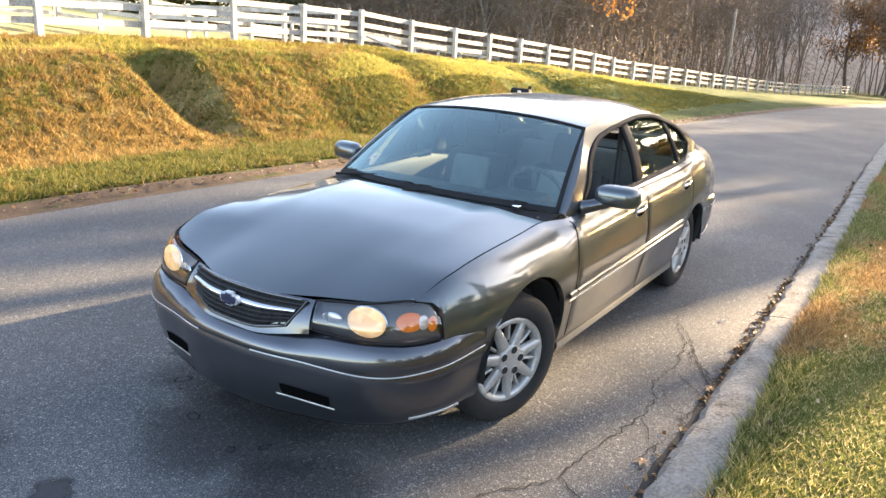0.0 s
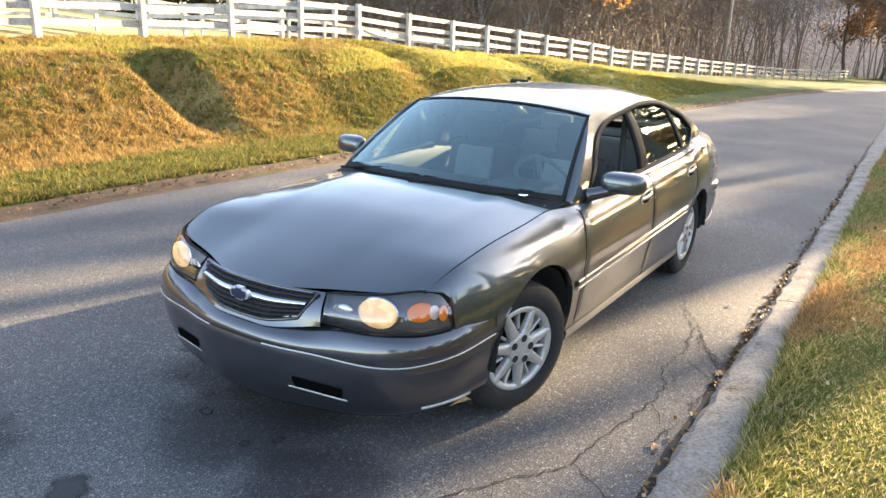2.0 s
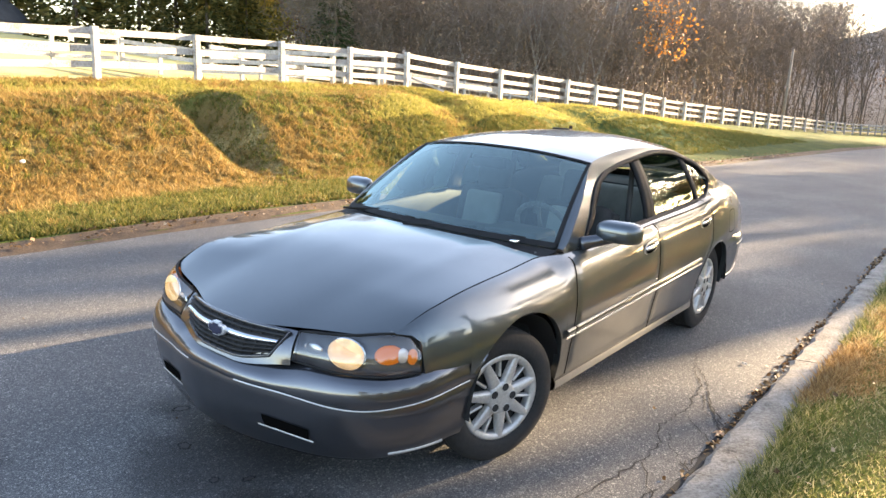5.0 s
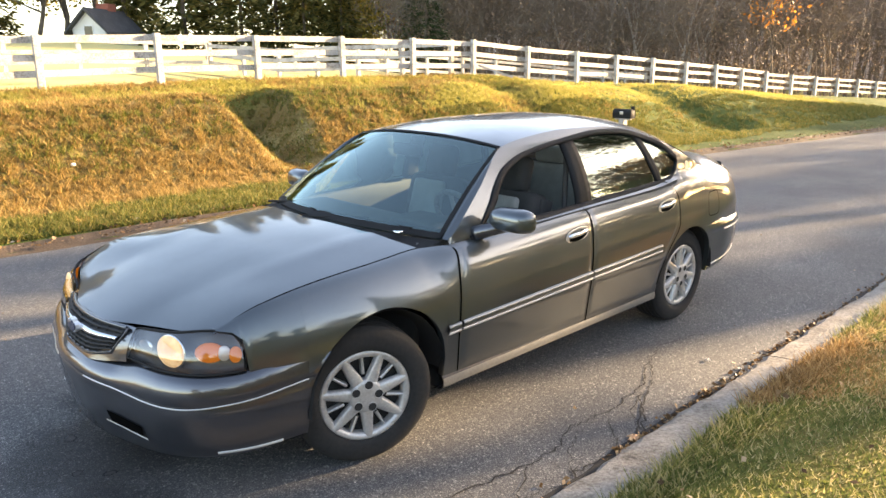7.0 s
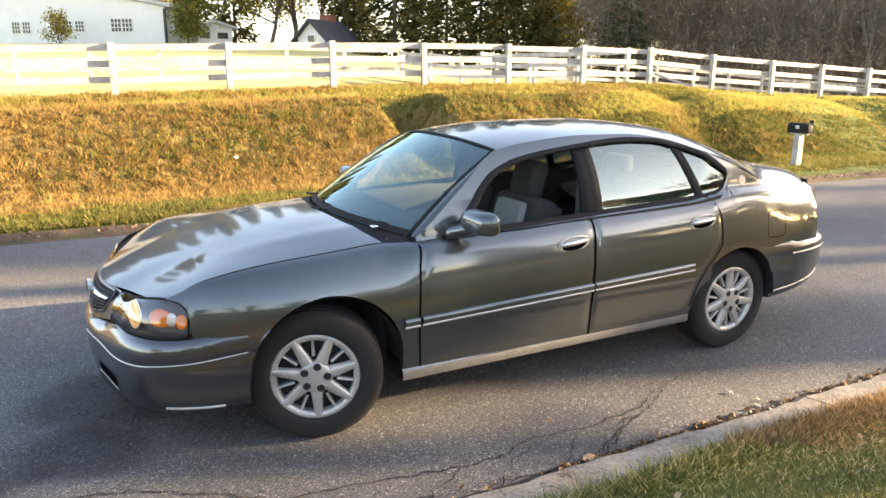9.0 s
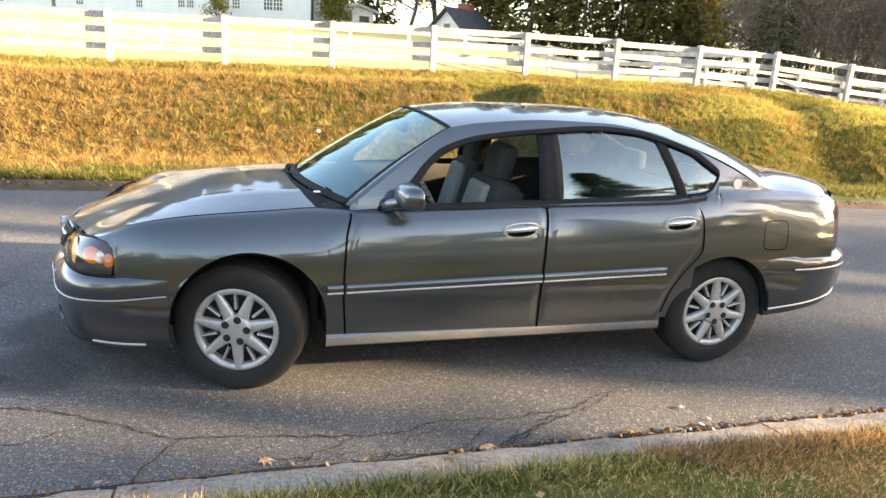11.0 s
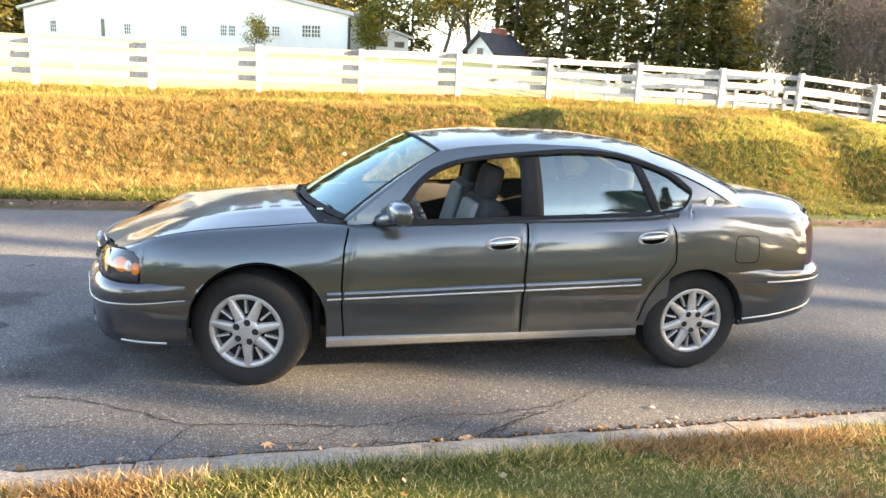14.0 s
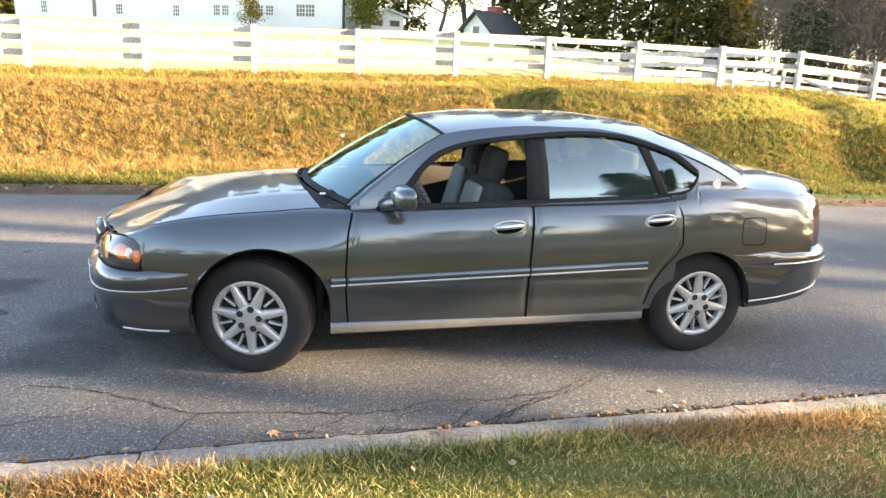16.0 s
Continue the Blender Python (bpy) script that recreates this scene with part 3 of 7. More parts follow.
belt = curve_fn([(-2.3, 0.70), (-2.15, 0.735), (-2.03, 0.782), (-1.85, 0.855), (-1.57, 0.897), (-1.23, 0.922), (-1.0, 0.938), (-0.8, 0.94), (-0.63, 0.946), (0.2, 0.985), (1.0, 1.02), (1.2, 1.05), (1.4, 1.068), (1.7, 1.062), (2.02, 1.048), (2.19, 1.02), (2.3, 0.96), (2.5, 0.9)])
rail_z = curve_fn([(-0.84, 0.958), (-0.55, 1.18), (-0.28, 1.357), (-0.01, 1.396), (0.31, 1.416), (0.64, 1.412), (0.90, 1.378), (1.10, 1.318), (1.36, 1.216), (1.58, 1.118), (1.72, 1.072), (2.02, 1.05), (2.19, 1.022), (2.3, 0.96)])
roof_c = curve_fn([(-0.36, 1.405), (0.14, 1.456), (0.69, 1.463), (1.10, 1.432), (1.3, 1.386)])
deck_c = curve_fn([(1.5, 1.165), (1.98, 1.135), (2.2, 1.115), (2.4, 1.085), (2.53, 1.04)])
hood_c = curve_fn([(-2.38, 0.735), (-2.3, 0.762), (-2.09, 0.83), (-1.85, 0.888), (-1.54, 0.945), (-1.23, 0.982), (-1.05, 0.99)])
dlo_top = curve_fn([(-0.66, 0.955), (-0.47, 1.09), (-0.42, 1.155), (-0.30, 1.24), (-0.13, 1.295), (0.20, 1.338), (0.60, 1.366), (0.80, 1.356), (0.94, 1.325), (1.14, 1.262), (1.24, 1.195), (1.315, 1.148)])
dlo_low = curve_fn([(-0.7, 0.952), (0.2, 0.993), (1.0, 1.028), (1.15, 1.04), (1.22, 1.052), (1.27, 1.075), (1.315, 1.148)])
frame_low = curve_fn([(-0.84, 0.94), (-0.70, 0.95), (-0.52, 1.09), (-0.46, 1.16), (-0.34, 1.252), (-0.15, 1.312), (0.2, 1.357), (0.6, 1.386), (0.82, 1.374), (0.97, 1.342), (1.17, 1.278), (1.27, 1.212), (1.345, 1.15)])


seam_y = curve_fn([(-2.3, 0.60), (-2.04, 0.70), (-1.8, 0.748), (-1.4, 0.752), (-1.0, 0.742), (1.5, 0.75), (1.75, 0.725), (2.0, 0.70), (2.2, 0.665), (2.3, 0.64)])


def Y(x, z):
    b = float(belt(x))
    q = z if z < 0.58 else (0.58 + (z - 0.58) * 0.405 / (b - 0.58) if z < b else 0.985 + (z - b))
    f = max(1 - float(sstep(-1.05, -0.80, x)), float(sstep(1.5, 2.0, x)))
    p = float(plan_w(x))
    y = float(sec_mid(q)) * p
    if f > 0 and q > 0.75:
        y0, t = float(sec_mid(0.75)) * p, min((q - 0.75) / 0.235, 1.0)
        y = y * (1 - f) + f * (y0 - (y0 - float(seam_y(x))) * (0.22 * t + 0.78 * (1 - math.sqrt(1 - 0.985 * t * t)) / 0.8775) - max(0, q - 0.985) * 1.2)
    return y


def grid_bm(rows, flip=False):
    """A bmesh from rows of points; rows all of one length."""
    bm = bmesh.new()
    vs = [[bm.verts.new(p) for p in r] for r in rows]
    for a, b in zip(vs[:-1], vs[1:]):
        for j in range(len(a) - 1):
            q = (a[j], a[j + 1], b[j + 1], b[j])
            try:
                bm.faces.new(q[::-1] if flip else q)
            except ValueError:
                pass
    return bm


def spline(pts, n):
    """n points along a smooth curve through 3D points."""
    P = [Vector(p) for p in pts]
    P = [2 * P[0] - P[1]] + P + [2 * P[-1] - P[-2]]
    out = []
    m = len(P) - 3
    for i in range(n):
        u = i / (n - 1) * m
        k = min(int(u), m - 1)
        t = u - k
        a, b, c, d = P[k:k + 4]
        out.append(0.5 * ((2 * b) + (c - a) * t + (2 * a - 5 * b + 4 * c - d) * t * t + (3 * b - a - 3 * c + d) * t ** 3))
    return out


def mirror(rows):
    return [[Vector((p[0], -p[1], p[2])) for p in r] for r in rows]


def both(name, rows, material, parent, label="", thick=0.0, smooth=True, crease=()):
    """The same sheet on both flanks, each an object of its own. Rows are for the flank at -y."""
    out = []
    for side, rr in ((-1, rows), (1, mirror(rows))):
        bm = grid_bm(rr, flip=side > 0)
        bm.verts.ensure_lookup_table()
        n = len(rr[0])
        for k in crease:
            for i in range(len(rr) - 1):
                e = bm.edges.get((bm.verts[i * n + k], bm.verts[(i + 1) * n + k]))
                if e:
                    e.smooth = False
        bmesh.ops.remove_doubles(bm, verts=bm.verts[:], dist=1e-5)
        if thick:
            bmesh.ops.solidify(bm, geom=bm.faces[:], thickness=thick)
        out.append(part(name, bm, material, parent, label, smooth))
    return out


def ribbon(path, width, lift, axis="along"):
    """A flat strip along points of the left flank: rows of two points, width across in z."""
    rows = []
    for p in path:
        p = Vector(p)
        rows.append([p + Vector((0, -lift, -width / 2)), p + Vector((0, -lift, width / 2))])
    return rows


car = tagged(empty("car"), "dark grey metallic four-door sedan with lit headlamps on the road", "car")


def arch_z(x):
    z = -1.0
    for xc, hw, zc, rz in ((-1.332, 0.379, 0.36, 0.388), (1.36, 0.372, 0.335, 0.365)):
        q = (x - xc) / hw
        if abs(q) < 1:
            z = max(z, zc + rz * math.sqrt(1 - q * q) ** 0.95)
    return z


def low_z(x):
    base = 0.605 if x < -1.7114 else (0.30 if x < 1.7324 else 0.655)
    if x < -1.945:
        base = float(np.interp(x, [-2.04, -1.985, -1.957, -1.945], [0.778, 0.77, 0.74, 0.605]))
    return max(base, arch_z(x))


def xs_side(a, b):
    xs = set(np.round(np.linspace(a, b, int((b - a) / 0.03)), 4))
    xs.update(x for x in (-1.985, -1.957, -1.9451) if a < x < b)
    for xc, hw in ((-1.332, 0.379), (1.36, 0.372)):
        for i in range(33):
            xs.add(round(xc - hw * 1.0001 * math.cos(math.pi * i / 32), 4))
    return sorted(x for x in xs if a <= x <= b)


def side_rows(a, b, top, n=26, off=0.0):
    rows = []
    for x in xs_side(a, b):
        lo, hi = low_z(x), float(top(x))
        zs = [lo + (hi - lo) * (1 - (1 - j / n) ** 1.35) for j in range(n + 1)]
        r = [Vector((x, -(Y(x, lo) - 0.035), lo + 0.004)), Vector((x, -(Y(x, lo) - 0.004), lo - 0.001))]
        rows.append(r + [Vector((x, -(Y(x, z) + off), z)) for z in zs])
    return rows


def top_front(x):
    return float(belt(x)) if x < 1.17 else float(dlo_low(x))


both("fender_front", side_rows(-2.035, -1.7115, top_front), M_paint, car, crease=(1, 2))
both("body_side", side_rows(-1.7112, 1.315, top_front), M_paint, car, crease=(1, 2))
both("rear_quarter_panel", side_rows(1.315, 1.7322, lambda x: float(rail_z(x))), M_paint, car, crease=(1, 2))
both("rear_corner_panel", side_rows(1.7325, 2.195, lambda x: float(rail_z(x))), M_paint, car, crease=(1, 2))
# painted window frame and pillars
rows = []
for x in np.linspace(-0.84, 1.32, 110):
    lo, hi = float(frame_low(x)), float(rail_z(x))
    rows.append([Vector((x, -Y(x, lo + (hi - lo) * j / 8), lo + (hi - lo) * j / 8)) for j in range(9)])
both("roof_rail", rows, M_paint, car)
# black trim round the side windows
rows = []
for x in np.linspace(-0.655, 1.314, 100):
    lo, hi = float(dlo_top(x)), float(frame_low(x)) + 0.004
    rows.append([Vector((x, -(Y(x, lo + (hi - lo) * j / 3) - 0.004), lo + (hi - lo) * j / 3)) for j in range(4)])
both("window_trim", rows, M_black, car, thick=0.012)
rows = []
for x in np.linspace(-0.70, 1.314, 100):
    lo, hi = top_front(x) - 0.004, float(dlo_low(x)) + 0.007
    rows.append([Vector((x, -(Y(x, lo) + 0.004), lo)), Vector((x, -(Y(x, hi) + 0.002), hi)), Vector((x, -(Y(x, hi) - 0.012), hi + 0.002))])
both("belt_trim", rows, M_black, car)


def pillar(xa0, xb0, xa1, xb1, z0, z1, name, mat, inset=0.002, n=14):
    rows = []
    for j in range(n + 1):
        t = j / n
        z = z0 + (z1 - z0) * t
        a, b = xa0 + (xa1 - xa0) * t, xb0 + (xb1 - xb0) * t
        rows.append([Vector((a + (b - a) * i / 3, -(Y(a + (b - a) * i / 3, z) - inset), z)) for i in range(4)])
    return both(name, rows, mat, car, thick=0.02)


pillar(0.195, 0.335, 0.205, 0.325, 0.99, 1.352, "centre_pillar", M_black)
pillar(1.055, 1.115, 0.925, 0.985, 1.025, 1.33, "rear_door_frame", M_black)
pillar(-0.70, -0.585, -0.60, -0.57, 0.955, 1.02, "mirror_sail", M_black)


# doors: proud shells with their own edges
def door_rows(xl, xr, z0, n=24, m=34, off=0.004):
    rows = []
    for j in range(n + 1):
        v = j / n
        r = []
        for i in range(m + 1):
            u = i / m
            zg = z0 + v * 0.66
            x = xl(zg) + (xr(zg) - xl(zg)) * u
            z = z0 + v * (float(belt(x)) - 0.014 - z0)
            edge = 0.007 if (j == 0 or i in (0, m)) else 0.0
            r.append(Vector((x, -(Y(x, z) + off - edge), z)))
        rows.append(r)
    return rows


s1 = curve_fn([(0.30, -0.852), (0.58, -0.872), (0.81, -0.862), (0.94, -0.832), (1.0, -0.82)])
s2 = curve_fn([(0.30, 0.213), (0.587, 0.20), (0.94, 0.214), (1.0, 0.22)])
s3 = curve_fn([(0.30, 0.962), (0.374, 0.98), (0.50, 1.01), (0.594, 1.06), (0.70, 1.15), (0.756, 1.178), (0.917, 1.168), (1.03, 1.11)])
fd = both("front_door", door_rows(lambda z: float(s1(z)), lambda z: float(s2(z)) - 0.004, 0.306), M_paint, car)
rd = both("rear_door", door_rows(lambda z: float(s2(z)) + 0.004, lambda z: float(s3(z)), 0.306), M_paint, car)


def gap_rows(fn, z0, z1, w=0.011, lift=0.0015, n=40):
    rows = []
    for j in range(n + 1):
        z = z0 + (z1 - z0) * j / n
        x = float(fn(z))
        rows.append([Vector((x - w / 2, -(Y(x - w / 2, z) + lift), z)), Vector((x + w / 2, -(Y(x + w / 2, z) + lift), z))])
    return rows


both("door_gap", gap_rows(lambda z: s1(z) - 0.004, 0.30, 0.935), M_gap, car)
both("door_gap", gap_rows(s2, 0.30, 0.98, 0.014), M_gap, car)
both("door_gap", gap_rows(lambda z: s3(z) + 0.004, 0.36, 1.035), M_gap, car)

# side moulding with a bright lower edge, in three lengths
for a, b in ((-0.958, -0.878), (-0.862, 0.196), (0.208, 0.955)):
    rows, rows2 = [], []
    for x in np.linspace(a, b, max(3, int((b - a) / 0.04))):
        zc = 0.558 + 0.0365 * (x + 0.98)
        prof = [(-0.022, 0.004), (-0.019, 0.014), (0.0, 0.017), (0.017, 0.014), (0.021, 0.004)]
        rows.append([Vector((x, -(Y(x, zc + dz) + dy), zc + dz)) for dz, dy in prof])
        rows2.append([Vector((x, -(Y(x, zc - 0.022) + dy), zc - 0.022 + dz)) for dz, dy in ((-0.007, 0.004), (-0.005, 0.0165), (0.004, 0.0168), (0.006, 0.012))])
    both("side_moulding", rows, M_paint, car)
    both("moulding_edge", rows2, M_silver, car, "bright strip under the moulding")

# rocker skirt
rows, rows2 = [], []
for x in np.linspace(-0.953, 0.985, 40):
    zt = 0.282 + 0.012 * (x + 0.95)
    prof = [(-0.10, -0.12), (-0.065, -0.055), (-0.055, -0.012), (-0.045, 0.004), (-0.012, 0.008), (0.0, 0.004), (0.024, -0.006)]
    rows.append([Vector((x, -(Y(x, 0.28) + dy), zt + dz)) for dz, dy in prof])
    rows2.append([Vector((x, -(Y(x, 0.28) + dy), zt + dz)) for dz, dy in ((-0.042, 0.0075), (-0.03, 0.0105), (-0.006, 0.011), (0.004, 0.008))])
both("rocker_panel", rows, M_paint_shaded, car)
both("rocker_strip", rows2, M_sillstrip, car, "bright strip along the rocker panel")


# wheel wells
def well(xc, r):
    rows = []
    for i in range(21):
        a = math.pi * (i / 20) * 1.02 - 0.03
        rows.append([Vector((xc + r * math.cos(a), -y, 0.345 + r * math.sin(a))) for y in (0.875, 0.8, 0.6, 0.45)])
    rows2 = [[Vector((xc + r * math.cos(a) * k, -0.47, 0.345 + r * math.sin(a) * k)) for k in (1.0, 0.02)] for a in [math.pi * 1.02 * i / 20 - 0.03 for i in range(21)]]
    both("wheel_well", rows, M_liner, car)
    both("wheel_well_wall", rows2, M_liner, car)


well(-1.332, 0.385)
well(1.36, 0.378)
part("underbody", bm_box(-2.25, 2.3, -0.46, 0.46, 0.2, 0.3, 0.02), M_liner, car)
part("cabin_floor", bm_box(-0.93, 0.97, -0.8, 0.8, 0.2, 0.29, 0.02), M_liner, car)

# ---- roof, glass, hood, deck ----
S = [i / 14 for i in range(-14, 15)]


def roof_edges(s):
    return -0.345 + 0.065 * s * s, 1.21 - 0.09 * s * s


def roof_rows(off=0.0, u0=0.0, u1=1.0, n=30, ks=1.0):
    rows = []
    for i in range(n + 1):
        u = u0 + (u1 - u0) * i / n
        r = []
        for s in S:
            xa, xb = roof_edges(s)
            x = xa + (xb - xa) * u
            e, ze = Y(x, float(rail_z(x))), float(rail_z(x))
            z = ze + (float(roof_c(x)) - ze) * (1 - abs(s) ** 2.5)
            r.append(Vector((x, s * e * ks, z + off)))
        rows.append(r)
    return rows


part("roof", grid_bm(roof_rows(), True), M_paint, car)
part("headliner", grid_bm(roof_rows(-0.028, 0.01, 0.99, 20, 0.985)), M_headliner, car)


def patch_rows(lowc, topc, n, bulge=0.0, axis=(0, 0, 1)):
    rows = []
    for j in range(n + 1):
        t = j / n
        b = bulge * 4 * t * (1 - t)
        rows.append([p + (q - p) * t + Vector(axis) * b for p, q in zip(lowc, topc)])
    return rows


def ws_low(s):
    return Vector((-1.075 + 0.215 * s * s, s * 0.765, 0.992 - 0.03 * s * s))


def ws_top(s):
    xa, _ = roof_edges(s)
    e, ze = Y(xa, float(rail_z(xa))), float(rail_z(xa))
    return Vector((xa, s * e, ze + (float(roof_c(xa)) - ze) * (1 - abs(s) ** 2.5)))


part("windscreen", grid_bm(patch_rows([ws_low(s) for s in S], [ws_top(s) for s in S], 16, 0.018, (-0.6, 0, 0.8)), True), M_ws, car, "windscreen with a green tint").visible_shadow = False
# black band round the windscreen
band = patch_rows([ws_low(s) for s in S], [ws_top(s) for s in S], 40, 0.018, (-0.6, 0, 0.8))
lift = Vector((-0.003, 0, 0.004))
part("windscreen_border", grid_bm([[p + lift for p in r] for r in band[:3]], True), M_black, car, "black band under the windscreen")
part("windscreen_border", grid_bm([[p + lift for p in r] for r in band[-2:]], True), M_black, car)
for side in (-1, 1):
    rr = [[p + lift for p in (r[:2] if side < 0 else r[-2:])] for r in band]
    part("windscreen_border", grid_bm([[Vector(q) for q in (p[0].lerp(p[1], 0.0), p[0].lerp(p[1], 0.4))] if side < 0 else [p[0].lerp(p[1], 0.6), p[1]] for p in rr], True), M_black, car)

# painted front pillars between the windscreen's sides and the roof rails
rows = []
for r in band:
    p = r[0] if r[0].y < 0 else r[-1]
    x = max(p.x, -0.84)
    z = float(rail_z(x))
    q = Vector((x, -(Y(x, z) + 0.001), z + 0.001))
    rows.append([p + Vector((0, 0.012, -0.006)), p + Vector((0, -0.002, 0.003)), p.lerp(q, 0.5) + Vector((-0.003, -0.002, 0.003)), q])
both("front_pillar", rows, M_paint, car)


def bl_low(s):
    x = 2.0 - 0.40 * s * s
    ze = float(rail_z(1.6))
    return Vector((x, s * Y(1.6, ze), ze + (float(deck_c(x)) - ze) * (1 - abs(s) ** 2.4)))


def bl_top(s):
    _, xb = roof_edges(s)
    e, ze = Y(xb, float(rail_z(xb))), float(rail_z(xb))
    return Vector((xb, s * e, ze + (float(roof_c(xb)) - ze) * (1 - abs(s) ** 2.5)))


RW = patch_rows([bl_low(s) for s in S], [bl_top(s) for s in S], 14, 0.02, (0.5, 0, 0.8))
part("rear_window", grid_bm([r[5:24] for r in RW]), M_ws, car, "tinted rear window").visible_shadow = False
for cols, edge in ((slice(0, 6), slice(5, 7)), (slice(23, 29), slice(22, 24))):
    part("rear_pillar", grid_bm([r[cols] for r in RW]), M_paint, car)
    part("rear_window_border", grid_bm([[p + Vector((0.003, 0, 0.004)) for p in r[edge]] for r in RW]), M_black, car)


def deck_rows():
    rows = []
    n = 18
    for i in range(n + 1):
        u = i / n
        r = []
        for s in S:
            xb = 2.515 - 0.235 * s * s
            xa = 2.0 - 0.40 * s * s
            x = xa + (xb - xa) * u
            xe = 1.6 + 0.68 * u
            ze = float(rail_z(xe))
            yy = s * Y(xe, ze)
            z = ze + (float(deck_c(x)) - ze) * (1 - abs(s) ** 2.4)
            r.append(Vector((x, yy, z)))
        rows.append(r)
    return rows


part("boot_lid", grid_bm(deck_rows(), True), M_paint, car)


# hood
def hood_rows(off=0.004):
    rows = []
    n = 40
    for i in range(n + 1):
        u = i / n
        r = []
        for s in S:
            a = abs(s)
            xf = -2.345 + 0.305 * a ** 2.3
            xb = -1.105 + 0.10 * s * s
            x = xf + (xb - xf) * u
            ze = float(belt(x))
            e = Y(x, ze) - 0.004
            z = ze + (float(hood_c(x)) - ze) * (1 - a ** 2.6) + 0.006 * math.exp(-((a - 0.66) / 0.07) ** 2) * u
            drop = 0.012 * (1 - u) ** 10
            r.append(Vector((x, s * e, z + off - drop)))
        rows.append(r)
    return rows


HR = hood_rows()
part("bonnet", grid_bm(HR, True), M_paint, car)
for side in (0, -1):
    rows = []
    for r in HR:
        p = r[side]
        sg = -1 if p.y < 0 else 1
        rows.append([Vector((p.x, p.y - sg * 0.006, p.z - 0.0035)), Vector((p.x, p.y + sg * 0.008, p.z - 0.0055))])
    part("bonnet_gap", grid_bm(rows, side == 0), M_gap, car)

# cowl behind the hood, with wipers
rows = [[Vector((-1.11 + 0.10 * s * s, s * 0.74, 0.978 - 0.04 * s * s)) for s in S], [Vector((-1.06 + 0.215 * s * s - 0.03, s * 0.772, 0.990 - 0.032 * s * s)) for s in S]]
part("cowl", grid_bm([rows[0], [a.lerp(b, 0.5) - Vector((0, 0, 0.012)) for a, b in zip(*rows)], rows[1]], True), M_black, car)


def rod(bm, a, b, r, n=6, r2=None):
    a, b = Vector(a), Vector(b)
    d = (b - a).normalized()
    u = d.orthogonal().normalized()
    v = d.cross(u)
    r2 = r if r2 is None else r2
    A = [bm.verts.new(a + (u * math.cos(6.2832 * i / n) + v * math.sin(6.2832 * i / n)) * r) for i in range(n)]
    B = [bm.verts.new(b + (u * math.cos(6.2832 * i / n) + v * math.sin(6.2832 * i / n)) * r2) for i in range(n)]
    for i in range(n):
        bm.faces.new((A[i], A[(i + 1) % n], B[(i + 1) % n], B[i]))
    bm.faces.new(A[::-1])
    bm.faces.new(B)


def tube_bm(pts, r, n=8, closed=False):
    """One smooth tube along points; r is one radius or one for each point."""
    bm = bmesh.new()
    m = len(pts)
    rings = []
    for i, p in enumerate(pts):
        a, b = (pts[i - 1], pts[(i + 1) % m]) if closed else (pts[max(i - 1, 0)], pts[min(i + 1, m - 1)])
        d = (b - a).normalized()
        u = d.cross(Vector((0.13, 0.21, 0.97))).normalized()
        w = d.cross(u)
        rr = r[i] if isinstance(r, (list, tuple)) else r
        rings.append([bm.verts.new(p + (u * math.cos(6.2832 * k / n) + w * math.sin(6.2832 * k / n)) * rr) for k in range(n)])
    for i in range(m if closed else m - 1):
        A, B = rings[i], rings[(i + 1) % m]
        for k in range(n):
            bm.faces.new((A[k], A[(k + 1) % n], B[(k + 1) % n], B[k]))
    if not closed:
        bm.faces.new(rings[0][::-1])
        bm.faces.new(rings[-1])
    bmesh.ops.recalc_face_normals(bm, faces=bm.faces[:])
    return bm


for y0, y1 in ((-0.60, 0.02), (0.06, 0.66)):
    bm = bmesh.new()
    p0, p1 = ws_low(y0 / 0.765), ws_low(y1 / 0.765)
    rod(bm, p0 + Vector((0.03, 0, 0.026)), p1 + Vector((0.03, 0, 0.026)), 0.007)
    rod(bm, p1 + Vector((-0.04, 0.06, 0.0)), p0.lerp(p1, 0.45) + Vector((0.03, 0, 0.036)), 0.008)
    part("wiper", bm, M_black, car)
part("wiper_clip", bm_box(-1.0, -0.965, -0.60, -0.555, 0.985, 0.996, 0.003), M_chrome, car)

# ---- side glass ----
def pane_rows(xl, xr, n=14, m=16, inset=0.010):
    rows = []
    for j in range(n + 1):
        v = j / n
        r = []
        for i in range(m + 1):
            zg = 1.0 + v * 0.33
            x = xl(zg) + (xr(zg) - xl(zg)) * i / m
            lo, hi = float(dlo_low(x)) - 0.01, float(dlo_top(x)) + 0.012
            z = lo + (hi - lo) * v
            r.append(Vector((x, -(Y(x, z) - inset), z)))
        rows.append(r)
    return rows


rear_edge = lambda z: 1.075 - (z - 1.02) * 0.46
for g in both("rear_door_glass", pane_rows(lambda z: 0.325, rear_edge), M_tint, car, "tinted rear side window"):
    g.visible_shadow = False
for g in both("quarter_glass", pane_rows(lambda z: rear_edge(z) + 0.035, lambda z: 1.313), M_tint, car, "small tinted quarter window"):
    g.visible_shadow = False
# the far front window is closed, the driver's is down
rr = mirror(pane_rows(lambda z: -0.6 + (z - 0.96) * 0.75, lambda z: 0.21))
g = part("front_door_glass", grid_bm(rr, True), M_ws, car)
g.visible_shadow = False

# ---- front end ----
PLAN = [(-2.405, 0.0), (-2.398, -0.15), (-2.37, -0.30), (-2.318, -0.46), (-2.24, -0.61), (-2.12, -0.735), (-1.94, -0.825), (-1.715, -0.868)]
plan3 = spline([(x, y, 0) for x, y in PLAN], 60)


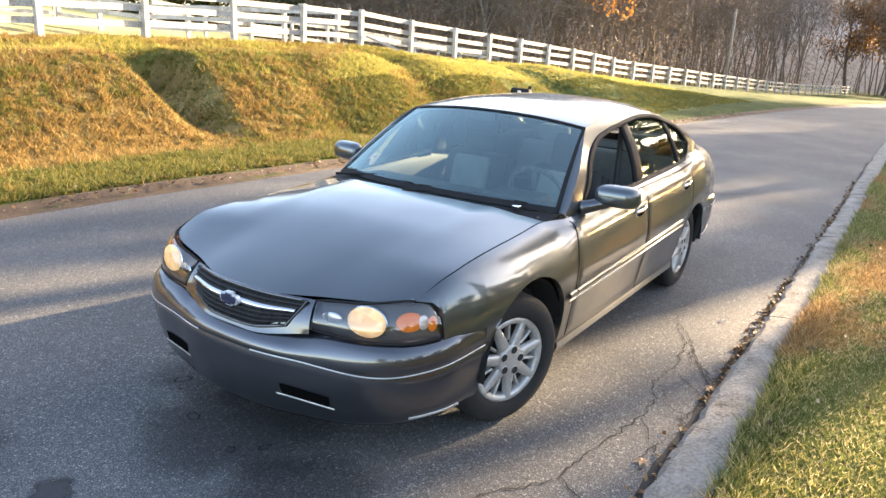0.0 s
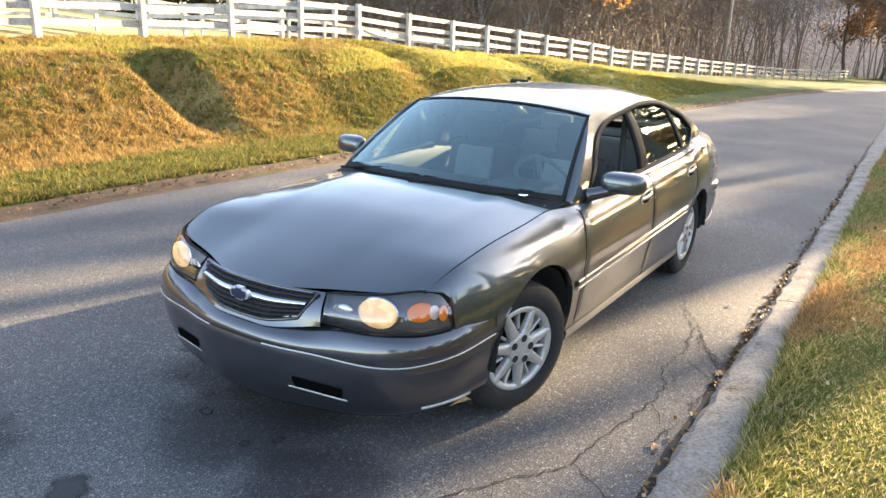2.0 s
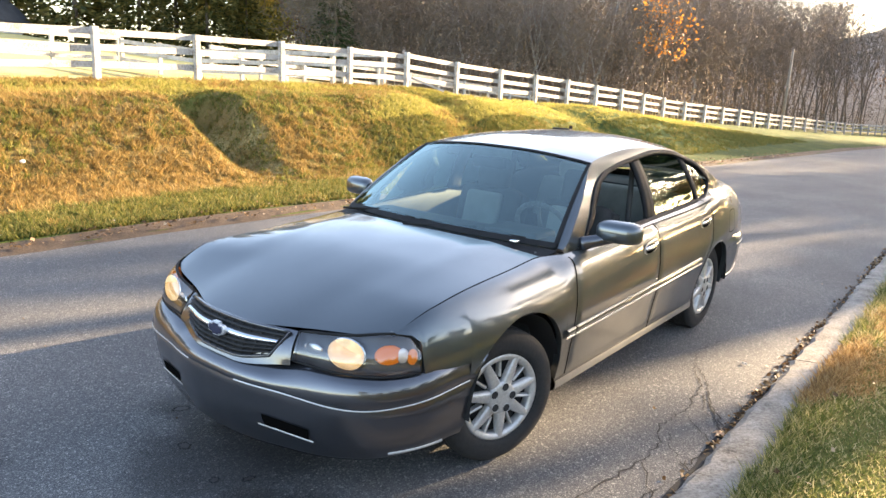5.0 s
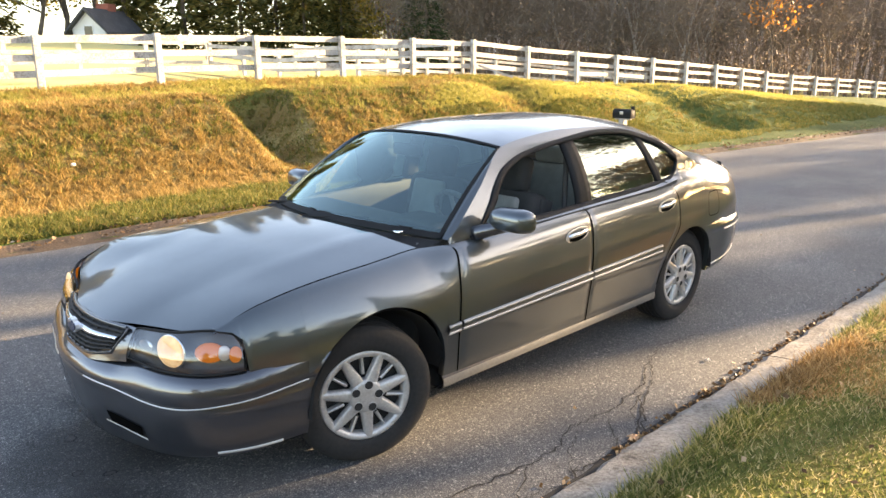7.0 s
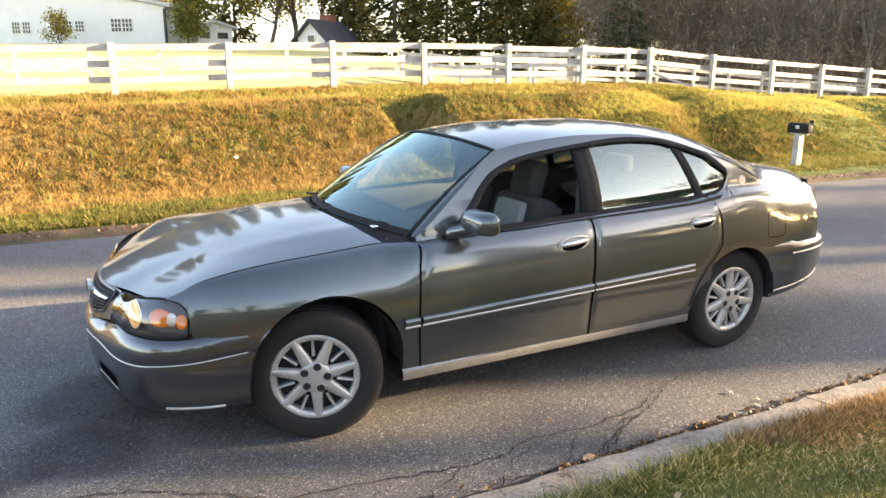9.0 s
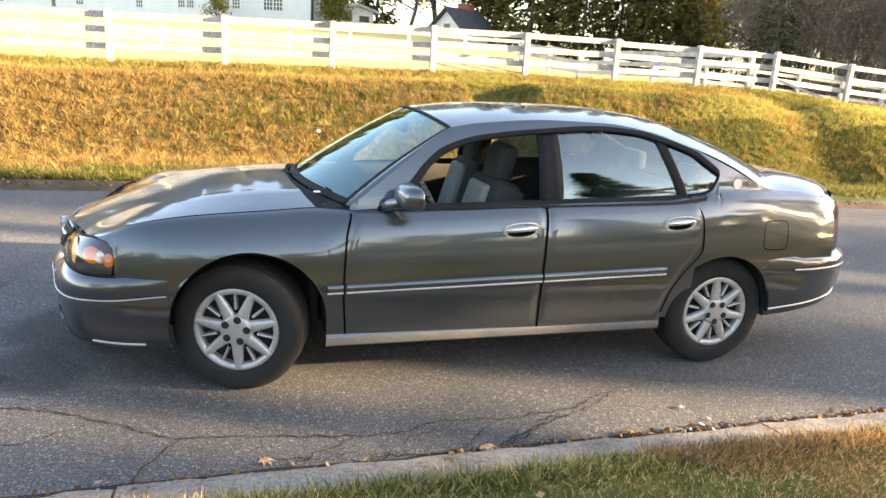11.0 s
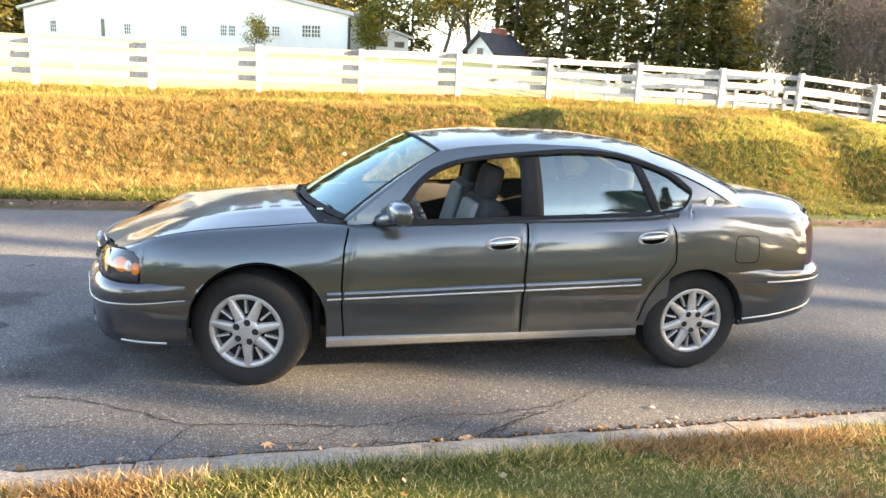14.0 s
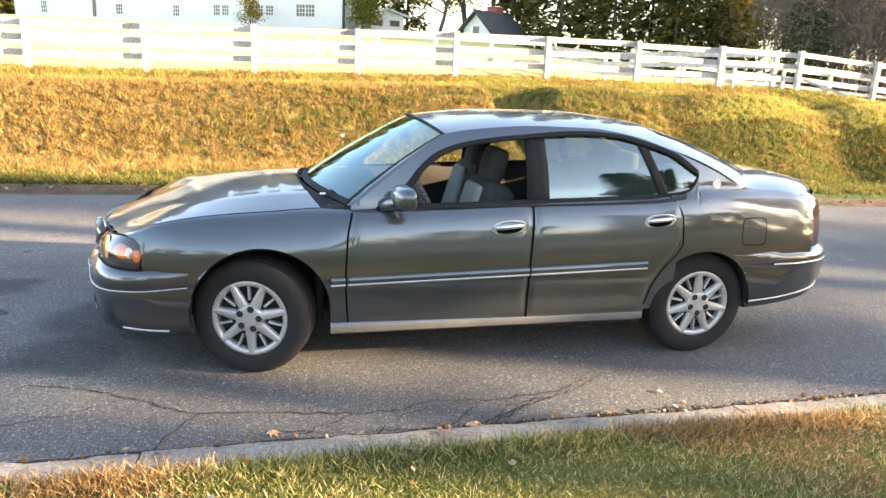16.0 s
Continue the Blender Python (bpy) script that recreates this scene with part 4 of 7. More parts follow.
def plan_pt(i, inset):
    p = plan3[i]
    q = plan3[min(i + 1, 59)] - plan3[max(i - 1, 0)]
    nrm = Vector((q.y, -q.x, 0)).normalized()
    if i == 0:
        nrm = Vector((-1, 0, 0))
    nrm = nrm if nrm.dot(Vector((-1, -1, 0))) > 0 else -nrm
    return p - nrm * inset


accent = curve_fn([(0, 0.503), (0.35, 0.50), (0.62, 0.478), (0.8, 0.49), (1, 0.527)])
ledge = curve_fn([(0, 0.582), (0.3, 0.59), (0.45, 0.612), (0.8, 0.603), (1, 0.603)])
chin = curve_fn([(0, 0.185), (0.4, 0.19), (0.65, 0.215), (1, 0.235)])
rows = []
for i in range(60):
    s = i / 59
    za, zt, zb = float(accent(s)), float(ledge(s)), float(chin(s))
    prof = [(0.13, zt + 0.02), (0.06, zt + 0.008), (0.022, zt - 0.008), (0.006, zt - 0.028), (0.0, (zt + za) / 2), (0.0, za + 0.012), (0.004, za + 0.004), (0.012, za - 0.001), (0.010, za - 0.008), (0.010, za - 0.05), (0.014, 0.38), (0.026, 0.31), (0.045, zb + 0.03), (0.065, zb + 0.008), (0.13, zb)]
    k = 1.0 - 0.93 * float(sstep(0.74, 0.97, s))
    rows.append([Vector((*plan_pt(i, a * (k if n < 4 else 1))[:2], z)) for n, (a, z) in enumerate(prof)])
for i in range(53, 60):
    w = (i - 52) / 7
    for p in rows[i]:
        if p.z > 0.36:
            p.x += w * (0.379 - 0.379 * math.sqrt(1 - min((p.z - 0.36) / 0.388, 0.9) ** 2))
            p.y = min(p.y, -Y(p.x, p.z) - 0.004) if i == 59 and p.z > 0.45 else p.y
full = [[Vector((p.x, -p.y, p.z)) for p in r] for r in rows[:0:-1]] + rows
fb = part("front_bumper", grid_bm(full), M_paint_shaded, car, "dark grey front bumper cover")


def bumper_strip(i0, i1, zf, h, off, name, label=""):
    rr = []
    for i in range(i0, i1 + 1):
        z = zf(i / 59)
        rr.append([Vector((*plan_pt(i, off)[:2], z + h / 2)), Vector((*plan_pt(i, off - 0.004)[:2], z)), Vector((*plan_pt(i, off)[:2], z - h / 2))])
    for side, q in ((-1, rr), (1, mirror(rr))):
        part(name, grid_bm(q, side > 0), M_silver, fb, label)


bumper_strip(9, 59, lambda s: float(accent(s)) - 0.002, 0.0065, 0.003, "accent_strip", "thin bright strip along the bumper")
bumper_strip(44, 55, lambda s: 0.262, 0.012, 0.04, "lip_strip", "bright lower lip strip")
# intake slots low in the bumper
slot = []
for i in range(17, 29):
    k = (i - 17) / 11
    slot.append([Vector((*plan_pt(i, 0.0145)[:2], 0.36 - 0.014 * k)), Vector((*plan_pt(i, 0.024)[:2], 0.307 - 0.012 * k - (0.0 if 0.06 < k else -0.02)))])
edge = []
for i in range(16, 30):
    k = (i - 17) / 11
    edge.append([Vector((*plan_pt(i, 0.023)[:2], 0.308 - 0.012 * k)), Vector((*plan_pt(i, 0.0205)[:2], 0.303 - 0.012 * k)), Vector((*plan_pt(i, 0.027)[:2], 0.298 - 0.012 * k))])
for side in (-1, 1):
    part("intake_slot", grid_bm(slot if side < 0 else mirror(slot), side > 0), M_gap, fb, "dark slot in the bumper")
    part("slot_edge", grid_bm(edge if side < 0 else mirror(edge), side > 0), M_silver, fb)

# fascia between bumper and hood, then the grille in it
NF = 24


def fascia_curve(pts):
    half = spline(pts, NF)
    return [Vector((p.x, -p.y, p.z)) for p in half[:0:-1]] + half


f_top = fascia_curve([(-2.335, 0, 0.746), (-2.318, -0.18, 0.744), (-2.262, -0.378, 0.741)])
f_low = fascia_curve([(-2.392, 0, 0.572), (-2.384, -0.18, 0.576), (-2.325, -0.40, 0.612)])
part("nose_panel", grid_bm(patch_rows(f_low, f_top, 8, 0.012, (-1, 0, 0.2))), M_paint_shaded, car)
g_top = fascia_curve([(-2.348, 0, 0.742), (-2.332, -0.17, 0.740), (-2.282, -0.352, 0.737)])
g_low = fascia_curve([(-2.396, 0, 0.598), (-2.388, -0.15, 0.603), (-2.345, -0.29, 0.628)])
grille = part("grille", grid_bm(patch_rows(g_low, g_top, 6, 0.012, (-1, 0, 0.2))), M_black, car, "black grille with thin bars", False)
for k in range(8):
    t = 0.02 + 0.96 * k / 7
    bm = bmesh.new()
    row = [p + (q - p) * t + Vector((-1, 0, 0.2)) * (0.012 * 4 * t * (1 - t)) for p, q in zip(g_low, g_top)]
    rr = []
    for p in row:
        rr.append([p + Vector((0, 0, 0.0045)), p + Vector((-0.012, 0, 0.0025)), p + Vector((-0.012, 0, -0.0025)), p + Vector((0, 0, -0.0045))])
    part("grille_bar", grid_bm(rr, True), M_grillebar, grille)
outline = [g_low[i] for i in range(0, 2 * NF - 1, 2)] + [g_top[i] for i in range(2 * NF - 2, -1, -2)]
part("grille_frame", tube_bm([p + Vector((-0.004, 0, 0)) for p in outline], 0.009, 6, True), M_paint_shaded, grille)
for k in range(1, 12):
    i = 4 * k - 1 if k < 12 else 0
    p, q = g_low[min(i, 2 * NF - 2)], g_top[min(i, 2 * NF - 2)]
    part("grille_upright", tube_bm([p + (q - p) * t + Vector((-0.008 - 0.012 * 4 * t * (1 - t), 0, 0)) for t in (0, 0.3, 0.6, 1)], 0.0028, 4), M_grillebar, grille)
bar = [p + (q - p) * 0.60 + Vector((-1, 0, 0.2)) * 0.013 for p, q in zip(g_low, g_top)]
rr = []
for n, p in enumerate(bar):
    k = 1 - 0.55 * (abs(n - NF + 1) / NF) ** 2
    rr.append([p + Vector((0.0, 0, 0.015 * k)), p + Vector((-0.014, 0, 0.011 * k)), p + Vector((-0.020, 0, 0)), p + Vector((-0.014, 0, -0.011 * k)), p + Vector((0.0, 0, -0.015 * k))])
part("chrome_bar", grid_bm(rr, True), M_chrome, grille, "chrome bar across the grille")
# bow-tie shaped badge
bw = [(-0.062, -0.008), (-0.052, -0.022), (-0.024, -0.022), (-0.024, -0.034), (0.024, -0.034), (0.024, -0.022), (0.052, -0.022), (0.062, -0.008), (0.062, 0.012), (0.052, 0.022), (0.024, 0.022), (0.024, 0.034), (-0.024, 0.034), (-0.024, 0.022), (-0.052, 0.022), (-0.062, 0.012)]
for k, xo, mat, nm in ((0.9, -2.411, M_badgerim, "badge_rim"), (0.72, -2.416, M_emblem, "badge")):
    bm = bmesh.new()
    f = bm.faces.new([bm.verts.new((xo, a * k, 0.692 + b * k)) for a, b in bw])
    ext = bmesh.ops.extrude_face_region(bm, geom=[f])
    for v in ext["geom"]:
        if isinstance(v, bmesh.types.BMVert):
            v.co.x += 0.02
    bmesh.ops.recalc_face_normals(bm, faces=bm.faces[:])
    part(nm, bm, mat, grille, smooth=False)

# headlamps
NH = 22
h_top = spline([(-2.258, -0.385, 0.742), (-2.17, -0.555, 0.757), (-2.06, -0.675, 0.775), (-1.985, -0.735, 0.765), (-1.948, -0.768, 0.715)], NH)
h_low = spline([(-2.318, -0.405, 0.632), (-2.235, -0.57, 0.618), (-2.13, -0.69, 0.610), (-2.04, -0.752, 0.609), (-1.962, -0.79, 0.613)], NH)


def lamp_rows(inset, bulge, a=0.0, b=1.0, n=10):
    rows = []
    for j in range(n + 1):
        t = a + (b - a) * j / n
        bb = bulge * 4 * t * (1 - t)
        r = []
        for i, (p, q) in enumerate(zip(h_low, h_top)):
            o = Vector((-0.8, -0.45 - 0.4 * i / NH, 0.25)).normalized()
            r.append(p + (q - p) * t + o * (bb - inset * math.sin(math.pi * min(max(t, 0.02), 0.98)) ** 0.3))
        rows.append(r)
    return rows


for side in (-1, 1):
    lamp = empty("headlamp")
    lamp.parent = car
    lamp["label"] = "wedge-shaped lit headlamp with amber corner"
    sg = lambda rows: rows if side < 0 else mirror(rows)
    part("lamp_housing", grid_bm(sg(lamp_rows(0.035, 0.012)), side > 0), M_lamphouse, lamp)
    L2 = part("lens", grid_bm(sg(lamp_rows(0.0, 0.02)), side > 0), M_lens, lamp, "clear lamp lens")
    L2.visible_shadow = False
    rim = []
    for p, o in [(p, 1) for p in h_low] + [(p, 1) for p in h_top[::-1]] + [(h_low[0], 1)]:
        v = Vector((p.x, p.y if side < 0 else -p.y, p.z))
        rim.append(v)
    rim = [p for p, q in zip(rim[:-1], rim[1:]) if (q - p).length > 1e-4]
    bm = tube_bm(rim, 0.006, 6, True)
    part("lamp_seal", bm, M_black, lamp)
    base = lamp_rows(0.022, 0.015)
    mid = base[5]

    def bowl(i, j, r1, r2, mat, nm, lab="", depth=0.4, push=0.0, axis=(-0.86, -0.42, 0.12)):
        c = base[j][i].copy()
        ax = Vector(axis).normalized()
        if side > 0:
            c.y, ax.y = -c.y, -ax.y
        c = c + ax * push
        u = ax.cross(Vector((0, 0, 1))).normalized()
        w = u.cross(ax).normalized()
        bm = bmesh.new()
        rings = []
        for k in range(6):
            f = k / 5
            rr_ = math.cos(f * 1.5)
            rings.append([bm.verts.new(c + (u * (r1 * math.cos(a)) + w * (r2 * math.sin(a))) * rr_ + ax * (depth * r1 * math.sin(f * 1.5))) for a in [6.2832 * n / 20 for n in range(20)]])
        for A, B in zip(rings[:-1], rings[1:]):
            for n in range(20):
                bm.faces.new((A[n], A[(n + 1) % 20], B[(n + 1) % 20], B[n]))
        bm.faces.new(rings[-1])
        bmesh.ops.recalc_face_normals(bm, faces=bm.faces[:])
        part(nm, bm, mat, lamp, lab)

    bowl(6, 5, 0.083, 0.069, M_reflector, "reflector", depth=0.1)
    bowl(6, 5, 0.077, 0.065, M_lampglow, "lit_bulb", "warm lit main lamp", 0.18, 0.004)
    bowl(2, 5, 0.042, 0.026, M_reflector, "reflector", depth=0.2)
    bowl(12, 5, 0.06, 0.042, M_amber, "turn_signal", "amber turn signal", 0.2, 0.002, (-0.55, -0.8, 0.1))
    bowl(15, 5, 0.026, 0.032, M_markerwhite, "reflector", "pale corner reflector", 0.25, 0.006, (-0.45, -0.88, 0.1))
    bowl(18, 5, 0.026, 0.034, M_amber, "side_marker", "amber side marker", 0.25, 0.0, (-0.25, -0.96, 0.1))

# ---- rear end ----
RPLAN = [(1.738, -0.888), (1.95, -0.882), (2.15, -0.845), (2.32, -0.775), (2.44, -0.66), (2.525, -0.48), (2.56, -0.25), (2.57, 0.0)]
rp = spline([(x, y, 0) for x, y in RPLAN], 44)


def rplan(i, inset):
    p = rp[i]
    q = rp[min(i + 1, 43)] - rp[max(i - 1, 0)]
    nrm = Vector((q.y, -q.x, 0)).normalized()
    nrm = nrm if nrm.dot(Vector((1, -1, 0))) > 0 else -nrm
    return p - nrm * inset


rows = []
for i in range(44):
    s = i / 43
    zt = 0.66
    zb = 0.30 + 0.075 * min(1, s * 1.8)
    prof = [(0.12, zt + 0.03), (0.05, zt + 0.022), (0.012, zt + 0.002), (0.0, zt - 0.02), (0.0, 0.612), (0.006, 0.604), (0.010, 0.598), (0.008, 0.56), (0.012, 0.47), (0.03, zb + 0.06), (0.036, zb + 0.045), (0.05, zb), (0.14, zb - 0.012)]
    k = 0.3 if s < 0.12 else 1
    rows.append([Vector((*rplan(i, a * (k if n < 3 else 1))[:2], z)) for n, (a, z) in enumerate(prof)])
for i in range(0, 6):
    w = (6 - i) / 6
    for p in rows[i]:
        if p.z > 0.335:
            p.x -= w * (0.372 - 0.372 * math.sqrt(1 - min((p.z - 0.335) / 0.365, 0.84) ** 2))
            p.y += (-Y(p.x, p.z) - 0.004 - p.y) * w * 0.8
full = rows + [[Vector((p.x, -p.y, p.z)) for p in r] for r in rows[-2::-1]]
rb = part("rear_bumper", grid_bm(full), M_paint, car, "dark grey rear bumper cover")
for i0, zf, h, off, nm in ((4, lambda s: 0.604, 0.011, 0.002, "accent_strip"), (0, lambda s: 0.348 + 0.075 * min(1, s * 1.8), 0.012, 0.030, "lip_strip")):
    rr = []
    for i in range(i0, 44):
        z = zf(i / 43)
        rr.append([Vector((*rplan(i, off)[:2], z + h / 2)), Vector((*rplan(i, off - 0.005)[:2], z)), Vector((*rplan(i, off)[:2], z - h / 2))])
    for side in (-1, 1):
        part(nm, grid_bm(rr if side < 0 else mirror(rr), side > 0), M_silver, rb, "bright strip on the bumper")
rows = []
for i in range(14, 44):
    p = rplan(i, 0.07)
    rows.append([Vector((p.x, p.y, 0.66)), Vector((p.x - 0.005, p.y * 0.995, 0.80)), Vector((min(p.x, 2.5) - 0.035, p.y * 0.97, 0.93)), Vector((min(p.x, 2.5) - 0.05, p.y * 0.93, 1.03 if i > 22 else 0.97))])
full = rows + [[Vector((p.x, -p.y, p.z)) for p in r] for r in rows[-2::-1]]
part("rear_panel", grid_bm(full), M_paint, car)
rows = []
for i in range(15, 31):
    p = rplan(i, 0.055)
    g = float(sstep(15, 19, i))
    y0 = Y(2.195, 0.7)
    r = []
    for j, z in enumerate((0.685, 0.74, 0.80, 0.86, 0.92, 0.965, 0.99)):
        t = j / 6
        x = p.x - 0.045 * t * t
        q = Vector((x, p.y * (1 - 0.05 * t * t), z))
        e = Vector((2.196, -(Y(2.196, z) - 0.004), z))
        r.append(e.lerp(q, g))
    rows.append(r)
both("tail_lamp", rows, M_red, car, "dark red tail lamp")
rows2 = [[r[-1], Vector((r[-1].x - 0.06, r[-1].y * 0.97, 1.03))] for r in rows]
both("lamp_sill", rows2, M_paint, car)

# ---- mirrors, handles, small parts ----
def mirror_part(side):
    root = empty("door_mirror")
    root.parent = car
    bm = bmesh.new()
    bmesh.ops.create_uvsphere(bm, u_segments=24, v_segments=16, radius=1.0)
    for v in bm.verts:
        x, y, z = v.co
        sx = 0.08 if x < 0 else 0.03
        w = 0.122
        yy = math.copysign(abs(y) ** 0.5, y)
        zz = math.copysign(abs(z) ** 0.6, z)
        v.co = (-0.555 + x * sx + 0.02 * y, -(0.965 + yy * w), 1.04 + zz * (0.066 if z > 0 else 0.056))
        v.co.y = side * abs(v.co.y)
    bmesh.ops.recalc_face_normals(bm, faces=bm.faces[:])
    part("mirror_shell", bm, M_paint, root)
    pts = spline([(-0.655, side * 0.79, 0.965), (-0.63, side * 0.84, 0.982), (-0.585, side * 0.91, 1.005), (-0.56, side * 0.95, 1.02)], 10)
    bm = tube_bm(pts, [0.04 - 0.0012 * i for i in range(10)], 12)
    part("mirror_arm", bm, M_paint_shaded, root)
    bm = bmesh.new()
    bmesh.ops.create_circle(bm, cap_ends=True, segments=24, radius=1.0)
    for v in bm.verts:
        a, b = v.co.x, v.co.y
        v.co = (-0.5255 + 0.001, side * (0.965 + math.copysign(abs(a) ** 0.7, a) * 0.1), 1.045 + math.copysign(abs(b) ** 0.75, b) * 0.045)
    part("mirror_glass", bm, M_chrome, root, "mirror glass", False)


mirror_part(-1)
mirror_part(1)


def handle(xc, zc, parents):
    for side, door in zip((-1, 1), parents):
        cup, grip = bmesh.new(), bmesh.new()
        rows_c, rows_g = [], []
        y0 = Y(xc, zc)
        for j in range(9):
            t = j / 8
            a = math.pi * t
            rr1 = []
            for i in range(25):
                b = 6.2832 * i / 24
                ex, ez = math.copysign(abs(math.cos(b)) ** 0.75, math.cos(b)), math.copysign(abs(math.sin(b)) ** 0.8, math.sin(b))
                k = 1 - t
                rr1.append(Vector((xc + 0.105 * ex * k, side * (y0 + 0.0065 + (0.004 if j == 1 else 0) - 0.012 * (t > 0.3)), zc + 0.042 * ez * k + (xc and 0.08 * 0.105 * ex * k))))
            rows_c.append(rr1)
        part("handle_cup", grid_bm(rows_c, side > 0), M_silver, door, "bright door handle surround")
        rows_g = []
        for i in range(15):
            x = xc - 0.088 + 0.176 * i / 14
            bow = 0.016 * (1 - ((x - xc) / 0.09) ** 2)
            h = 0.014 * (1 - 0.5 * ((x - xc) / 0.09) ** 4)
            zz = zc + 0.006 + 0.08 * (x - xc)
            rows_g.append([Vector((x, side * (y0 + 0.006 + bow), zz + h)), Vector((x, side * (y0 + 0.014 + bow), zz + h * 0.5)), Vector((x, side * (y0 + 0.013 + bow), zz - h * 0.6)), Vector((x, side * (y0 + 0.002 + bow * 0.6), zz - h))])
        part("handle_grip", grid_bm(rows_g, side < 0), M_chrome, door, "chrome door handle")
        # flat black sheet under the grip: the recess's shade put in as colour
        rows_d = [[Vector((x, side * (y0 + 0.0118), zc - 0.008 + 0.08 * (x - xc))), Vector((x, side * (y0 + 0.0118), zc - 0.033 * math.sqrt(max(0, 1 - ((x - xc) / 0.085) ** 2)) + 0.08 * (x - xc)))] for x in np.linspace(xc - 0.08, xc + 0.08, 15)]
        part("handle_recess", grid_bm(rows_d, side < 0), M_gap, door)


handle(0.06, 0.858, fd)
handle(1.018, 0.895, rd)
# fuel flap outline and round badge on the quarter panel
ring = []
for i in range(41):
    b = 6.2832 * i / 40
    x = 1.70 + 0.088 * math.copysign(abs(math.cos(b)) ** 0.35, math.cos(b))
    z = 0.82 + 0.083 * math.copysign(abs(math.sin(b)) ** 0.35, math.sin(b)) - 0.02 * (x - 1.7)
    ring.append((x, z))
rows = []
for x, z in ring:
    d = Vector((x - 1.70, 0, z - 0.82)).normalized() * 0.006
    rows.append([Vector((x, -(Y(x, z) + 0.002), z)), Vector((x + d.x, -(Y(x + d.x, z + d.z) + 0.002), z + d.z))])
part("fuel_flap_gap", grid_bm(rows), M_gap, car)
bm = bmesh.new()
bmesh.ops.create_circle(bm, cap_ends=True, segments=28, radius=0.03)
for v in bm.verts:
    a, b = v.co.x, v.co.y
    v.co = (1.446 + a, -(Y(1.446 + a, 1.108 + b) + 0.003), 1.108 + b)
part("round_badge", bm, M_silver, car, "small round silver badge", False)

# the nose sits a little towards the far side of the centre line and is blunter than the plan above
def nose(p):
    k = 1 - float(sstep(-2.16, -1.5, p.x))
    if k <= 0:
        return
    c = float(sstep(-0.75, -0.33, -abs(p.y)))
    low = 1 - float(sstep(0.48, 0.62, p.z))
    p.y += k * (0.085 * c if p.y < 0 else 0.17 + 0.02 * low - 0.085 * c)
    p.x += 0.07 * k * c * (1 - 0.65 * low) - 0.012 * k * low * (1 - c)
    p.z -= 0.02 * k * c * float(sstep(0.35, 0.6, p.z))


stack = list(car.children)
while stack:
    ob = stack.pop()
    stack += list(ob.children)
    if ob.type == "MESH" and not ob.name.startswith("wheel_well"):
        for v in ob.data.vertices:
            if v.co.x < -1.2:
                nose(v.co)

# ---- wheels ----
def lathe(prof, n=48, closed=False):
    """Rings round the y axis from (radius, y) pairs."""
    bm = bmesh.new()
    rings = [[bm.verts.new((r * math.cos(6.28319 * i / n), y, r * math.sin(6.28319 * i / n))) for i in range(n)] for r, y in prof]
    for a, b in zip(rings[:-1], rings[1:]):
        for i in range(n):
            bm.faces.new((a[i], a[(i + 1) % n], b[(i + 1) % n], b[i]))
    bmesh.ops.recalc_face_normals(bm, faces=bm.faces[:])
    return bm


